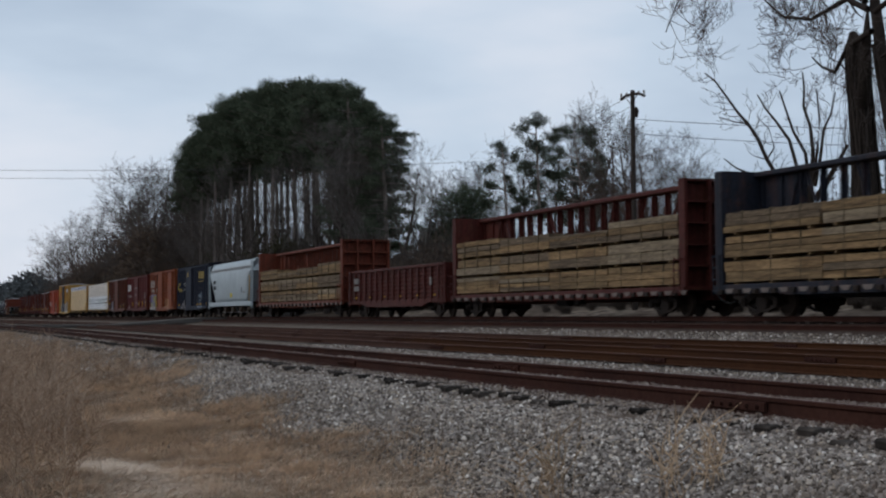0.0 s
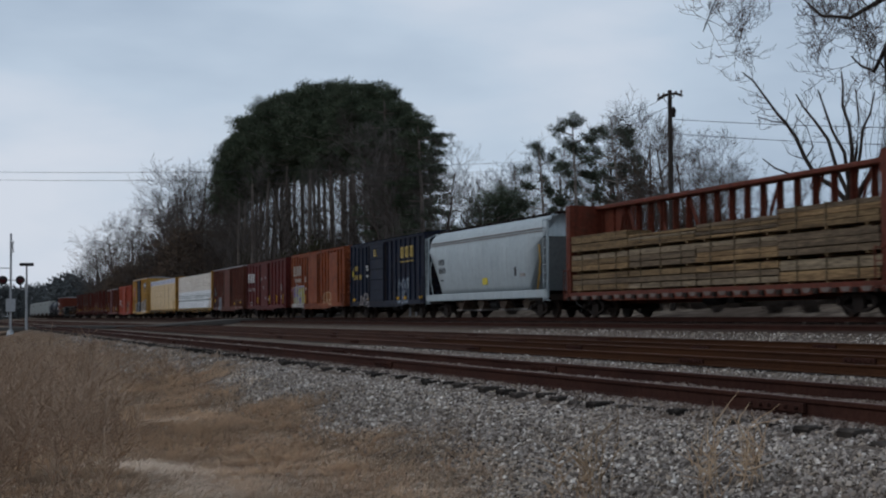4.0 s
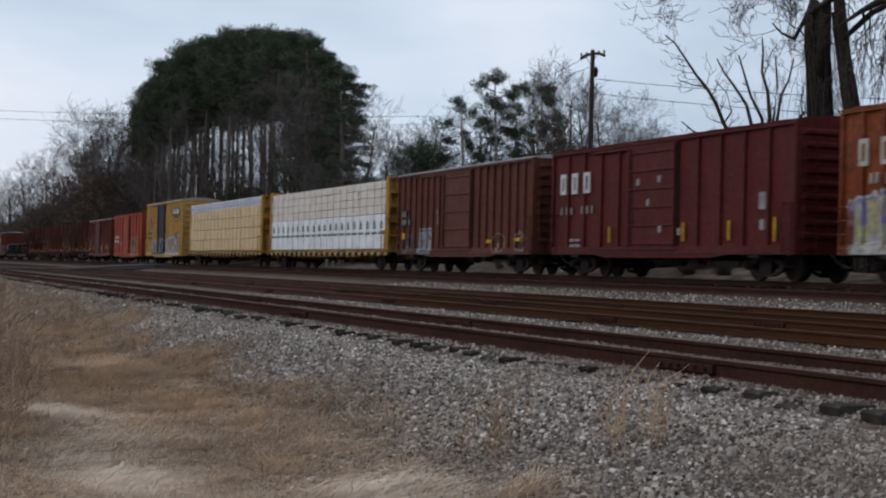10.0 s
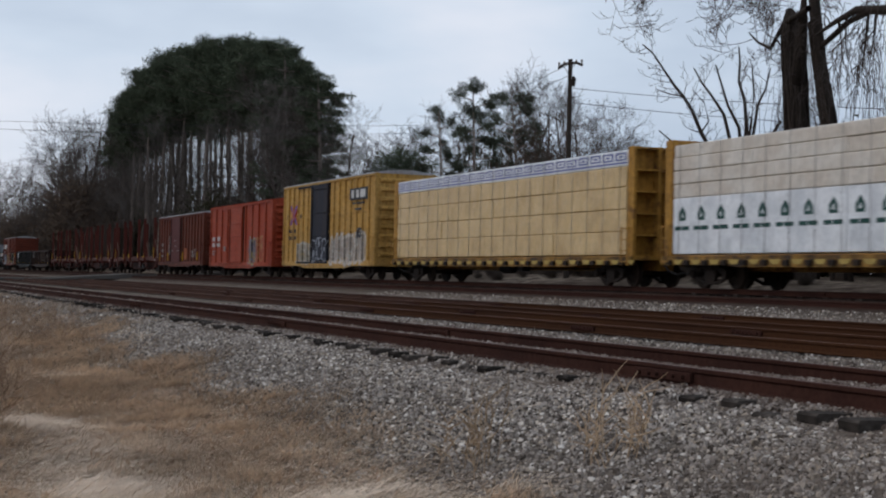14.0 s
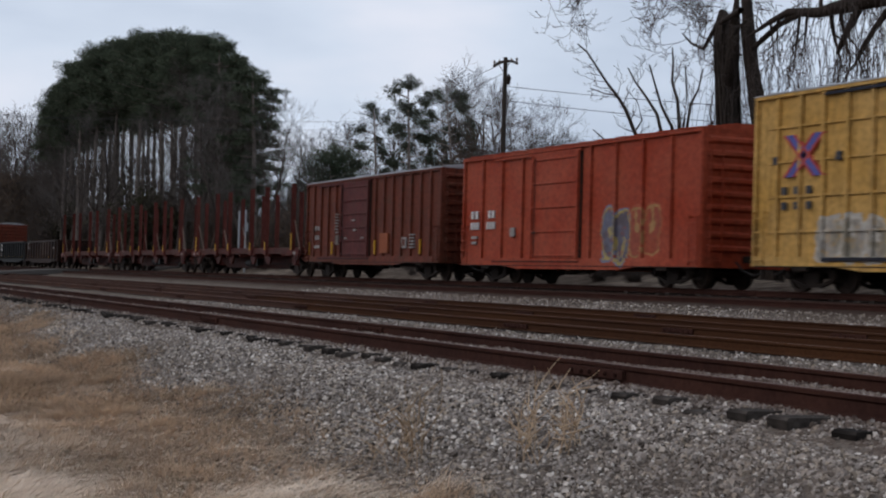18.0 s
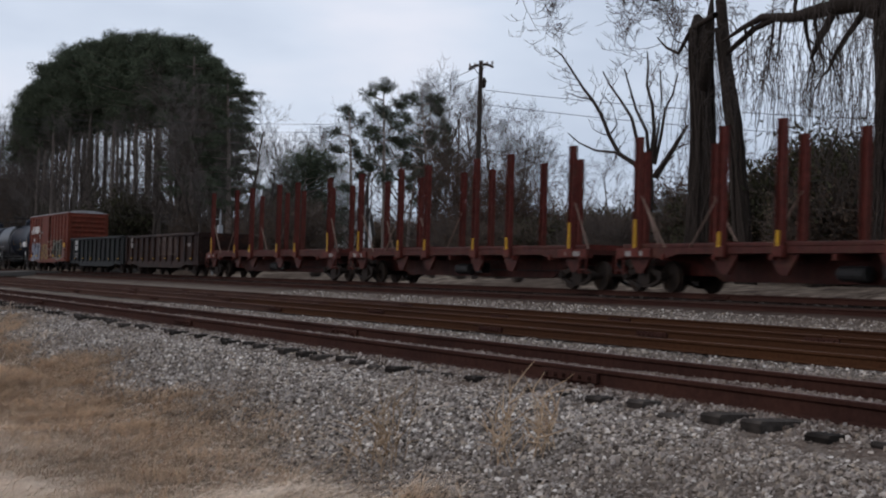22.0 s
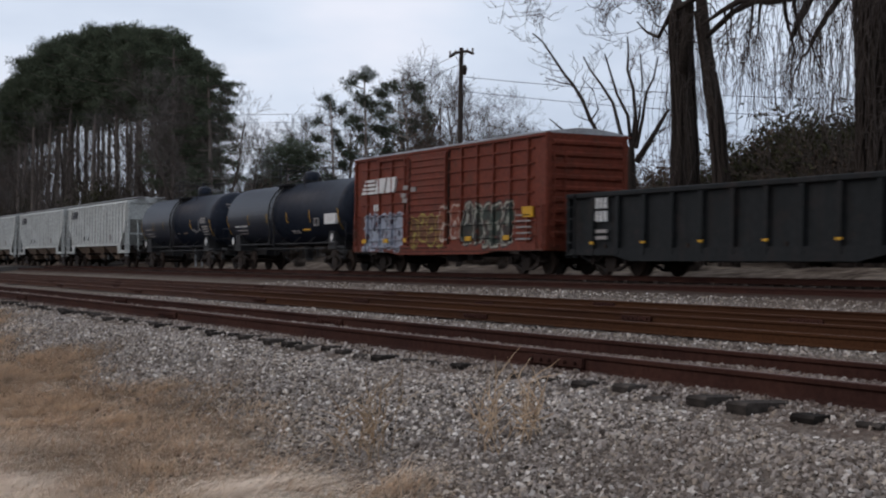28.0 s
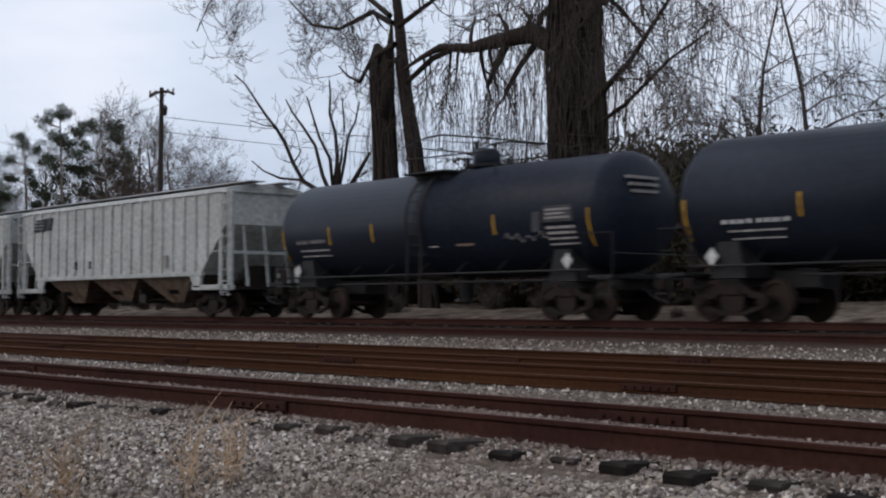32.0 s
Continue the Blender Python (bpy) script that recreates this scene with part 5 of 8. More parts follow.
bars(box_maroon, 6.0, 1.5, [0.4], 0.3, M_GREYW, y=-1.58)

M_BROWN = car_paint("dull_brown_paint", (0.115, 0.034, 0.021), rusty=0.35, sprays=((-4.9, -3.1, 0.75, 1.9, (0.36, 0.38, 0.41), (0.30, 0.32, 0.36), (0.10, 0.09, 0.09)), (-6.9, -5.4, 0.9, 1.7, (0.06, 0.055, 0.07), (0.09, 0.035, 0.025), (0.16, 0.14, 0.14)), (3.8, 5.0, 0.9, 1.7, (0.10, 0.04, 0.028), (0.10, 0.04, 0.028), (0.3, 0.24, 0.2)), (6.0, 7.0, 0.8, 1.6, (0.13, 0.09, 0.08), (0.1, 0.04, 0.03), (0.32, 0.28, 0.26))))
box_brown = boxcar("boxcar", "dull brown ribbed boxcar with a pale sprayed tag", 8.9, 15.4, 4.6, 0.78, M_BROWN, (-1.7, 1.5), roof_mat=M_GALV, ribs=20, door_bars=4)
for a, z, w in ((-7.08, 2.54, 0.62), (-7.08, 2.14, 0.62), (-6.2, 2.14, 0.3)):
    part("number_panel", Mesh().box(a, a + w, -1.585, -1.5, z, z + 0.33), M_DARKL, box_brown, "black number panel")
bars(box_brown, -7.0, 2.6, [0.2, 0.2], 0.22, M_GREYW, y=-1.59)
bars(box_brown, -7.0, 2.2, [0.2, 0.2, -0.2, 0.16], 0.22, M_GREYW, y=-1.59)
for x, z, w in ((3.2, 1.25, 0.55), (6.1, 1.3, 0.5)):
    bars(box_brown, x, z, [w], 0.14, M_YELL, y=-1.58)
bars(box_brown, -2.5, 2.6, [0.18], 0.25, M_GREYW, y=-1.58)
bars(box_brown, -2.4, 2.15, [0.14], 0.4, M_GREYW, y=-1.58)
bars(box_brown, -7.0, 1.5, [0.35], 0.3, M_YELL, y=-1.58)

beam_3 = centre_beam("centre_beam_flat_car", "yellow centre-beam flat car with white wrapped lumber", -15.2, M_BEAMY, sill_mat=M_SILLY, patch_mat=M_YLET)
wrapped_load(-15.2, 22.5, LUMBER, 5, [1.05, 2.82, 3.26, 3.68, 4.1, 4.5], [M_WRAPW, M_WRAPB, M_WRAPB, M_WRAPB, M_WRAPB], "white and beige wrapped lumber bundle under tie-down cables", tree_marks)
tie_downs(beam_3, 22.5, 4.55, M_CABLE)
beam_4 = centre_beam("centre_beam_flat_car", "yellow centre-beam flat car with tan wrapped lumber", -39.7, M_BEAMY, sill_mat=M_SILLY, patch_mat=M_YLET)
wrapped_load(-39.7, 22.5, LUMBER, 4, [1.05, 1.85, 2.6, 3.35, 4.05, 4.6], [M_WRAPT, M_WRAPT, M_WRAPT, M_WRAPT, M_WRAPW], "tan wrapped lumber bundle under tie-down cables", strip_marks)
tie_downs(beam_4, 22.5, 4.62, M_CABLE)

M_YEL = car_paint("boxcar_yellow_paint", (0.56, 0.31, 0.075), rust=(0.3, 0.2, 0.1), rusty=0.14, faded=(0.62, 0.37, 0.12),
                  sprays=((0.7, 6.3, 0.75, 2.35, (0.40, 0.37, 0.35), (0.33, 0.30, 0.28), (0.62, 0.60, 0.57)), (-5.3, -2.6, 0.75, 1.9, (0.36, 0.35, 0.33), (0.25, 0.24, 0.2), (0.5, 0.48, 0.44))))
M_DOORB = car_paint("black_door_paint", (0.018, 0.02, 0.03), rusty=0.1, sprays=((-2.3, 0.5, 0.9, 2.2, (0.03, 0.035, 0.05), (0.02, 0.02, 0.03), (0.4, 0.42, 0.47)),))
box_yellow = boxcar("boxcar", "tall yellow boxcar with a black door and silver sprayed tags", -57.9, 15.7, 5.26, 0.66, M_YEL, (-2.35, 0.55), M_DOORB, M_GALV, ribs=17, belly=True, level_ribs=4, door_bars=3)
part("logo_plate", Mesh().box(4.05, 6.75, -1.6, -1.5, 4.02, 4.62), M_DARKL, box_yellow, "black logo plate with white bars")
bars(box_yellow, 4.25, 4.12, [0.62, 0.62, 0.72], 0.4, M_WHITE, y=-1.604, gap=0.12)
bars(box_yellow, 4.5, 3.8, [0.5, 0.5, 0.5], 0.1, M_DARKL, y=-1.58)
bars(box_yellow, 4.9, 3.5, [0.9], 0.1, M_DARKL, y=-1.58)
M_CROSSB = surface("blue_emblem", (0.08, 0.09, 0.3), (0.1, 0.1, 0.25), 0.6)
M_CROSSR = surface("red_emblem", (0.45, 0.07, 0.05), (0.3, 0.06, 0.05), 0.6)
for a, c in ((-6.35, -5.2), (-5.2, -6.35)):
    w = 0.13 if a < c else -0.13
    part("emblem_bar", Mesh().plate([(a - w, 3.0), (a + w, 3.0), (c + w, 4.1), (c - w, 4.1)] if w > 0 else [(a + w, 3.0), (a - w, 3.0), (c - w, 4.1), (c + w, 4.1)], -1.588, -1.5), M_CROSSB, box_yellow, "blue diagonal emblem bar")
    for o in (-0.2, 0.2):
        part("emblem_bar", Mesh().plate([(a + o - 0.05, 3.0), (a + o + 0.05, 3.0), (c + o + 0.05, 4.1), (c + o - 0.05, 4.1)], -1.593, -1.5), M_CROSSR, box_yellow, "thin red diagonal emblem bar")
bars(box_yellow, -7.1, 3.35, [0.35], 0.22, M_DARKL, y=-1.58)
bars(box_yellow, -4.6, 3.35, [0.35], 0.22, M_DARKL, y=-1.58)
bars(box_yellow, -6.7, 2.55, [0.3, 0.3, 0.3], 0.2, M_DARKL, y=-1.58, gap=0.2)
bars(box_yellow, -6.7, 2.15, [0.3, 0.3, 0.3], 0.2, M_DARKL, y=-1.58, gap=0.2)
bars(box_yellow, 5.2, 2.1, [0.75], 0.5, M_DARKL, y=-1.58)

M_RED = car_paint("orange_red_paint", (0.33, 0.045, 0.018), rust=(0.2, 0.06, 0.035), rusty=0.15, faded=(0.38, 0.085, 0.045), grime=0.25,
                  sprays=((2.3, 3.9, 0.75, 2.5, (0.13, 0.17, 0.24), (0.09, 0.1, 0.12), (0.4, 0.33, 0.12)), (3.9, 5.6, 0.9, 2.5, (0.32, 0.075, 0.04), (0.3, 0.08, 0.05), (0.4, 0.24, 0.1))))
box_red = boxcar("boxcar", "bright orange-red boxcar with white lettering", -75.9, 15.6, 4.66, 0.62, M_RED, (-2.3, 0.9), ribs=10, door_bars=4)
bars(box_red, -7.1, 2.35, [0.3, 0.3], 0.28, M_WHITE, y=-1.58, gap=0.06)
bars(box_red, -5.7, 2.35, [0.25, 0.25], 0.28, M_WHITE, y=-1.58, gap=0.06)
bars(box_red, -7.1, 1.95, [0.2, 0.2, 0.2], 0.26, M_WHITE, y=-1.58, gap=0.05)
bars(box_red, -5.8, 1.95, [0.2, 0.2, 0.2], 0.26, M_WHITE, y=-1.58, gap=0.05)
bars(box_red, -7.0, 1.6, [0.5], 0.1, M_GREYW, y=-1.58)
bars(box_red, -7.0, 1.4, [0.4], 0.1, M_GREYW, y=-1.58)
bars(box_red, -4.0, 1.65, [0.55], 0.32, M_GREYW, y=-1.58)

M_PATCH = surface("orange_patch_paint", (0.26, 0.075, 0.03), (0.18, 0.05, 0.025), 0.7)
M_RUSTDOOR = car_paint("maroon_door_paint", (0.095, 0.02, 0.018), rusty=0.25)
box_rust = boxcar("boxcar", "rust-brown ribbed boxcar with small pale markings", -93.4, 15.5, 4.5, 0.7, M_OXIDE2, (-3.0, 0.3), M_RUSTDOOR, M_GALV, ribs=16, door_bars=5)
bars(box_rust, -6.5, 2.2, [0.3, 0.3], 0.22, M_GREYW, y=-1.58)
bars(box_rust, -6.5, 1.75, [0.25, 0.25], 0.22, M_GREYW, y=-1.58)
bars(box_rust, -6.5, 1.35, [0.3, 0.3], 0.14, M_GREYW, y=-1.58)
for i in range(7):
    bars(box_rust, -3.72, 2.05 + 0.14 * i, [0.32 - 0.06 * (i % 2)], 0.05, M_GREYW, y=-1.595)
bars(box_rust, -3.7, 1.5, [0.36], 0.45, M_PLATE, y=-1.595, name="data_plate")
for x, z in ((-2.4, 1.75), (-0.4, 1.75), (-1.5, 2.55), (-1.3, 2.1)):
    bars(box_rust, x, z, [0.28], 0.07, M_GREYW, y=-1.665)
bars(box_rust, 1.6, 1.1, [0.9], 0.85, M_PATCH, y=-1.58, name="patch_panel")
bars(box_rust, 4.0, 1.3, [0.42], 0.45, M_GREYW, y=-1.58, name="stencil_square")
bars(box_rust, 4.08, 1.39, [0.26], 0.27, M_OXIDE2, y=-1.59, name="stencil_middle")
for i in range(5):
    bars(box_rust, 4.75, 1.3 + 0.13 * i, [0.5], 0.05, M_GREYW, y=-1.58)
for x in (-7.3, -4.2, 1.0, 5.8):
    bars(box_rust, x, 1.05, [0.08], 0.6, M_YELL, y=-1.595)

M_LOGDECK = car_paint("log_car_frame_paint", (0.068, 0.019, 0.015), rusty=0.4)
M_STAKE = car_paint("log_car_red_paint", (0.105, 0.023, 0.017), rusty=0.3)
STAKES = (-8.76, -4.62, -2.11, 2.0, 4.56, 8.77)
for mid in (-104.55, -125.9, -147.03):
    log_flat("log_flat_car", "empty red-brown log flat car with tall upright stakes", mid - 9.9, 19.8, M_STAKE, M_LOGDECK, STAKES, ((-8.76, 1.4), (8.77, 1.0), (-4.62, -1.5)))

M_GONB = car_paint("rusty_gondola_paint", (0.02, 0.0095, 0.007), rust=(0.05, 0.02, 0.012), rusty=0.6, sprays=((-0.6, 3.4, 1.2, 2.3, (0.06, 0.036, 0.03), (0.06, 0.035, 0.028), (0.11, 0.085, 0.07)),))
gon_brown = gondola("gondola_car", "dark rusty brown gondola with white data panels", -174.9, 16.8, 2.5, 0.52, M_GONB, 12)
bars(gon_brown, -7.0, 2.1, [0.45], 0.25, M_GREYW, y=-1.55)
bars(gon_brown, -7.0, 1.7, [0.6], 0.3, M_GREYW, y=-1.55)
bars(gon_brown, 6.3, 1.7, [0.4], 0.18, M_GREYW, y=-1.55)
M_GONG = car_paint("black_green_gondola_paint", (0.012, 0.0135, 0.014), rust=(0.035, 0.024, 0.02), rusty=0.25)
gon_green = gondola("gondola_car", "black-green gondola with white data panel", -192.4, 16.8, 2.56, 0.52, M_GONG, 12)
bars(gon_green, -6.7, 2.05, [0.2, 0.2, 0.2], 0.32, M_WHITE, y=-1.55, gap=0.04)
bars(gon_green, -6.7, 1.65, [0.2, 0.2, 0.2], 0.32, M_WHITE, y=-1.55, gap=0.04)
bars(gon_green, -6.65, 1.1, [0.6], 0.1, M_GREYW, y=-1.55)
bars(gon_green, -6.65, 1.3, [0.6], 0.1, M_GREYW, y=-1.55)

M_BRICKP = car_paint("brick_red_paint", (0.155, 0.034, 0.019), rusty=0.3, faded=(0.185, 0.046, 0.027), grime=0.3,
                    sprays=((-6.95, -3.2, 0.8, 2.3, (0.32, 0.37, 0.43), (0.27, 0.31, 0.38), (0.03, 0.04, 0.06)), (1.9, 5.6, 0.9, 2.5, (0.03, 0.028, 0.028), (0.03, 0.06, 0.05), (0.36, 0.37, 0.31)), (-2.3, 0.6, 0.95, 2.2, (0.15, 0.06, 0.03), (0.12, 0.06, 0.03), (0.34, 0.29, 0.07)), (0.2, 1.6, 1.2, 2.6, (0.2, 0.06, 0.035), (0.2, 0.06, 0.035), (0.5, 0.42, 0.36))))
box_brick = boxcar("boxcar", "brick-red boxcar with white emblem bars and large sprayed lettering", -209.3, 15.7, 4.67, 0.78, M_BRICKP, (-2.6, 0.7), roof_mat=M_GALV, ribs=13, level_ribs=7, door_bars=13)
for i in range(4):
    part("emblem_bar", Mesh().box(-7.1 + 0.12 * i, -5.75, -1.585, -1.5, 3.16 + 0.16 * i, 3.26 + 0.16 * i), M_WHITE, box_brick, "white emblem bar")
for a, c in ((-5.75, -4.9), (-4.75, -3.95)):
    part("emblem_bar", Mesh().plate([(a, 3.16), (c, 3.16), (c + 0.2, 3.76), (a + 0.2, 3.76)], -1.585, -1.5), M_WHITE, box_brick, "white emblem block")
bars(box_brick, -5.9, 2.45, [0.25, 0.25], 0.26, M_WHITE, y=-1.58, gap=0.05)
for x, z in ((-2.9, 3.2), (-3.1, 2.9), (-2.95, 2.7), (-2.2, 3.1)):
    bars(box_brick, x, z, [0.4], 0.16, M_GREYW, y=-1.66)
for x in (-7.0, -4.9, -3.0, -1.2, 2.2, 5.0):
    bars(box_brick, x, 1.15, [0.42], 0.16, M_YELL, y=-1.582)
bars(box_brick, 6.3, 1.9, [0.7], 0.35, M_YELL, y=-1.582)
for i in range(6):
    bars(box_brick, 5.9, 0.95 + 0.2 * i, [0.95], 0.05, M_GREYW, y=-1.582)

M_TANK = car_paint("black_tank_paint", (0.014, 0.0185, 0.030), rust=(0.05, 0.045, 0.045), rusty=0.12, faded=(0.019, 0.025, 0.038), grime=0.25, rough=0.42)
tank_1 = tank_car("tank_car", "black tank car with white lettering and yellow reflective strips", -226.97, 16.4, M_TANK, (-4.26, -1.54, 1.2, 4.1), -0.75)
tank_bars(tank_1, -6.43, 2.12, [0.17, 0.17, 0.17, 0.17, -0.02, 0.15, 0.15, 0.15, 0.07, 0.15], 0.3, M_WHITE, gap=0.055)
tank_bars(tank_1, -6.3, 1.94, [0.12, 0.12, 0.42, 0.16, 0.48], 0.07, M_GREYW, gap=0.06)
tank_bars(tank_1, -6.25, 1.78, [0.12, 0.12, 0.36, 0.12, 0.46], 0.07, M_GREYW, gap=0.06)
tank_bars(tank_1, 2.84, 1.83, [0.86], 0.27, M_YELL)
tank_bars(tank_1, 1.3, 1.8, [0.5, 0.4], 0.05, M_GREYW)
tank_bars(tank_1, 1.3, 1.72, [0.3, 0.7], 0.035, M_GREYW)
for a, c, z0, z1 in ((4.75, 5.2, 2.0, 2.04), (4.75, 5.2, 2.3, 2.34), (4.75, 4.79, 2.04, 2.3), (5.16, 5.2, 2.04, 2.3)):
    part("stencil_frame", Mesh().box(a, c, -1.53, -1.44, z0, z1), M_GREYW, tank_1)
part("data_panel", Mesh().box(6.05, 7.35, -1.56, -1.44, 2.05, 2.5), M_WHITE, tank_1, "white data panel")
tank_2 = tank_car("tank_car", "black tank car with white markings and a scribbled tag", -243.72, 15.16, M_TANK, (-4.3, -2.1, 0.12, 3.32), -0.13)
tank_bars(tank_2, -6.1, 2.25, [0.11, 0.11, 0.11, 0.06, -0.06, 0.11, 0.11, 0.11, 0.11, 0.11], 0.24, M_GREYW, gap=0.06)
for i in range(2):
    tank_bars(tank_2, -6.0, 2.02 - 0.16 * i, [0.2, 0.3, 0.35, 0.3, 0.2], 0.05, M_GREYW, gap=0.05)
tank_bars(tank_2, 1.6, 1.95, [0.75], 0.22, M_CHUTE)
tank_bars(tank_2, -0.1, 1.95, [0.5, 0.3], 0.04, M_GREYW)
part("data_panel", Mesh().box(4.86, 5.16, -1.54, -1.46, 2.2, 2.7), M_DARKL, tank_2, "black data panel")
part("data_panel", Mesh().box(5.28, 6.3, -1.545, -1.46, 2.42, 2.82), M_DARKL, tank_2, "dark data panel with pale lines")
for i in range(3):
    part("lettering", Mesh().box(5.36, 6.22 - 0.2 * (i % 2), -1.56, -1.5, 2.5 + 0.1 * i, 2.55 + 0.1 * i), M_GREYW, tank_2)
for i in range(4):
    tank_bars(tank_2, 5.3, 1.86 + 0.13 * i, [0.36, 0.42, 0.16], 0.07, M_GREYW, gap=0.04)
# a looping scribble in pale paint
loops = [(3.75 + 0.13 * k, -1.512, 2.08 + 0.1 * math.sin(k * 1.9) + 0.05 * math.sin(k * 0.7)) for k in range(14)]
part("scribbled_tag", Mesh().tube(loops, 0.013, 4), M_GREYW, tank_2, "pale scribbled tag")
for i in range(3):
    part("lettering", Mesh().box(7.36, 7.45, -0.55 - 0.1 * i, 0.3, 3.1 + 0.17 * i, 3.17 + 0.17 * i), M_GREYW, tank_2)

M_HOPW = car_paint("dirty_white_paint", (0.56, 0.58, 0.56), rust=(0.25, 0.2, 0.15), rusty=0.16, faded=(0.42, 0.43, 0.41), grime=0.3)
for k, rear in enumerate((-264.05, -282.85, -301.95, -320.85, -339.75)):
    hp = ribbed_hopper("covered_hopper", "dirty white ribbed covered hopper with dark emblem bars", rear, 18.0, M_HOPW)
    for i in range(4):
        part("emblem_bar", Mesh().box(-7.2 + 0.08 * i, -6.3, -1.585, -1.5, 3.45 + 0.13 * i, 3.53 + 0.13 * i), M_DARKL, hp, "dark emblem bar")
    part("emblem_bar", Mesh().plate([(-6.4, 3.45), (-6.15, 3.45), (-5.95, 3.95), (-6.25, 3.95)], -1.585, -1.5), M_DARKL, hp)
    part("emblem_bar", Mesh().plate([(-6.0, 3.45), (-5.6, 3.45), (-5.4, 3.95), (-5.85, 3.95)], -1.585, -1.5), M_DARKL, hp)
    for x in (-3.2, -1.9):
        bars(hp, x, 1.8, [0.2], 0.3, M_DARKL, y=-1.575)
    bars(hp, 4.2, 1.75, [0.4], 0.4, M_GREYW, y=-1.575)

# ---- trees, brush and grass ----
M_BARK = surface("grey_brown_bark", (0.085, 0.068, 0.058), (0.045, 0.036, 0.032), 0.95, big=1.5, fine=9, stretch=(3, 3, 0.6), grain=0.45, bumpy=0.6)
M_BARKD = surface("dark_vine_bark", (0.04, 0.03, 0.024), (0.02, 0.015, 0.013), 0.95, big=2.2, fine=11, stretch=(4, 4, 0.35), grain=0.5, bumpy=0.9)
M_TWIG = surface("bare_twigs", (0.088, 0.07, 0.06), (0.052, 0.042, 0.037), 0.95, big=0.4, fine=3, bumpy=0)
# pale twig tone, raised further so the colour itself carries distance haze
M_TWIGP = surface("hazed_pale_twigs", (0.125, 0.11, 0.1), (0.075, 0.066, 0.06), 0.95, big=0.4, fine=3, bumpy=0)
M_PINEBARK = surface("pine_bark", (0.22, 0.18, 0.155), (0.11, 0.09, 0.078), 0.95, big=1.2, fine=7, stretch=(3, 3, 0.7), grain=0.4, bumpy=0.6)


def leaf_material(name, a, b, lo=0.65, hi=1.2):
    mt, nt, p = nodes_of(name)
    g = nt.nodes.new("ShaderNodeNewGeometry")
    col = ramp_node(nt, g.outputs["Random Per Island"], 0.0, 1.0, (*a, 1), (*b, 1))
    co = nt.nodes.new("ShaderNodeTexCoord").outputs["Object"]
    col = mixed(nt, 1.0, col, ramp_node(nt, noise_node(nt, co, 0.5, 3), 0.3, 0.7, (lo, lo, lo, 1), (hi, hi, hi, 1)), "MULTIPLY")
    nt.links.new(col, p.inputs["Base Color"])
    p.inputs["Roughness"].default_value = 0.85
    p.inputs["Specular IOR Level"].default_value = 0.04
    return mt


M_NEEDLE = leaf_material("pine_needles", (0.05, 0.064, 0.042), (0.096, 0.112, 0.072))
M_NEEDLE2 = leaf_material("sparse_pine_needles", (0.045, 0.055, 0.04), (0.08, 0.09, 0.06))
M_SCRUB = leaf_material("dry_scrub_leaves", (0.092, 0.064, 0.047), (0.132, 0.093, 0.067))
# distance haze is put into this colour: greyed and lightened foliage
M_FARW = leaf_material("hazed_far_foliage", (0.06, 0.066, 0.068), (0.095, 0.1, 0.1))
M_VINE = leaf_material("dry_vine_leaves", (0.06, 0.036, 0.025), (0.095, 0.056, 0.037))
M_EVERG = leaf_material("dull_evergreen_leaves", (0.042, 0.042, 0.025), (0.068, 0.062, 0.036))
M_STRAW = leaf_material("dead_grass", (0.66, 0.515, 0.39), (0.86, 0.71, 0.56), 0.85, 1.1)
M_STRAWD = leaf_material("dark_dead_grass", (0.42, 0.315, 0.235), (0.62, 0.48, 0.37), 0.85, 1.1)
M_WEEDO = leaf_material("orange_brown_weeds", (0.30, 0.20, 0.125), (0.44, 0.32, 0.21))
M_WEED = leaf_material("reddish_dry_weeds", (0.22, 0.148, 0.103), (0.39, 0.28, 0.2))


def fast_mesh(name, verts, faces, mat, smooth=False):
    """verts (n, 3) and faces (m, k) as arrays."""
    me = bpy.data.meshes.new(name)
    verts, faces = np.asarray(verts, np.float32), np.asarray(faces, np.int32)
    n, k = faces.shape
    me.vertices.add(len(verts))
    me.vertices.foreach_set("co", verts.ravel())
    me.loops.add(n * k)
    me.loops.foreach_set("vertex_index", faces.ravel())
    me.polygons.add(n)
    me.polygons.foreach_set("loop_start", np.arange(0, n * k, k, dtype=np.int32))
    me.polygons.foreach_set("loop_total", np.full(n, k, np.int32))
    me.materials.append(mat)
    me.update(calc_edges=True)
    me.shade_flat()
    return me


def tufts(rng, centres, radius, per, size, width, flat=0.75):
    """Narrow leaves round many centres; size: leaf length."""
    c = np.repeat(np.asarray(centres, float), per, axis=0)
    n = len(c)
    d = rng.normal(size=(n, 3))
    d /= np.linalg.norm(d, axis=1)[:, None]
    pos = c + d * np.array([1, 1, flat]) * (radius * rng.random(n) ** 0.5)[:, None]
    a = d + rng.normal(size=(n, 3)) * 0.6
    a /= np.linalg.norm(a, axis=1)[:, None]
    b = np.cross(a, rng.normal(size=(n, 3)))
    b /= np.linalg.norm(b, axis=1)[:, None] + 1e-9
    s = size * (0.6 + 0.8 * rng.random(n))[:, None]
    v = np.stack([pos - b * width * 0.5, pos + b * width * 0.5, pos + a * s + b * width * 0.12, pos + a * s - b * width * 0.12], 1).reshape(-1, 3)
    f = np.arange(n * 4).reshape(-1, 4)
    return v, f


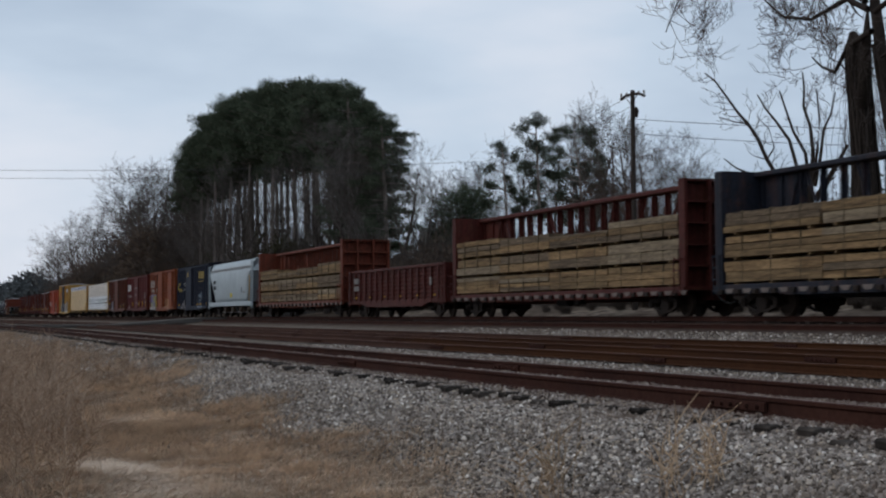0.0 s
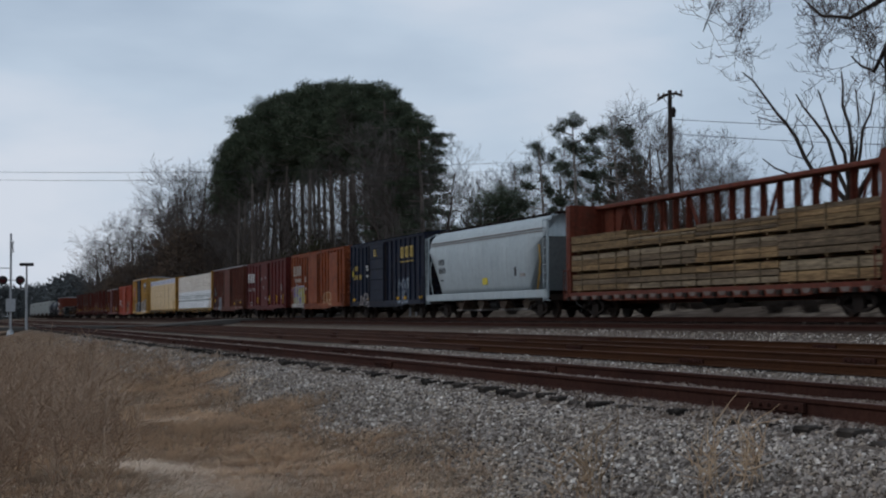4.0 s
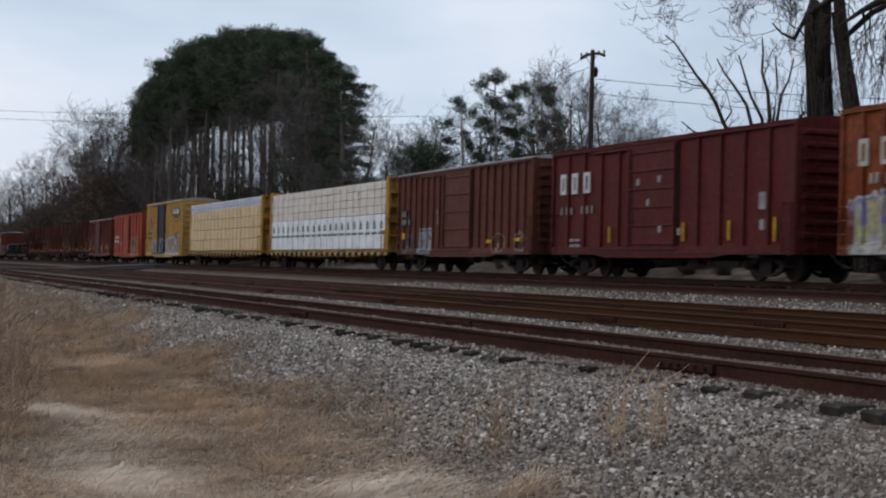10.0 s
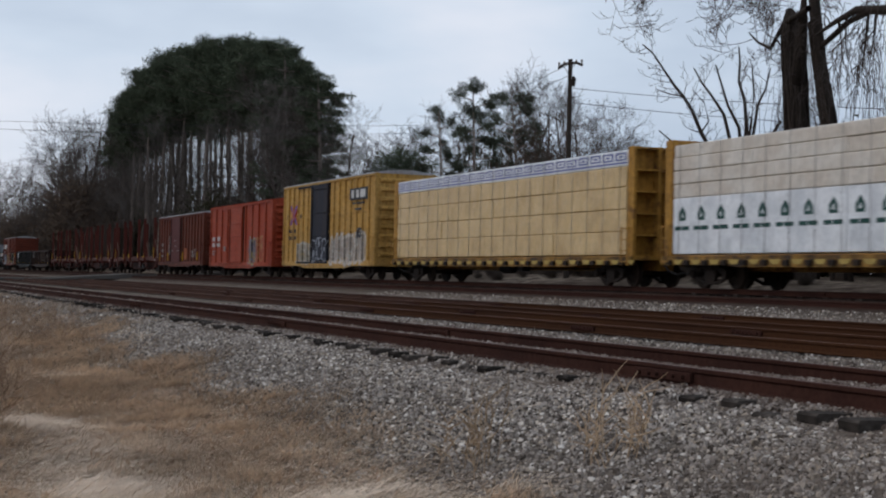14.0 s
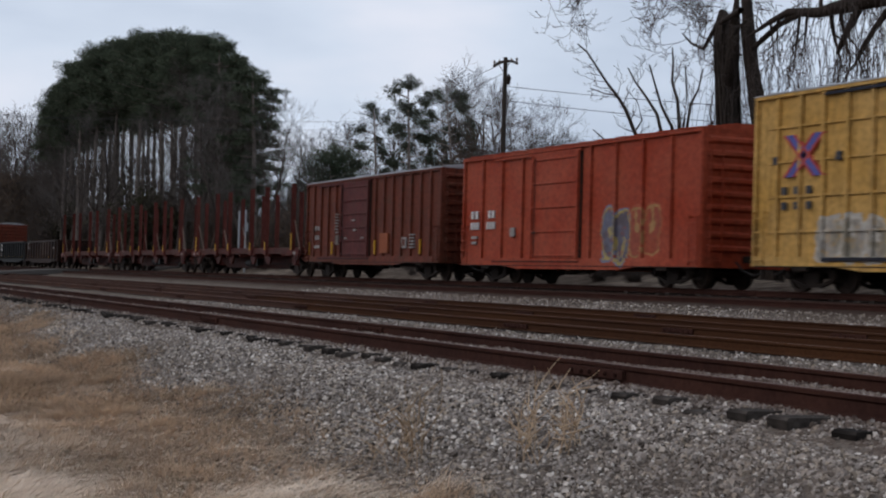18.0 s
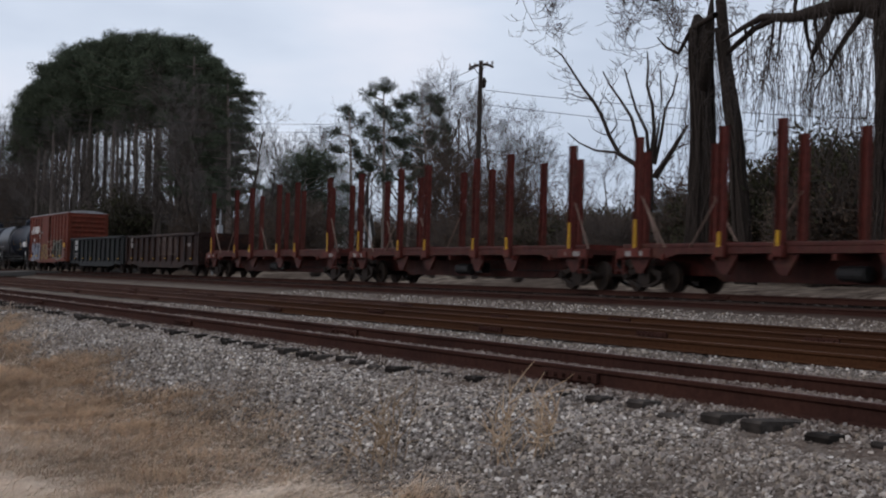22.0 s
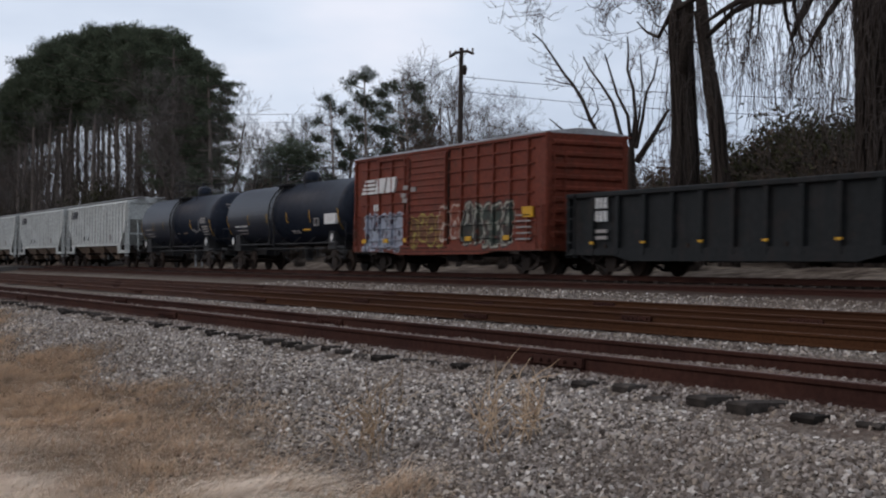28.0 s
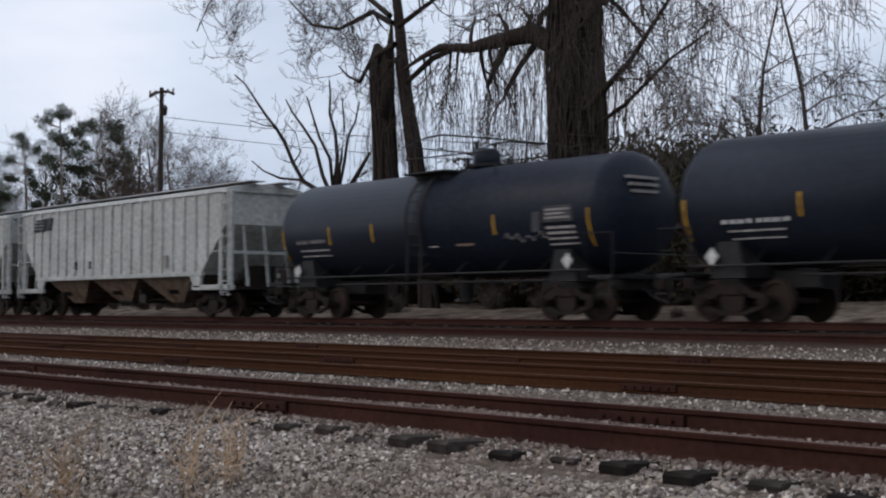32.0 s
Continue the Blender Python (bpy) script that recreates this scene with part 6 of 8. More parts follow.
def twig_mesh(name, segs, mat):
    """Three-sided sticks; segs: rows of x0 y0 z0 r0 x1 y1 z1 r1."""
    s = np.asarray(segs, float)
    a, ra, b, rb = s[:, 0:3], s[:, 3:4], s[:, 4:7], s[:, 7:8]
    d = b - a
    d /= np.linalg.norm(d, axis=1)[:, None] + 1e-9
    ref = np.where(np.abs(d[:, 2:3]) < 0.9, np.array([[0, 0, 1.0]]), np.array([[1.0, 0, 0]]))
    u = np.cross(d, ref)
    u /= np.linalg.norm(u, axis=1)[:, None] + 1e-9
    w = np.cross(d, u)
    ring = [(math.cos(2 * math.pi * k / 3), math.sin(2 * math.pi * k / 3)) for k in range(3)]
    v = np.concatenate([np.stack([p + (u * cx + w * sx) * r for cx, sx in ring], 1) for p, r in ((a, ra), (b, rb))], 1)
    n = len(s)
    base = np.arange(n)[:, None, None] * 6
    f = (base + np.array([[0, 1, 4, 3], [1, 2, 5, 4], [2, 0, 3, 5]])[None]).reshape(-1, 4)
    return fast_mesh(name, v.reshape(-1, 3), f, mat)


def branch(rng, m, segs, p, d, length, r, level, up=0.12, droop=0.0, curl=0.14, kids=(4, 4, 4, 3), thin=0.03):
    """Grows a limb and its side shoots; stout ones into m, thin ones into segs."""
    n = 4 if level < 2 else 3
    pts, rad = [p.copy()], [r]
    q, dd = p.copy(), d.copy()
    for i in range(n):
        dd = (dd + Vector(rng.normal(size=3)) * curl * 0.5 + Vector((0, 0, up - droop))).normalized()
        q = q + dd * (length / n)
        pts.append(q.copy())
        rad.append(r * (1 - 0.72 * (i + 1) / n))
    if r > thin:
        m.tube(pts, rad, 7 if r > 0.1 else 5, caps=False)
    else:
        for i in range(n):
            segs.append((*pts[i], rad[i], *pts[i + 1], rad[i + 1]))
    if level >= len(kids):
        return
    for k in range(kids[level]):
        f = 0.25 + 0.75 * (k + rng.random()) / kids[level]
        i = min(int(f * n), n - 1)
        at = pts[i].lerp(pts[i + 1], f * n - i)
        ax = (pts[i + 1] - pts[i]).normalized()
        side = ax.cross(Vector(rng.normal(size=3))).normalized()
        nd = (ax * 0.75 + side * (0.55 + 0.5 * rng.random())).normalized()
        branch(rng, m, segs, at, nd, length * (0.42 + 0.25 * rng.random()), max(0.006, rad[i] * 0.55), level + 1, up, droop, curl, kids, thin)


def bare_tree(label, height, seed, mat=None, twig=None, lean=0.06, r=None, stems=1, kids=(9, 5, 5, 4), first=0.3, droop=0.0, name="bare_tree", min_twig=0.009):
    rng = np.random.default_rng(seed)
    ob = thing(name, label, "tree", "bare winter trees")
    m, segs = Mesh(), []
    for s in range(stems):
        h = height * (1 if s == 0 else 0.7 + 0.25 * rng.random())
        rr = (r or height * 0.014) * (1 if stems == 1 else 0.7)
        d = Vector((rng.normal() * (lean if stems == 1 else 0.28), rng.normal() * (lean if stems == 1 else 0.28), 1)).normalized()
        n = 8
        pts, rad, q = [Vector((rng.normal() * 0.15 * (stems > 1), rng.normal() * 0.15 * (stems > 1), -0.3))], [rr * 1.35], Vector((0, 0, -0.3))
        q = pts[0].copy()
        for i in range(n):
            d = (d + Vector((rng.normal() * 0.07, rng.normal() * 0.07, 0.05))).normalized()
            q = q + d * (h * 0.86 / n)
            pts.append(q.copy())
            rad.append(rr * (1 - 0.82 * (i + 1) / n))
        m.tube(pts, rad, 9, caps=False)
        for k in range(kids[0]):
            f = first + (1 - first) * (k + rng.random() * 0.8) / kids[0]
            i = min(int(f * n), n - 1)
            at = pts[i].lerp(pts[i + 1], f * n - i)
            a = rng.random() * 2 * math.pi
            nd = Vector((math.cos(a), math.sin(a), 0.55 + 0.5 * f)).normalized()
            branch(rng, m, segs, at, nd, h * (0.34 - 0.16 * f) * (0.8 + 0.5 * rng.random()), rad[i] * 0.5, 0, 0.1, droop, 0.12, kids[1:], 0.03)
    part("trunk", m, mat or M_BARK, ob, smooth=True)
    segs = [(s[0], s[1], s[2], max(s[3], min_twig), s[4], s[5], s[6], max(s[7], min_twig * 0.7)) for s in segs]
    tagged(part("twig_canopy", twig_mesh("twig_canopy", segs, twig or M_TWIG), None, ob), kind="stuff")
    return ob


def pine(label, height, seed, crown_from=0.5, radius=3.4, clumps=150, mat=None, per=80, size=0.3, tiers=0, puff=0.7, dome=10, tip=0.4):
    """A straight bare trunk under a rounded crown; tiers: level boughs with gaps between them."""
    rng = np.random.default_rng(seed)
    ob = thing("pine_tree", label, "pine tree", "pines behind the track")
    m = Mesh()
    n = 8
    dx, dy = rng.normal() * 0.25, rng.normal() * 0.25
    pts = [(dx * (i / n) ** 2 * 2, dy * (i / n) ** 2 * 2, -0.4 + (height * 0.96 + 0.4) * i / n) for i in range(n + 1)]
    m.tube(pts, [0.0125 * height * (1.15 - 0.95 * i / n) for i in range(n + 1)], 9, caps=False)
    centres = []
    limbs = clumps // 6
    for k in range(limbs):
        f = (k + rng.random()) / limbs
        if tiers:
            f = (int(f * tiers) + 0.5 + rng.normal() * 0.08) / tiers
        z = height * (crown_from + (0.97 - crown_from) * f)
        reach = radius * math.sqrt(max(0.1, 1 - (1.5 * f - 0.66) ** 2 * 0.9)) * (0.6 + 0.45 * rng.random())
        a = k * 2.4 + rng.normal() * 0.4
        rise = 0.05 if tiers else 0.16 + 0.22 * f
        o = Vector((dx * 1.6 * f, dy * 1.6 * f, z - reach * rise))
        end = o + Vector((math.cos(a) * reach, math.sin(a) * reach, reach * rise))
        m.tube([tuple(o), tuple(o.lerp(end, 0.6)), tuple(end)], [0.07, 0.045, 0.015], 4, caps=False)
        for j in range(6):
            q = o.lerp(end, tip + (1.05 - tip) * rng.random()) + Vector(rng.normal(size=3)) * (0.25 if tiers or tip > 0.5 else 0.4)
            centres.append(tuple(q))
    for k in range(dome):
        a, q = rng.random() * 6.28, radius * 0.55 * rng.random() ** 0.5
        centres.append((pts[-1][0] + math.cos(a) * q, pts[-1][1] + math.sin(a) * q, height * 0.985 - q * 0.45))
    for k in range(11):
        z = height * (0.2 + (crown_from - 0.2) * rng.random())
        a = rng.random() * 6.28
        w = 0.8 + 0.9 * rng.random()
        m.tube([(0, 0, z), (math.cos(a) * w, math.sin(a) * w, z + 0.1 - 0.3 * rng.random())], [0.04, 0.01], 4, caps=False)
    part("trunk", m, M_PINEBARK, ob, smooth=True)
    v, f = tufts(rng, centres, puff, per, size, size * 0.22, 0.3 if tiers else 0.62)
    part("crown", fast_mesh("crown", v, f, mat or M_NEEDLE), None, ob)
    return ob


def bush(label, height, seed, leaf, leaves=2600, stems=34, spread=0.75, name="bush", size=0.09, width=0.04, puff=0.22):
    rng = np.random.default_rng(seed)
    ob = thing(name, label, "bush", "brush along the line")
    segs, tips, m = [], [], Mesh()
    for s in range(stems):
        a, t = rng.random() * 6.28, rng.random() ** 0.7 * spread
        d = Vector((math.cos(a) * t, math.sin(a) * t, 1)).normalized()
        b = Vector((math.cos(a) * 0.5 * rng.random(), math.sin(a) * 0.5 * rng.random(), -0.15))
        branch(rng, m, segs, b, d, height * (0.6 + 0.45 * rng.random()), 0.028, 1, 0.05, 0.0, 0.13, (3, 6, 4), 0.2)
    k = height / max(s[6] for s in segs)
    segs = [tuple(q * k for q in s) for s in segs]
    for s in segs:
        if rng.random() < 0.5:
            tips.append(s[4:7])
    segs = [(s[0], s[1], s[2], max(s[3], 0.014), s[4], s[5], s[6], max(s[7], 0.011)) for s in segs]
    tagged(part("stem_tangle", twig_mesh("stem_tangle", segs, M_TWIG), None, ob), kind="stuff")
    idx = rng.choice(len(tips), size=min(len(tips), leaves // 6), replace=False)
    v, f = tufts(rng, [tips[i] for i in idx], puff, 6, size, width, 1.0)
    tagged(part("leafage", fast_mesh("leafage", v, f, leaf), None, ob), kind="stuff")
    return ob


def placed(x, y, scale=1.0, turn=0.0, tall=1.0, sink=0.1):
    return Matrix.LocRotScale((x, y, lift(x, y) - sink), Euler((0, 0, turn)), (scale, scale, scale * tall))


def put(ob, x, y, scale=1.0, turn=0.0, tall=1.0):
    ob.matrix_basis = placed(x, y, scale, turn, tall)


def again(ob, x, y, scale=1.0, turn=0.0, tall=1.0):
    c = copy_thing(ob, Matrix())
    c.matrix_basis = placed(x, y, scale, turn, tall)
    return c


def build_woods():
    rng = np.random.default_rng(11)
    # the dark pine clump; r: how far back along the line per metre across, e: rise of its outline
    outline = [(2.84, 0.25), (2.88, 0.30), (2.92, 0.353), (2.97, 0.40), (3.05, 0.449), (3.17, 0.491), (3.33, 0.54), (3.45, 0.573), (3.66, 0.593), (3.96, 0.638), (4.3, 0.675), (4.46, 0.69), (4.89, 0.706), (5.19, 0.672), (5.45, 0.61), (5.6, 0.56), (5.84, 0.48)]

    def rise(r):
        for (a, ea), (b, eb) in zip(outline, outline[1:]):
            if r <= b:
                return ea + (eb - ea) * (r - a) / (b - a)
        return 0.48
    bases = [pine("tall dark green pine with a bare lower trunk", 22.0, 40 + k, (0.63, 0.68, 0.72)[k], 3.1 + 0.25 * k, (228, 216, 204)[k]) for k in range(3)]
    low = pine("dark green pine with level tiers of boughs", 22.0, 44, 0.3, 3.2, 192, tiers=9, puff=0.62, dome=6)
    used = set()
    for k in range(44):
        r = 3.08 + (5.54 - 3.08) * (k + 0.5) / 44 + rng.normal() * 0.03
        y = 33.5 + 10.0 * ((k * 7) % 5) / 4 + rng.random()
        f = (1.035, 0.99, 1.015, 0.97, 0.93)[(k * 3) % 5]
        f *= 1.0 if r > 3.4 else 0.95
        b = low if r < 3.42 else bases[k % 3]
        h = rise(r) * y * f + 1.5 - lift(-r * y, y)
        tall = h / 22.0
        m = Matrix.LocRotScale((-r * y, y, lift(-r * y, y) - 0.1), Euler((0, 0, rng.random() * 6)), (0.5 + tall * 0.5, 0.5 + tall * 0.5, tall))
        if b in used:
            copy_thing(b, Matrix()).matrix_basis = m
        else:
            used.add(b)
            b.matrix_basis = m
    # open-crowned pines beyond the clump
    for k, (r, e, y, rad, cl) in enumerate(((2.265, 0.342, 48, 2.0, 84), (2.405, 0.312, 51, 1.9, 60), (2.09, 0.305, 50, 2.5, 102), (2.17, 0.25, 53, 1.9, 48))):
        h = e * y + 1.5 - lift(-r * y, y)
        p = pine("open-crowned grey-green pine among bare trees", h, 60 + k, 0.46, rad, cl, M_NEEDLE2, 90, 0.24, puff=0.42, dome=5, tip=0.72)
        put(p, -r * y, y)
    # round dark evergreen low between them
    p = pine("low rounded dark evergreen tree", 12.0, 66, 0.2, 4.4, 330, M_NEEDLE, 80, 0.28, puff=0.85)
    put(p, -2.64 * 50, 50)
    # bare broadleaf trees, five kinds, repeated
    kinds = [bare_tree("bare grey winter tree with fine twigs", 14.0, 70 + k, kids=((10, 5, 5, 4), (12, 5, 4, 4), (9, 6, 5, 4))[k % 3], twig=(M_TWIG, M_TWIGP)[k % 2], first=0.18 + 0.05 * k, min_twig=0.0105) for k in range(4)]
    first = [True] * 4

    def tree(r, e, y, k=None, wide=1.0):
        x = -r * y
        k = int(rng.integers(0, 4)) if k is None else k
        h = max(4.0, e * y + 1.5 - lift(x, y))
        m = Matrix.LocRotScale((x, y, lift(x, y) - 0.15), Euler((0, 0, rng.random() * 6.28)), (h / 14 * wide, h / 14 * wide, h / 14))
        if first[k]:
            first[k] = False
            kinds[k].matrix_basis = m
        else:
            c = copy_thing(kinds[k], Matrix())
            c.matrix_basis = m

    # far end of the row
    for r, e, y in ((11.3, 0.46, 34), (10.6, 0.62, 33), (9.9, 0.6, 36), (9.2, 0.66, 34), (8.9, 0.68, 36), (8.3, 0.6, 34), (7.6, 0.56, 35), (7.3, 0.62, 38), (7.0, 0.74, 36), (6.6, 0.72, 34), (6.35, 0.78, 37), (6.1, 0.66, 35), (5.9, 0.6, 33)):
        tree(r, e * 0.92, y, None, 1.25)
        tree(r + 0.2, e * 0.76, y + 5, None, 1.3)
    # in front of and under the pines
    for k in range(30):
        r = 2.9 + 3.3 * k / 29 + rng.normal() * 0.06
        tree(r, (0.28 + 0.13 * rng.random()) * (0.7 + 0.1 * r), 31.5 + rng.random() * 9)
    for r, e, y in ((3.38, 0.46, 33), (3.5, 0.5, 33.5), (3.62, 0.47, 32.5), (3.75, 0.44, 33), (3.15, 0.4, 34), (4.6, 0.5, 32.5), (5.2, 0.52, 33)):
        tree(r, e, y, None, 1.15)
    # between the clump and the pole, and behind it
    for r, e, y in ((2.85, 0.27, 60), (2.75, 0.28, 58), (2.65, 0.27, 66), (2.56, 0.28, 62), (2.5, 0.27, 55), (2.4, 0.29, 64), (2.33, 0.29, 58), (2.2, 0.30, 60), (2.12, 0.33, 55), (2.05, 0.31, 58), (1.99, 0.30, 62), (1.93, 0.29, 52),
                    (1.88, 0.275, 50), (1.83, 0.25, 54), (1.79, 0.215, 56), (1.75, 0.20, 60), (1.7, 0.18, 62), (1.62, 0.16, 60), (1.55, 0.17, 58), (1.3, 0.2, 60), (1.2, 0.21, 58), (1.12, 0.19, 60), (0.95, 0.22, 56), (0.88, 0.2, 50), (0.82, 0.21, 52), (0.7, 0.2, 50), (0.6, 0.22, 48), (0.5, 0.2, 46), (0.4, 0.22, 46)):
        tree(r, e, y, None, 1.1)


build_woods()


def along(y, pts):
    """Points from (r, e) pairs on the plane at that distance."""
    return [Vector((-r * (y + k), y + k, 1.5 + e * (y + k))) for (r, e), k in pts]


def grow_on(rng, m, segs, pts, rad, shoots, length, kids=(4, 4, 3), droop=0.0, up=0.1, curl=0.16):
    m.tube(pts, rad, 9, caps=False)
    n = len(pts) - 1
    for k in range(shoots):
        f = 0.2 + 0.8 * (k + rng.random()) / shoots
        i = min(int(f * n), n - 1)
        at = pts[i].lerp(pts[i + 1], f * n - i)
        a = rng.random() * 6.28
        ax = (pts[i + 1] - pts[i]).normalized()
        side = ax.cross(Vector((math.cos(a), math.sin(a), 0.4))).normalized()
        branch(rng, m, segs, at, (ax * 0.5 + side).normalized(), length * (0.6 + 0.6 * rng.random()), max(0.02, rad[i] * 0.35), 0, up, droop, curl, kids, 0.03)


def hanging(rng, segs, x0, x1, y0, y1, z0, z1, count, length):
    """Vines and long drooping shoots."""
    for k in range(count):
        p = Vector((x0 + (x1 - x0) * rng.random(), y0 + (y1 - y0) * rng.random(), z0 + (z1 - z0) * rng.random()))
        n = 5
        ln = length * (0.5 + rng.random())
        d = Vector((rng.normal() * 0.35, rng.normal() * 0.3, 0.1))
        for i in range(n):
            q = p + d * (ln / n)
            segs.append((*p, 0.0105, *q, 0.009))
            p = q
            d = (d * 0.55 + Vector((rng.normal() * 0.12, rng.normal() * 0.12, -0.75))).normalized()


def vine_coat(rng, m, pts, rad, strands):
    """Stems that climb round a trunk."""
    n = len(pts) - 1
    for s in range(strands):
        a = rng.random() * 6.28
        top = 0.5 + 0.5 * rng.random()
        line = []
        for i in range(13):
            f = top * i / 12
            j = min(int(f * n), n - 1)
            c = pts[j].lerp(pts[j + 1], f * n - j)
            r = (rad[j] + (rad[j + 1] - rad[j]) * (f * n - j)) * (1.02 + 0.12 * rng.random())
            a += rng.normal() * 0.16
            line.append(c + Vector((math.cos(a) * r, math.sin(a) * r, 0)))
        m.tube(line, 0.035 + 0.05 * rng.random(), 5, caps=False)


def build_big_trees():
    rng = np.random.default_rng(5)
    y = 36.0
    # broken vine-clad trunk
    ob = thing("broken_trunk", "dead broken trunk wrapped in brown vines", "tree")
    pts = along(y, [((1.366, -0.01), 0), ((1.369, 0.06), 0), ((1.37, 0.12), 0), ((1.372, 0.18), 0), ((1.376, 0.235), 0.05), ((1.381, 0.275), 0.1), ((1.385, 0.30), 0.15), ((1.39, 0.314), 0.2)])
    m, segs = Mesh(), []
    rad = [0.78, 0.6, 0.5, 0.43, 0.43, 0.45, 0.4, 0.16]
    # splintered second prong
    m.tube(along(y, [((1.376, 0.22), -0.1), ((1.368, 0.265), -0.2), ((1.365, 0.30), -0.2), ((1.362, 0.335), -0.2)]), [0.3, 0.26, 0.2, 0.05], 9)
    m.tube(pts, rad, 12)
    part("trunk", m, M_BARKD, ob, smooth=True)
    vm = Mesh()
    vine_coat(rng, vm, pts, rad, 34)
    tagged(part("vine_coat", vm, M_BARKD, ob, smooth=True), kind="stuff")
    hanging(rng, segs, pts[2].x - 1.2, pts[2].x + 1.2, y - 1.0, y + 0.6, 6, 12.5, 90, 2.2)
    for k in range(130):
        f = rng.random()
        at = pts[0].lerp(pts[-1], f)
        a = rng.random() * 6.28
        branch(rng, m, segs, at, Vector((math.cos(a), math.sin(a), 0.5)).normalized(), 1.1, 0.012, 2, 0.02, 0.05, 0.3, (3, 3, 3), 0.2)
    tagged(part("vine_curtain", twig_mesh("vine_curtain", segs, M_TWIG), None, ob), kind="stuff")
    # leaning living tree beside it
    ob = thing("leaning_tree", "dark leaning tree with arching bare branches", "tree")
    m, segs = Mesh(), []
    pts = along(y, [((1.283, -0.01), 0), ((1.292, 0.054), 0), ((1.302, 0.116), 0), ((1.313, 0.179), 0), ((1.331, 0.244), 0), ((1.341, 0.296), 0), ((1.349, 0.345), 0.2), ((1.366, 0.42), 0.5), ((1.36, 0.52), 1)])
    rad = [0.42, 0.33, 0.3, 0.28, 0.25, 0.24, 0.21, 0.17, 0.1]
    grow_on(rng, m, segs, pts[6:], rad[6:], 9, 4.6, (5, 4, 4), curl=0.09)
    m.tube(pts[:7], rad[:7], 12, caps=False)
    vine_coat(rng, m, pts[:6], rad[:6], 14)
    for line, r in (([(1.36, 0.335), (1.40, 0.355), (1.47, 0.345), (1.53, 0.36), (1.585, 0.40)], 0.14), ([(1.355, 0.31), (1.40, 0.30), (1.425, 0.275), (1.45, 0.285), (1.47, 0.30)], 0.13), ([(1.365, 0.345), (1.45, 0.40), (1.55, 0.43), (1.66, 0.45), (1.763, 0.446), (1.87, 0.475), (1.975, 0.52)], 0.12), ([(1.45, 0.40), (1.5, 0.405), (1.56, 0.39)], 0.05), ([(1.74, 0.448), (1.79, 0.43), (1.824, 0.395)], 0.04), ([(1.35, 0.33), (1.30, 0.345), (1.25, 0.36), (1.2, 0.4)], 0.12)):
        grow_on(rng, m, segs, along(y, [((a, b), rng.normal() * 0.4) for a, b in line]), [r * max(0.16, 1 - 0.2 * i) for i in range(len(line))], 9 if len(line) < 6 else 5, 2.2 if len(line) < 6 else 1.2, (5, 4, 3) if len(line) < 6 else (3, 4, 3), up=0.16 if len(line) < 6 else 0.34, curl=0.08)
    part("trunk", m, M_BARKD, ob, smooth=True)
    segs = [(*s[:3], max(s[3], 0.011), *s[4:7], max(s[7], 0.009)) for s in segs]
    tagged(part("twig_canopy", twig_mesh("twig_canopy", segs, M_TWIG), None, ob), kind="stuff")
    # large old tree with one long level limb and curtains of vines
    ob = thing("vine_hung_tree", "huge dark old tree hung with bare vines and drooping twigs", "tree")
    m, segs = Mesh(), []
    pts = along(y, [((1.045, -0.01), 0), ((1.046, 0.08), 0), ((1.05, 0.17), 0), ((1.055, 0.27), 0), ((1.052, 0.36), 0), ((1.04, 0.5), 0.5)])
    rad = [1.25, 1.02, 0.94, 0.9, 0.82, 0.5]
    m.tube(pts, rad, 14, caps=False)
    vine_coat(rng, m, pts, rad, 40)
    limb = along(y, [((1.06, 0.255), 0), ((1.085, 0.272), -0.4), ((1.12, 0.288), -0.7), ((1.17, 0.288), -0.8), ((1.22, 0.287), -0.8), ((1.27, 0.295), -0.9), ((1.305, 0.288), -0.9), ((1.34, 0.278), -0.9)])
    grow_on(rng, m, segs, limb, [0.48, 0.42, 0.36, 0.28, 0.2, 0.15, 0.1, 0.05], 16, 2.4, (4, 4, 3), 0.25)
    m.tube(along(y, [((1.25, 0.29), -0.9), ((1.285, 0.284), -0.7), ((1.312, 0.272), -0.4), ((1.335, 0.262), 0)]), [0.13, 0.12, 0.11, 0.1], 8)
    m.tube(along(y, [((1.155, 0.285), -0.8), ((1.175, 0.262), -1.0), ((1.19, 0.24), -1.0)]), [0.16, 0.13, 0.07], 8)
    for line, r in (([(1.05, 0.3), (1.0, 0.31), (0.94, 0.34), (0.88, 0.40)], 0.28), ([(1.045, 0.33), (0.98, 0.36), (0.92, 0.42), (0.85, 0.46)], 0.26), ([(1.055, 0.34), (1.10, 0.37), (1.17, 0.39), (1.25, 0.42)], 0.25), ([(1.04, 0.2), (0.98, 0.24), (0.93, 0.29), (0.90, 0.33)], 0.12), ([(1.05, 0.4), (1.08, 0.46), (1.15, 0.52)], 0.2), ([(1.035, 0.18), (0.985, 0.2), (0.93, 0.235), (0.88, 0.255)], 0.09)):
        grow_on(rng, m, segs, along(y, [((a, b), rng.normal() * 0.8) for a, b in line]), [r * (1 - 0.22 * i) for i in range(len(line))], 11, 3.4, (5, 4, 4), 0.22)
    hanging(rng, segs, -42.5, -31.5, y - 2.6, y + 2.2, 9.0, 17.5, 620, 3.4)
    hanging(rng, segs, -46.0, -39.5, y - 2.0, y + 0.6, 8.5, 12.0, 190, 2.2)
    hanging(rng, segs, -39.6, -36.2, y - 1.5, y - 0.6, 4.0, 13.0, 160, 1.6)
    hanging(rng, segs, -40.0, -35.0, y - 1.6, y + 1.0, 5.0, 14.0, 260, 2.6)
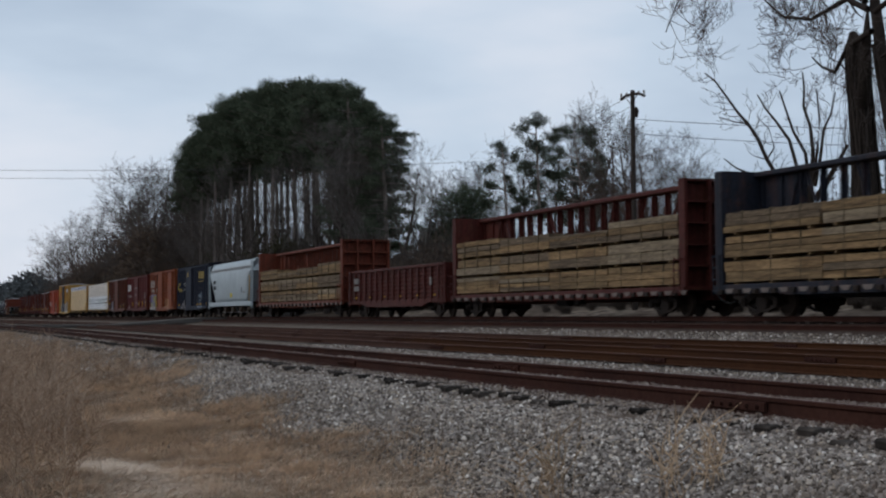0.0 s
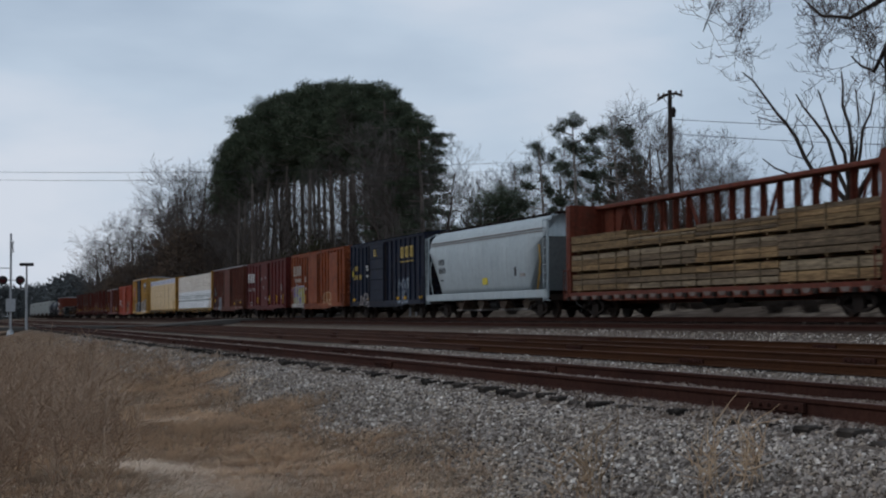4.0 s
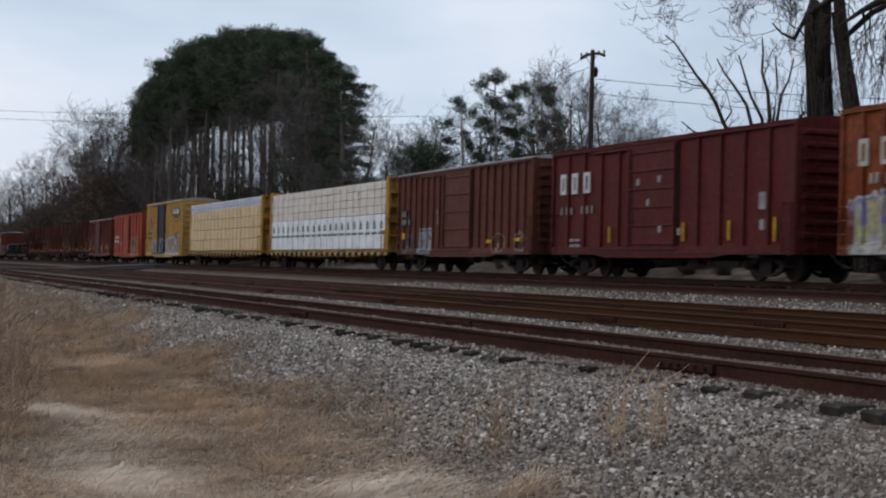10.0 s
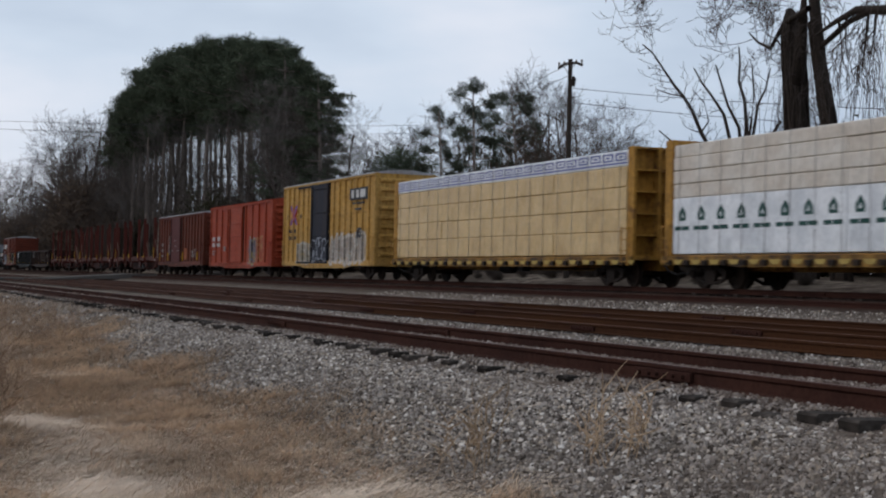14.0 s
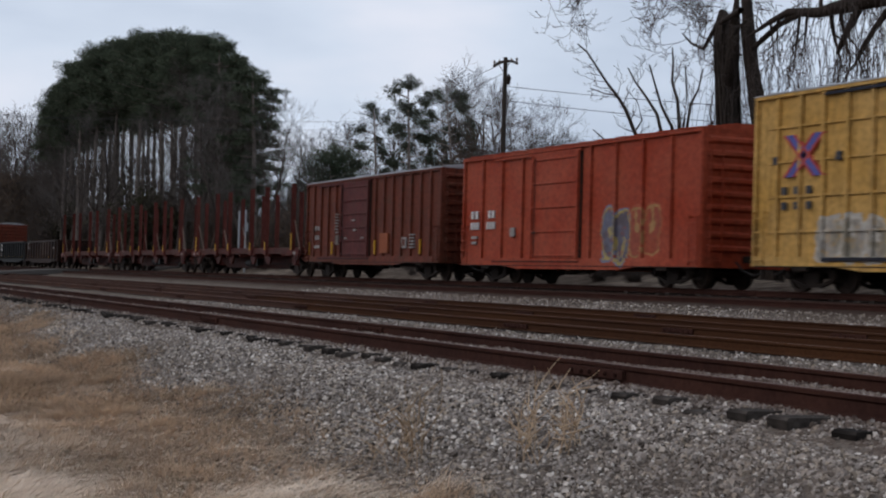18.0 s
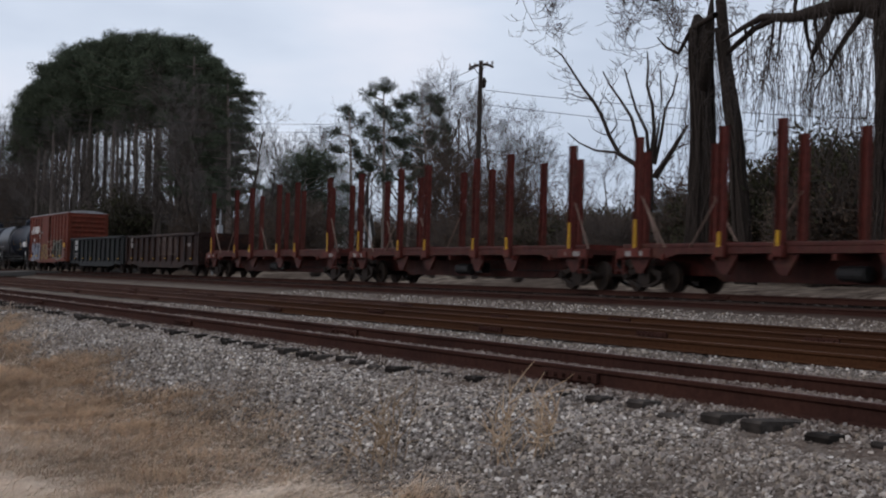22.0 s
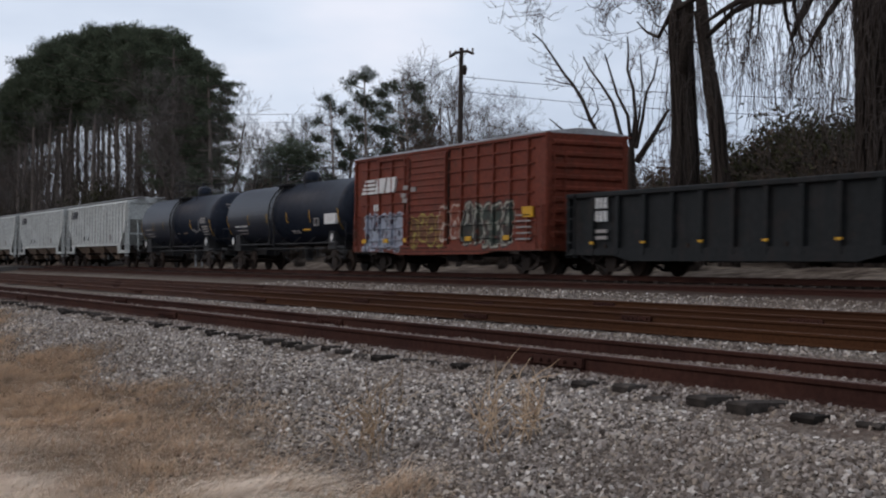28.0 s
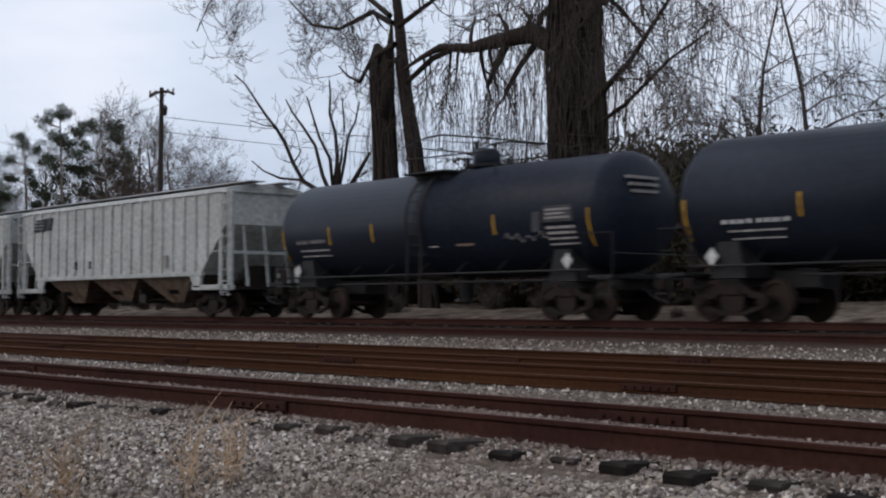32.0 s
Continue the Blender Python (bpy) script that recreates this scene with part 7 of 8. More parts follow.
    part("trunk", m, M_BARKD, ob, smooth=True)
    segs = [(*s[:3], max(s[3], 0.011), *s[4:7], max(s[7], 0.009)) for s in segs]
    tagged(part("vine_curtain", twig_mesh("vine_curtain", segs, M_TWIG), None, ob), kind="stuff")
    # dead spreading tree
    y = 40.0
    ob = thing("dead_tree", "leafless dead tree with forked grey limbs", "tree")
    m, segs = Mesh(), []
    base = [(1.476, -0.01), (1.48, 0.073), (1.48, 0.105), (1.48, 0.128), (1.478, 0.15)]
    m.tube(along(y, [(b, 0) for b in base]), [0.36, 0.3, 0.27, 0.24, 0.12], 10, caps=False)
    for line, r, shoots in (([(1.482, 0.128), (1.511, 0.15), (1.546, 0.1645), (1.57, 0.189), (1.591, 0.218), (1.612, 0.238), (1.636, 0.256), (1.663, 0.28), (1.692, 0.3055), (1.718, 0.32)], 0.2, 16),
                            ([(1.613, 0.239), (1.644, 0.245), (1.682, 0.256)], 0.07, 2), ([(1.518, 0.1545), (1.555, 0.167), (1.602, 0.1725), (1.642, 0.185), (1.671, 0.2)], 0.13, 3),
                            ([(1.482, 0.14), (1.503, 0.169), (1.52, 0.207), (1.549, 0.234), (1.572, 0.253), (1.589, 0.272)], 0.17, 3), ([(1.479, 0.148), (1.487, 0.188), (1.5115, 0.217), (1.527, 0.246), (1.54, 0.2705)], 0.15, 3),
                            ([(1.477, 0.148), (1.471, 0.187), (1.476, 0.219), (1.489, 0.244), (1.4875, 0.267), (1.49, 0.285)], 0.17, 5), ([(1.4685, 0.147), (1.456, 0.1815), (1.449, 0.212), (1.434, 0.228), (1.425, 0.252)], 0.14, 6),
                            ([(1.467, 0.1315), (1.4415, 0.153), (1.422, 0.171), (1.403, 0.189)], 0.26, 5), ([(1.57, 0.189), (1.553, 0.202), (1.565, 0.227), (1.592, 0.245)], 0.07, 2), ([(1.473, 0.15), (1.462, 0.19), (1.457, 0.225), (1.462, 0.26)], 0.12, 5)):
        n = len(line)
        grow_on(rng, m, segs, along(y, [((a, b), 0.12 * i * ((n * 7 + int(r * 100)) % 5 - 2)) for i, (a, b) in enumerate(line)]), [r * 0.66 * (1 - 0.82 * i / n) for i in range(n)], shoots, 1.0, (3, 2), up=0.14, curl=0.07)
    part("trunk", m, M_BARKD, ob, smooth=True)
    tagged(part("twig_canopy", twig_mesh("twig_canopy", [(*s[:3], max(s[3], 0.011), *s[4:7], max(s[7], 0.009)) for s in segs], M_TWIG), None, ob), kind="stuff")
    # brown vine-smothered trees by the pole and beside the dead tree
    for r, e, yy, sd in ((2.0, 0.27, 47, 1), (1.84, 0.2, 46, 2), (1.78, 0.16, 48, 3), (1.40, 0.17, 43, 4), (1.33, 0.15, 42, 5), (1.2, 0.17, 44, 6)):
        h = e * yy + 1.5 - lift(-r * yy, yy)
        t = bush("narrow tree smothered in dry reddish-brown vines", h, 110 + sd, M_VINE, 7000, 26, 0.3, "vine_smothered_tree", 0.16, 0.06, 0.3)
        put(t, -r * yy, yy)
    # slim vine-hung trees at the end of the view
    for r, e, yy, sd in ((0.83, 0.33, 38, 1), (0.745, 0.36, 37, 2), (0.66, 0.34, 39, 3), (0.56, 0.35, 38, 4)):
        t = bare_tree("slim bare tree hung with thin vines", e * yy, 90 + sd, kids=(9, 4, 4, 4), droop=0.3, first=0.3, r=0.13, name="slim_tree", min_twig=0.01)
        put(t, -r * yy, yy)
        segs = []
        hanging(rng, segs, -0.9, 0.9, -0.8, 0.8, e * yy * 0.45, e * yy * 0.95, 60, 2.4)
        tagged(part("vine_curtain", twig_mesh("vine_curtain", segs, M_TWIG), None, t), kind="stuff")


build_big_trees()


def build_brush():
    rng = np.random.default_rng(21)
    kinds = [bush("tangled bare brown bush beside the line", 4.0, 30, M_SCRUB, 900), bush("dry leafy brown bush beside the line", 4.0, 31, M_SCRUB, 9000, 40), bush("dense dull green and brown thicket", 4.0, 32, M_EVERG, 15000, 46, size=0.15, width=0.075, puff=0.32), bush("low pale tangled brush on the bank", 2.2, 33, M_SCRUB, 600, 30),
             bush("tall dark brown undergrowth below the trees", 7.0, 34, M_SCRUB, 16000, 60, 0.6, size=0.26, width=0.09, puff=0.5)]
    used = [False] * 5

    def shrub(k, x, y, s, tall=1.0):
        m = Matrix.LocRotScale((x, y, lift(x, y) - 0.15), Euler((0, 0, rng.random() * 6.28)), (s, s, s * tall))
        if not used[k]:
            used[k] = True
            kinds[k].matrix_basis = m
        else:
            c = copy_thing(kinds[k], Matrix())
            c.matrix_basis = m
    # hedge at the far right: high and thick
    for k in range(52):
        y = 36.5 + rng.random() * 9
        shrub(int(rng.choice([0, 1, 2, 2, 1])), -y * (0.25 + 0.95 * k / 52 + rng.normal() * 0.02), y, 1.15 + rng.random() * 0.4)
    # middle stretch behind the flat cars
    for k in range(64):
        y = 38.5 + rng.random() * 14
        r = 1.15 + 1.6 * k / 64 + rng.normal() * 0.02
        s = 0.9 + rng.random() * 0.5
        shrub(int(rng.choice([0, 1, 1, 0, 2])), -y * r, y, s * (0.42 if 2.1 < r < 2.62 else 1.0))
    # under the woods
    for k in range(80):
        y = 32.5 + rng.random() * 16
        shrub(int(rng.choice([0, 1, 1, 2])), -y * (2.66 + 7.5 * (k / 80) ** 1.3 + rng.normal() * 0.03), y, 1.2 + rng.random() * 1.1)
    for k in range(56):
        y = 38 + rng.random() * 12
        r = 2.75 + 8.6 * (k / 56) ** 1.25 + rng.normal() * 0.03
        shrub(4, -y * r, y, (0.5 + rng.random() * 0.5) * (0.6 if r < 5.6 else 1.6))
    for k in range(34):
        y = 35 + rng.random() * 9
        shrub(4, -y * (5.7 + 4.2 * k / 34 + rng.normal() * 0.05), y, (1.9 - 0.6 * k / 34) * (0.75 + 0.4 * rng.random()))
    # dark backing of the hedge
    for k in range(30):
        y = 43.5 + rng.random() * 6
        shrub(2, -y * (0.3 + 0.95 * k / 30 + rng.normal() * 0.01), y, 1.55 + rng.random() * 0.35)
    for k in range(26):
        y = 52 + rng.random() * 8
        r = 0.25 + 2.5 * k / 26 + rng.normal() * 0.02
        if not 2.0 < r < 2.62:
            shrub(4, -y * r, y, 0.55 + rng.random() * 0.35)
    # behind the houses
    for k in range(9):
        y = 84 + rng.random() * 10
        shrub(4, -y * (2.02 + 0.6 * k / 8), y, 1.0 + rng.random() * 0.4)
    # low growth on the bank
    for k in range(30):
        y = 31.6 + rng.random() * 2.2
        shrub(3, -12 - 75 * k / 30 + rng.normal(), y, 0.2 + rng.random() * 0.28)


build_brush()


def build_far_woods():
    """A low wooded skyline where the line runs out of sight."""
    rng = np.random.default_rng(3)
    cs = []
    for k in range(5200):
        d = 430 + 260 * rng.random()
        a = -0.2 + rng.random() * 0.42
        x, y = -d * math.cos(a), d * math.sin(a) + 10
        if -3 < y < 32:
            d = 660 + 120 * rng.random()
            x, y = -d * math.cos(a), d * math.sin(a) + 10
        prof = 13.5 + 5 * noise.noise(Vector((a * 16, 0.3, 0))) + 4 * noise.noise(Vector((a * 50, 1.3, 0)))
        cs.append((x, y, prof * (0.05 + 0.95 * rng.random() ** 0.7)))
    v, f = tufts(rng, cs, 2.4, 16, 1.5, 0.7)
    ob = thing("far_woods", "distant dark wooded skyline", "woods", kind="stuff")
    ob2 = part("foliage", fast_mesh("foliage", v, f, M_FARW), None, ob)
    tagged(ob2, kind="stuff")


build_far_woods()


# ---- pole, wires, crossing, house ----
M_POLE = surface("creosoted_pole", (0.055, 0.042, 0.035), (0.03, 0.025, 0.022), 0.9, big=1.0, fine=8, stretch=(4, 4, 0.5), grain=0.4)
M_WIRE = surface("dull_wire", (0.05, 0.05, 0.055), (0.03, 0.03, 0.03), 0.6)
M_CONC = surface("pale_concrete", (0.36, 0.35, 0.33), (0.24, 0.23, 0.22), 0.9, big=0.5, fine=10)
M_ASPH = surface("worn_asphalt", (0.11, 0.1, 0.092), (0.07, 0.064, 0.058), 0.95, big=0.6, fine=18, spec=0.0)
M_SIGNAL = surface("aluminium_paint", (0.38, 0.39, 0.40), (0.28, 0.28, 0.29), 0.5, 0.3)


def glowing(name, col, strength):
    mt, nt, p = nodes_of(name)
    p.inputs["Base Color"].default_value = (*col, 1)
    p.inputs["Emission Color"].default_value = (*col, 1)
    p.inputs["Emission Strength"].default_value = strength
    return mt


M_LAMPON = glowing("lit_red_signal", (0.9, 0.03, 0.03), 1.2)
M_LENS = surface("dark_red_lens", (0.08, 0.01, 0.012), (0.05, 0.01, 0.01), 0.2)
M_WALLH = surface("white_clapboard", (0.6, 0.59, 0.57), (0.45, 0.44, 0.42), 0.8, big=0.6, fine=5, stretch=(0.3, 0.3, 6))
M_ROOFH = surface("grey_shingles", (0.16, 0.15, 0.145), (0.1, 0.095, 0.09), 0.9, big=0.8, fine=9)
M_GLASS = surface("dark_window_glass", (0.03, 0.035, 0.04), (0.05, 0.055, 0.06), 0.1, bumpy=0)


def utility_pole(x, y, top, turn=0.0):
    p = thing("utility_pole", "dark wooden utility pole with a short cross-arm", "utility pole")
    z = lift(x, y) - 0.3
    p.matrix_basis = pose(x, y, z, 0, 0, turn)
    h = top - z
    part("shaft", Mesh().tube([(0, 0, 0), (0, 0, h * 0.5), (0, 0, h)], [0.15, 0.13, 0.105], 12), M_POLE, p)
    zz, w = h - 0.2, 0.78
    part("cross_arm", Mesh().tube([(-w, 0, zz - 0.16), (-w * 0.5, 0, zz), (w * 0.5, 0, zz), (w, 0, zz - 0.16)], 0.07, 6), M_POLE, p)
    for s in (-0.95, -0.5, 0.5, 0.95):
        part("insulator", Mesh().tube([(s * w, 0, zz - 0.08), (s * w, 0, zz + 0.06), (s * w, 0, zz + 0.13)], [0.035, 0.06, 0.03], 8), M_GREYW, p)
    for s in (-1, 1):
        part("arm_brace", Mesh().tube([(s * w * 0.6, -0.09, zz - 0.02), (0, -0.14, zz - 0.5)], 0.02, 4), M_STEEL, p)
    part("pole_switch", Mesh().tube([(0.24, 0, h - 1.35), (0.27, 0, h - 1.0), (0.22, 0, h - 0.85)], [0.07, 0.1, 0.05], 10), M_STEEL, p)
    part("switch_bracket", Mesh().rod((0, 0, h - 1.1), (0.3, 0, h - 1.05), 0.03), M_STEEL, p)
    return p


utility_pole(-63.6, 33.0, 12.3, 20)


def wire(pts, label, r=0.013):
    out = []
    for a, b in zip(pts, pts[1:]):
        a, b = Vector(a), Vector(b)
        for i in range(14):
            f = i / 14
            q = a.lerp(b, f)
            q.z -= 4 * f * (1 - f) * (b - a).length * 0.009
            out.append(q)
    out.append(Vector(pts[-1]))
    return thing("overhead_wire", label, "wire", "overhead wires", m=Mesh().tube(out, r, 5), mat=M_WIRE)


for dz in (0.0, 0.55):
    wire([(-63.6, 33, 12.1 - dz), (-93, 37, 11.9 - dz), (-107.5, -3, 11.7 - dz), (-125, -50, 11.5 - dz)], "thin dark overhead wire strung between poles")
for dz in (0.0, 0.7):
    wire([(-63.6, 33, 10.9 - dz), (-38, 39, 7.6 - dz)], "thin dark service wire running off the pole", 0.014)

# grade crossing with flashing lights
crossing = thing("road_crossing", "worn asphalt road crossing the tracks", "road", kind="structure")
part("roadway", Mesh().prism([(-60, -0.02), (-60, 0.01), (5.5, 0.72), (9.5, 0.80), (13.5, 0.78), (16.5, 0.79), (23.5, 1.30), (28.5, 1.35), (33, 1.8), (90, 2.4), (90, 2.2), (28.5, 1.0), (5.5, 0.45)], -131, -123), M_ASPH, crossing)
box = thing("signal_cabinet", "pale metal signal cabinet beside the crossing", "cabinet")
box.matrix_basis = pose(-127, 3.0, lift(-127, 3))
part("housing", Mesh().bevel_box(-0.7, 0.7, -0.5, 0.5, 0.2, 2.2, 0.04), M_SIGNAL, box)
part("plinth", Mesh().box(-0.8, 0.8, -0.6, 0.6, -0.2, 0.2), M_CONC, box)
part("cabinet_door", Mesh().bevel_box(0.7, 0.73, -0.4, 0.4, 0.35, 2.05, 0.01), M_SIGNAL, box)


def crossing_signal(x, y, h=7.2, lit=0):
    s = thing("crossing_signal", "grey crossing signal mast with red flashing lights", "crossing signal")
    s.matrix_basis = pose(x, y, lift(x, y) - 0.1)
    part("mast", Mesh().tube([(0, 0, 0), (0, 0, h)], 0.085, 10), M_SIGNAL, s)
    part("base", Mesh().tube([(0, 0, 0), (0, 0, 0.5)], [0.35, 0.16], 10), M_SIGNAL, s)
    part("case", Mesh().bevel_box(-0.3, 0.3, -0.35, 0.35, 1.9, 2.9, 0.03), M_SIGNAL, s)
    for zz, yy, n in ((5.3, -1.3, 2), (4.35, -0.6, 1), (4.35, 0.7, 1)):
        a = part("light_arm", Mesh().tube([(0, 0, zz), (0.1, yy, zz)], 0.04, 6), M_SIGNAL, s)
        for i in range(n):
            o = yy - 0.8 * i
            part("backing_disc", Mesh().tube([(0.16, o, zz), (0.19, o, zz)], 0.36, 16), M_BLACK, a)
            part("lens", Mesh().tube([(0.19, o, zz), (0.22, o, zz)], 0.2, 14), M_LAMPON if (i == lit and zz > 5) else M_LENS, a)
            part("hood", Mesh().tube([(0.2, o, zz + 0.13), (0.45, o, zz + 0.1)], 0.1, 8), M_BLACK, a)
    for r in (45, -45):
        b = part("crossbuck_blade", Mesh().bevel_box(-0.02, 0.02, -0.6, 0.6, -0.11, 0.11, 0.01), M_WHITE, s)
        b.matrix_basis = pose(0, 0.12, h - 1.0, r, 0, 78)
    return s


crossing_signal(-119.6, 4.5, 8.0, 0)
lamp = thing("street_lamp", "grey street lamp with a flat head", "street lamp")
lamp.matrix_basis = pose(-122.0, 5.8, lift(-122, 5.8))
part("post", Mesh().tube([(0, 0, 0), (0, 0, 5.2)], [0.11, 0.07], 10), M_SIGNAL, lamp)
part("lamp_head", Mesh().bevel_box(-0.2, 0.2, -0.55, 0.55, 5.1, 5.35, 0.05), M_BLACK, lamp)


def house(x, y, w, d, h, turn, label):
    b = thing("house", label, "house")
    b.matrix_basis = pose(x, y, lift(x, y) - 0.2, 0, 0, turn)
    wl = part("wall", Mesh().box(-w / 2, w / 2, -d / 2, d / 2, 0, h), M_WALLH, b)
    part("roof", Mesh().prism([(-d / 2 - 0.5, h), (0, h + d * 0.32), (d / 2 + 0.5, h), (d / 2 + 0.5, h + 0.18), (0, h + d * 0.32 + 0.2), (-d / 2 - 0.5, h + 0.18)], -w / 2 - 0.4, w / 2 + 0.4), M_ROOFH, b)
    part("gable", Mesh().prism([(-d / 2, h), (d / 2, h), (0, h + d * 0.32 - 0.01)], -w / 2, w / 2), M_WALLH, b)
    for i in range(5):
        cx = -w / 2 + w * (i + 0.5) / 5
        wd = part("window", Mesh().box(cx - 0.55, cx + 0.55, -d / 2 - 0.03, -d / 2 + 0.02, 1.2, 2.5), M_GLASS, b)
        part("frame", Mesh().box(cx - 0.65, cx + 0.65, -d / 2 - 0.06, -d / 2 - 0.031, 1.06, 1.2), M_WHITE, wd)
        part("frame", Mesh().box(cx - 0.65, cx + 0.65, -d / 2 - 0.06, -d / 2 - 0.031, 2.5, 2.62), M_WHITE, wd)
    part("porch_roof", Mesh().box(-w / 2, w / 2, -d / 2 - 2.0, -d / 2, h - 0.35, h - 0.2), M_ROOFH, b)
    for i in range(4):
        cx = -w / 2 + 0.2 + (w - 0.4) * i / 3
        part("porch_post", Mesh().box(cx - 0.08, cx + 0.08, -d / 2 - 1.95, -d / 2 - 1.79, 0, h - 0.35), M_WHITE, b)


house(-175, 71, 7.5, 9, 5.4, 60, "white clapboard house with grey roof behind the trees")
house(-199, 73, 7.0, 8, 9.0, 74, "tall pale house half hidden by trees")
# a pale cabinet and posts by the line, seen under the stakes
rb = thing("relay_post", "pale metal post with a small box beside the line", "post")
rb.matrix_basis = pose(-99.9, 31.5, lift(-99.9, 31.5))
part("post", Mesh().tube([(0, 0, 0), (0, 0, 4.4)], 0.07, 8), M_SIGNAL, rb)
part("box", Mesh().bevel_box(-0.17, 0.17, -0.15, 0.15, 2.9, 3.5, 0.03), M_SIGNAL, rb)
part("second_post", Mesh().tube([(0.75, -0.7, 0), (0.75, -0.7, 4.3)], 0.07, 8), M_SIGNAL, rb)
part("arm", Mesh().tube([(0, 0, 3.9), (0.75, -0.7, 3.9)], 0.04, 6), M_SIGNAL, rb)

# ---- loose stone and dead grass ----
def stone_material():
    mt, nt, p = nodes_of("crushed_stone")
    g = nt.nodes.new("ShaderNodeNewGeometry")
    r = nt.nodes.new("ShaderNodeValToRGB")
    e = r.color_ramp.elements
    e[0].position, e[0].color, e[1].position, e[1].color = 0.0, (0.055, 0.044, 0.037, 1), 1.0, (0.8, 0.735, 0.665, 1)
    for pos, c in ((0.35, (0.2, 0.168, 0.146, 1)), (0.7, (0.395, 0.348, 0.31, 1)), (0.85, (0.35, 0.28, 0.21, 1))):
        r.color_ramp.elements.new(pos).color = c
    nt.links.new(g.outputs["Random Per Island"], r.inputs[0])
    co = nt.nodes.new("ShaderNodeTexCoord").outputs["Object"]
    sep = nt.nodes.new("ShaderNodeSeparateXYZ")
    nt.links.new(co, sep.inputs[0])
    col = mixed(nt, calc(nt, "MULTIPLY", ramp_node(nt, noise_node(nt, co, 0.35, 5), 0.45, 0.65), 0.42), r.outputs[0], (0.165, 0.125, 0.098))
    # darker bands by the tracks; the last repeats the main line's painted shade
    for c, w, k in ((7.45, 1.25, 0.55), (10.6, 1.6, 0.22), (16.2, 2.6, 0.86), (26.1, 3.2, 0.9)):
        d = calc(nt, "ABSOLUTE", calc(nt, "SUBTRACT", sep.outputs[1], c))
        f = ramp_node(nt, calc(nt, "DIVIDE", d, w * 2), 0.35, 0.55, (1, 1, 1, 1), (0, 0, 0, 1))
        col = mixed(nt, calc(nt, "MULTIPLY", f, k), col, (0.085, 0.05, 0.038) if c < 12 else (0.045, 0.026, 0.02))
    nt.links.new(col, p.inputs["Base Color"])
    p.inputs["Roughness"].default_value = 0.95
    p.inputs["Specular IOR Level"].default_value = 0.05
    return mt


def build_stones():
    rng = np.random.default_rng(8)
    cube = np.array([(-1, -0.8, -0.6), (1, -0.7, -0.7), (0.8, 1, -0.6), (-0.9, 0.8, -0.7), (-0.5, -0.6, 0.8), (0.7, -0.3, 0.9), (0.1, 0.7, 0.7)], float)
    quads = np.array([(4, 5, 6), (0, 1, 5), (0, 5, 4), (1, 2, 5), (2, 6, 5), (2, 3, 6), (3, 0, 4), (3, 4, 6)])
    spots = []
    for x0, x1, y0, y1, n, s in ((-14, 0, 3.3, 9.2, 92000, 1.0), (-30, -14, 3.6, 9.2, 58000, 1.05), (-14, 0, 5.4, 6.25, 15000, 1.05), (-30, -14, 5.4, 6.25, 10000, 1.1), (-48, -30, 3.9, 9.4, 12000, 1.3), (-75, -48, 4.4, 9.6, 5000, 1.7), (-45, 2, 9.2, 12.8, 13000, 1.2), (-45, 2, 12.8, 18.4, 13000, 1.2), (-60, 2, 19.6, 22.7, 15000, 1.5)):
        x = x0 + (x1 - x0) * rng.random(n)
        y = y0 + (y1 - y0) * rng.random(n)
        spots.append(np.stack([x, y, s * (0.009 + 0.015 * rng.random(n) ** 1.8)], 1))
    sp = np.concatenate(spots)
    keep = (np.abs(sp[:, 1] - 6.7) > 0.09) & (np.abs(sp[:, 1] - 8.2) > 0.09) & (np.abs(sp[:, 1] - 13.0) > 0.1) & (np.abs(sp[:, 1] - 14.5) > 0.1) & (np.abs(sp[:, 1] - 17.4) > 0.1) & (np.abs(sp[:, 1] - 18.9) > 0.1)
    edge = 3.75 + 0.06 * np.clip(-sp[:, 0] - 10, -4, 26) + np.array([noise.noise(Vector((a * 0.5, b * 0.5, 4))) for a, b in sp[:, :2]]) * 0.9
    tie = np.abs(((sp[:, 0] + 48) / 0.53 + 0.5) % 1.0 - 0.5) * 0.53
    keep &= ~((np.abs(sp[:, 1] - 6.13) < 0.14) & (tie < 0.14) & (rng.random(len(sp)) < 0.9))
    keep &= (sp[:, 1] > edge) | (rng.random(len(sp)) < 0.2)
    sp = sp[keep]
    n = len(sp)
    z = np.array([lift(a, b) for a, b in sp[:, :2]])
    v = cube[None] * (0.62 + 0.5 * rng.random((n, 7, 1))) * (0.7 + 0.6 * rng.random((n, 1, 3)))
    ang = rng.random(n) * 6.28
    ca, sa = np.cos(ang)[:, None], np.sin(ang)[:, None]
    tilt = rng.normal(size=n)[:, None] * 0.6
    x, y, zz = v[..., 0], v[..., 1], v[..., 2]
    y, zz = y * np.cos(tilt) - zz * np.sin(tilt), y * np.sin(tilt) + zz * np.cos(tilt)
    x, y = x * ca - y * sa, x * sa + y * ca
    v = np.stack([x, y, zz], -1) * sp[:, 2][:, None, None] + np.stack([sp[:, 0], sp[:, 1], z + sp[:, 2] * 0.35], 1)[:, None]
    f = (np.arange(n)[:, None, None] * 7 + quads[None]).reshape(-1, 3)
    ob = new("ballast_stones", fast_mesh("ballast_stones", v.reshape(-1, 3), f, stone_material()))
    tagged(ob, "loose grey crushed stone beside the rails", "gravel", kind="stuff")


build_stones()


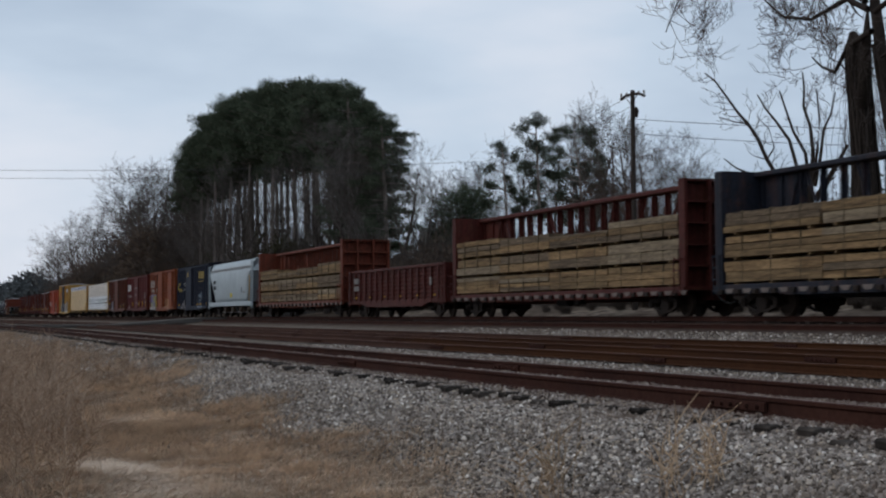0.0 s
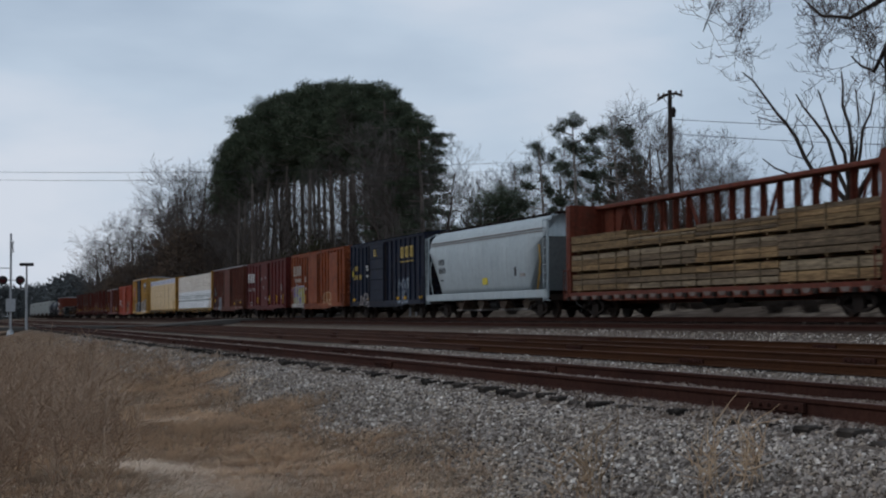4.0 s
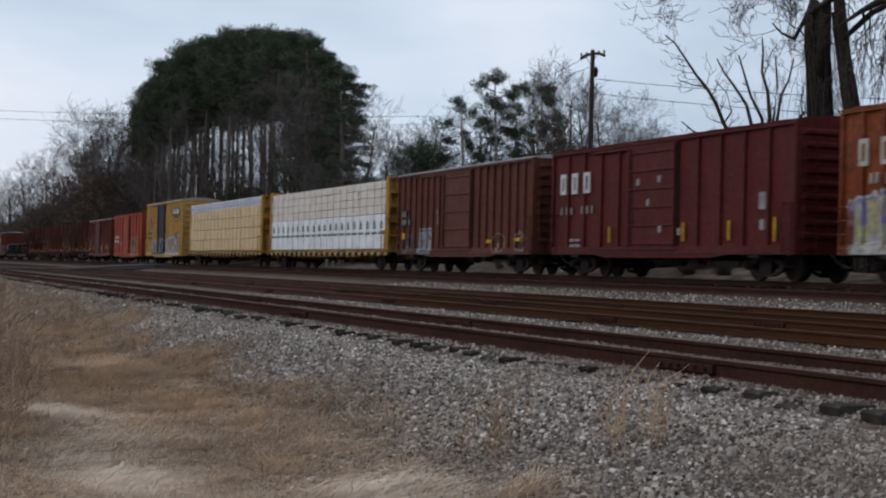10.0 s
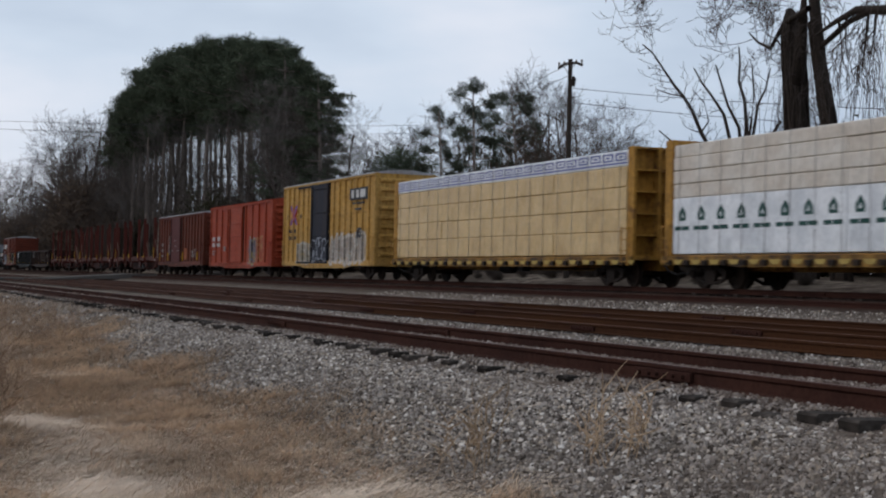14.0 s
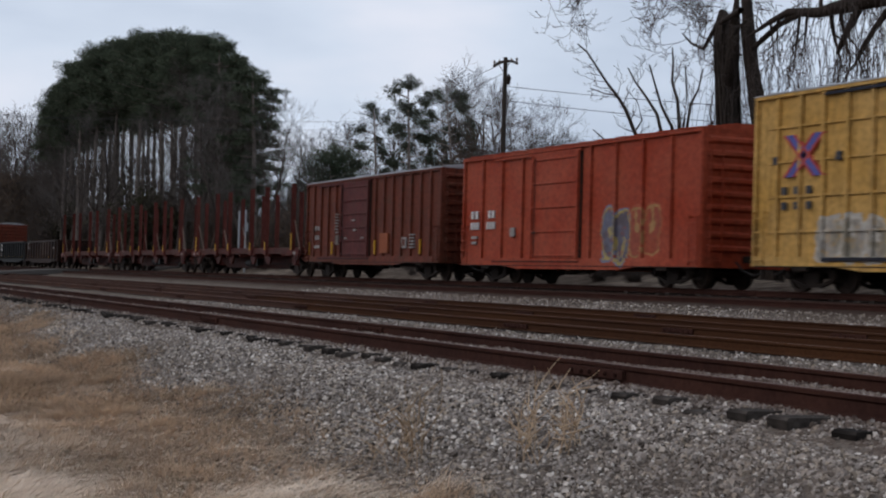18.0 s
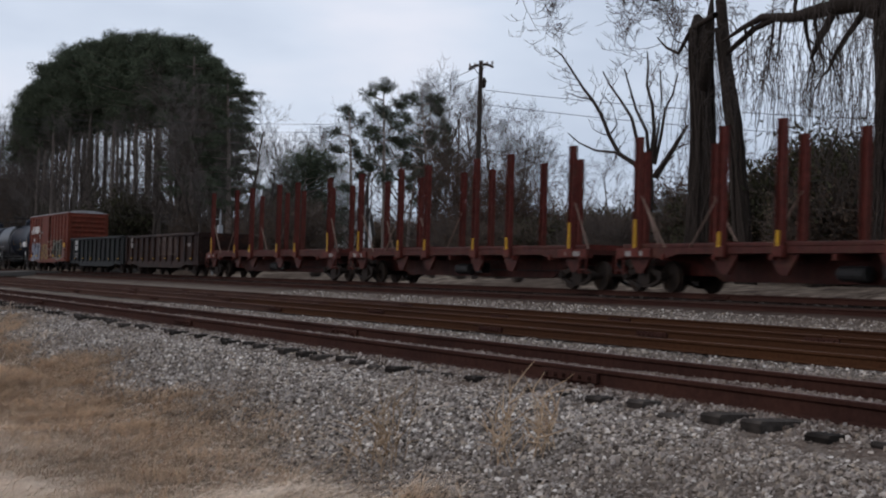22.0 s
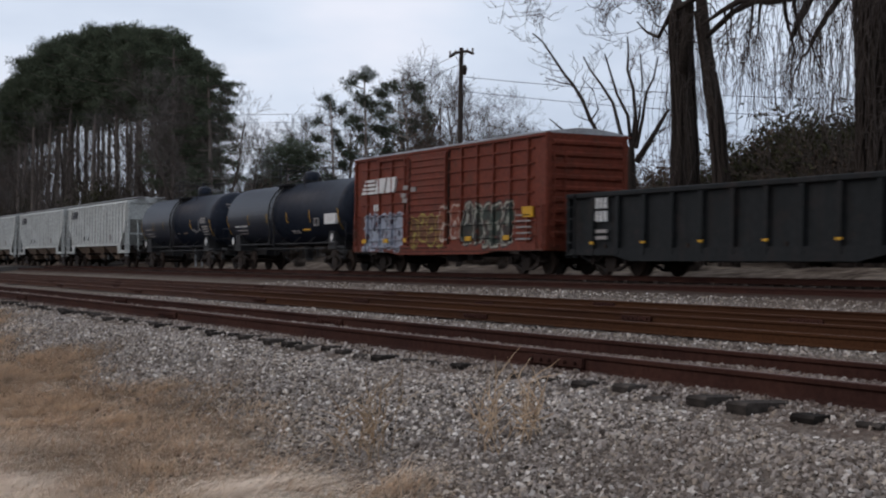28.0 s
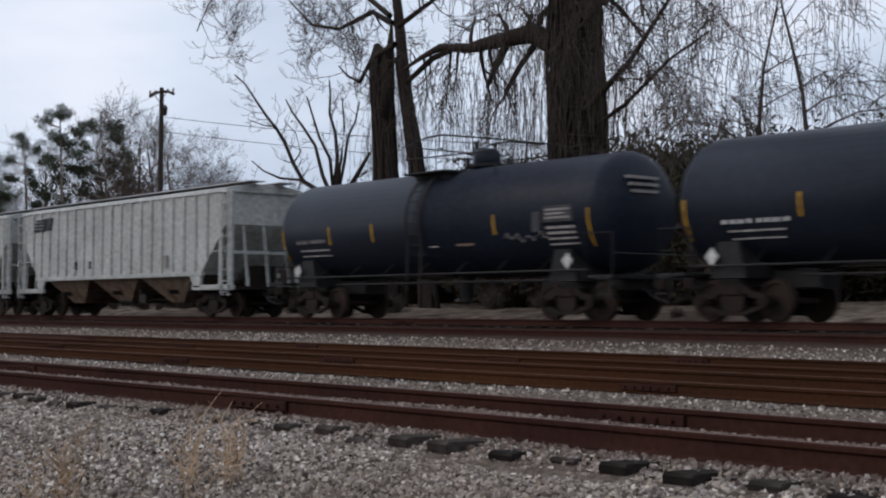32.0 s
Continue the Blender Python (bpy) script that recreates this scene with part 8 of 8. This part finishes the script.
def blades(rng, x, y, z, length, width, lean, head):
    """Bent three-joint blades; head: the way they lie."""
    n = len(x)
    d = np.stack([np.cos(head), np.sin(head), np.zeros(n)], 1)
    s = np.stack([-np.sin(head), np.cos(head), np.zeros(n)], 1)
    base = np.stack([x, y, z], 1)
    mid = base + d * (length * lean * 0.45)[:, None] + np.array([0, 0, 1.0]) * (length * (1 - lean) * 0.75)[:, None]
    tip = base + d * (length * lean)[:, None] + np.array([0, 0, 1.0]) * (length * (1 - lean))[:, None]
    w = (width * 0.5)[:, None]
    v = np.stack([base - s * w, base + s * w, mid + s * w * 0.8, mid - s * w * 0.8, tip + s * w * 0.25, tip - s * w * 0.25], 1).reshape(-1, 3)
    f = (np.arange(n)[:, None, None] * 6 + np.array([[0, 1, 2, 3], [3, 2, 4, 5]])[None]).reshape(-1, 4)
    return v, f


def build_grass():
    rng = np.random.default_rng(17)
    X, Y, S = [], [], []
    for x0, x1, n, s in ((-13, -6, 92000, 1.0), (-20, -13, 104000, 1.1), (-32, -20, 68000, 1.4), (-60, -32, 20000, 2.0), (-110, -60, 7000, 3.0)):
        x = x0 + (x1 - x0) * rng.random(n)
        y = (4.3 + 0.08 * np.clip(-x - 6, 0, 29)) * rng.random(n) ** 0.95
        X.append(x), Y.append(y), S.append(np.full(n, s))
    x, y, s = map(np.concatenate, (X, Y, S))
    patch = np.array([noise.noise(Vector((a * 0.45, b * 0.7, 1.5))) for a, b in zip(x, y)])
    edge = 3.85 + 0.07 * np.clip(-x - 10, -4, 26) + np.array([noise.noise(Vector((a * 0.5, b * 0.5, 4))) for a, b in zip(x, y)]) * 0.9
    keep = (rng.random(len(x)) < np.clip(1.0 - (y - edge) / 0.7, 0, 1) ** 2) & (rng.random(len(x)) < np.clip(0.95 + 0.8 * patch, 0.55, 1))
    x, y, s, patch = x[keep], y[keep], s[keep], patch[keep]
    z = np.array([lift(a, b) for a, b in zip(x, y)]) - 0.01
    swirl = np.array([noise.noise(Vector((a * 0.6, b * 0.9, 7))) for a, b in zip(x, y)])
    head = swirl * 1.6 + rng.normal(size=len(x)) * 0.55 + 0.3
    tuft = np.array([noise.noise(Vector((a * 1.9, b * 1.9, 3))) for a, b in zip(x, y)])
    lean = np.clip(0.89 - 0.24 * np.clip(tuft, 0, 1) + 0.04 * swirl + rng.normal(size=len(x)) * 0.09, 0.3, 0.97)
    ln = s ** 0.4 * (0.18 + 0.3 * rng.random(len(x))) * (0.8 + 0.5 * np.clip(patch, 0, 1))
    dark = rng.random(len(x)) < 0.17 - 0.5 * np.clip(tuft, -0.5, 0.2)
    for sel, mt, nm in ((~dark, M_STRAW, "dead_grass"), (dark, M_STRAWD, "withered_grass")):
        v, f = blades(rng, x[sel], y[sel], z[sel], ln[sel], 0.0065 * s[sel], lean[sel], head[sel])
        ob = new(nm, fast_mesh(nm, v, f, mt))
        tagged(ob, "matted straw-coloured dead grass beside the ballast", "grass", kind="stuff")
    # tall dry weeds
    segs = []
    for k in range(300):
        if k < 190:
            px = -11.5 - 17 * rng.random() ** 1.2
            py = 0.15 + (0.9 + 0.075 * (-px - 8)) * rng.random() ** 1.3
        else:
            px, py = -26 - 30 * rng.random(), 0.5 + 4.2 * rng.random()
        p = Vector((px, py, lift(px, py)))
        h = (0.3 + 0.55 * rng.random() ** 1.4) * (1.0 if k < 190 else 0.5)
        d = Vector((rng.normal() * 0.14 + 0.05, rng.normal() * 0.14, 1)).normalized()
        branch(rng, Mesh(), segs, p, d, h, 0.006, 1, 0.12, 0, 0.14, (3, 7, 5), 0.5)
    segs = [(*a[:3], max(a[3], 0.0026), *a[4:7], max(a[7], 0.0022)) for a in segs]
    ob = new("dry_weeds", twig_mesh("dry_weeds", segs, M_WEED))
    tagged(ob, "tall reddish-brown dry weeds among dead grass", "weeds", kind="stuff")
    # a few thin weeds on the stone
    segs = []
    for px, py, c in ((-8.7, 4.9, 4), (-9.6, 4.3, 3)):
        for k in range(c * 5):
            q = Vector((px + rng.normal() * 0.18, py + rng.normal() * 0.15, 0))
            q.z = lift(q.x, q.y)
            branch(rng, Mesh(), segs, q, Vector((rng.normal() * 0.25, rng.normal() * 0.25, 1)).normalized(), 0.2 + 0.3 * rng.random(), 0.004, 2, 0.02, 0, 0.3, (3, 4, 4), 0.5)
    ob = new("thin_weeds", twig_mesh("thin_weeds", [(*a[:3], max(a[3], 0.0014), *a[4:7], max(a[7], 0.0012)) for a in segs], M_WEEDO))
    tagged(ob, "thin orange-brown weeds growing on the ballast", "weeds", kind="stuff")


build_grass()


# ---- what moves ----
def motions():
    times = [4.0 * i for i in range(8)] + [29.2, 30.0, 31.0, 32.0]
    for ob, mid, dy, dz in MOVERS:
        walk(ob, [(t, pose(mid + train_x(t), TRACK_Y + dy, RAIL_Z + dz)) for t in times])
    spin = [(k / FPS, train_x(k / FPS) / WHEEL_R) for k in range(32 * FPS + 1)]
    for w, a in WHEELS:
        walk(w, [(t, pose(a, 0, WHEEL_R, 0, math.degrees(q), 0)) for t, q in spin])


motions()
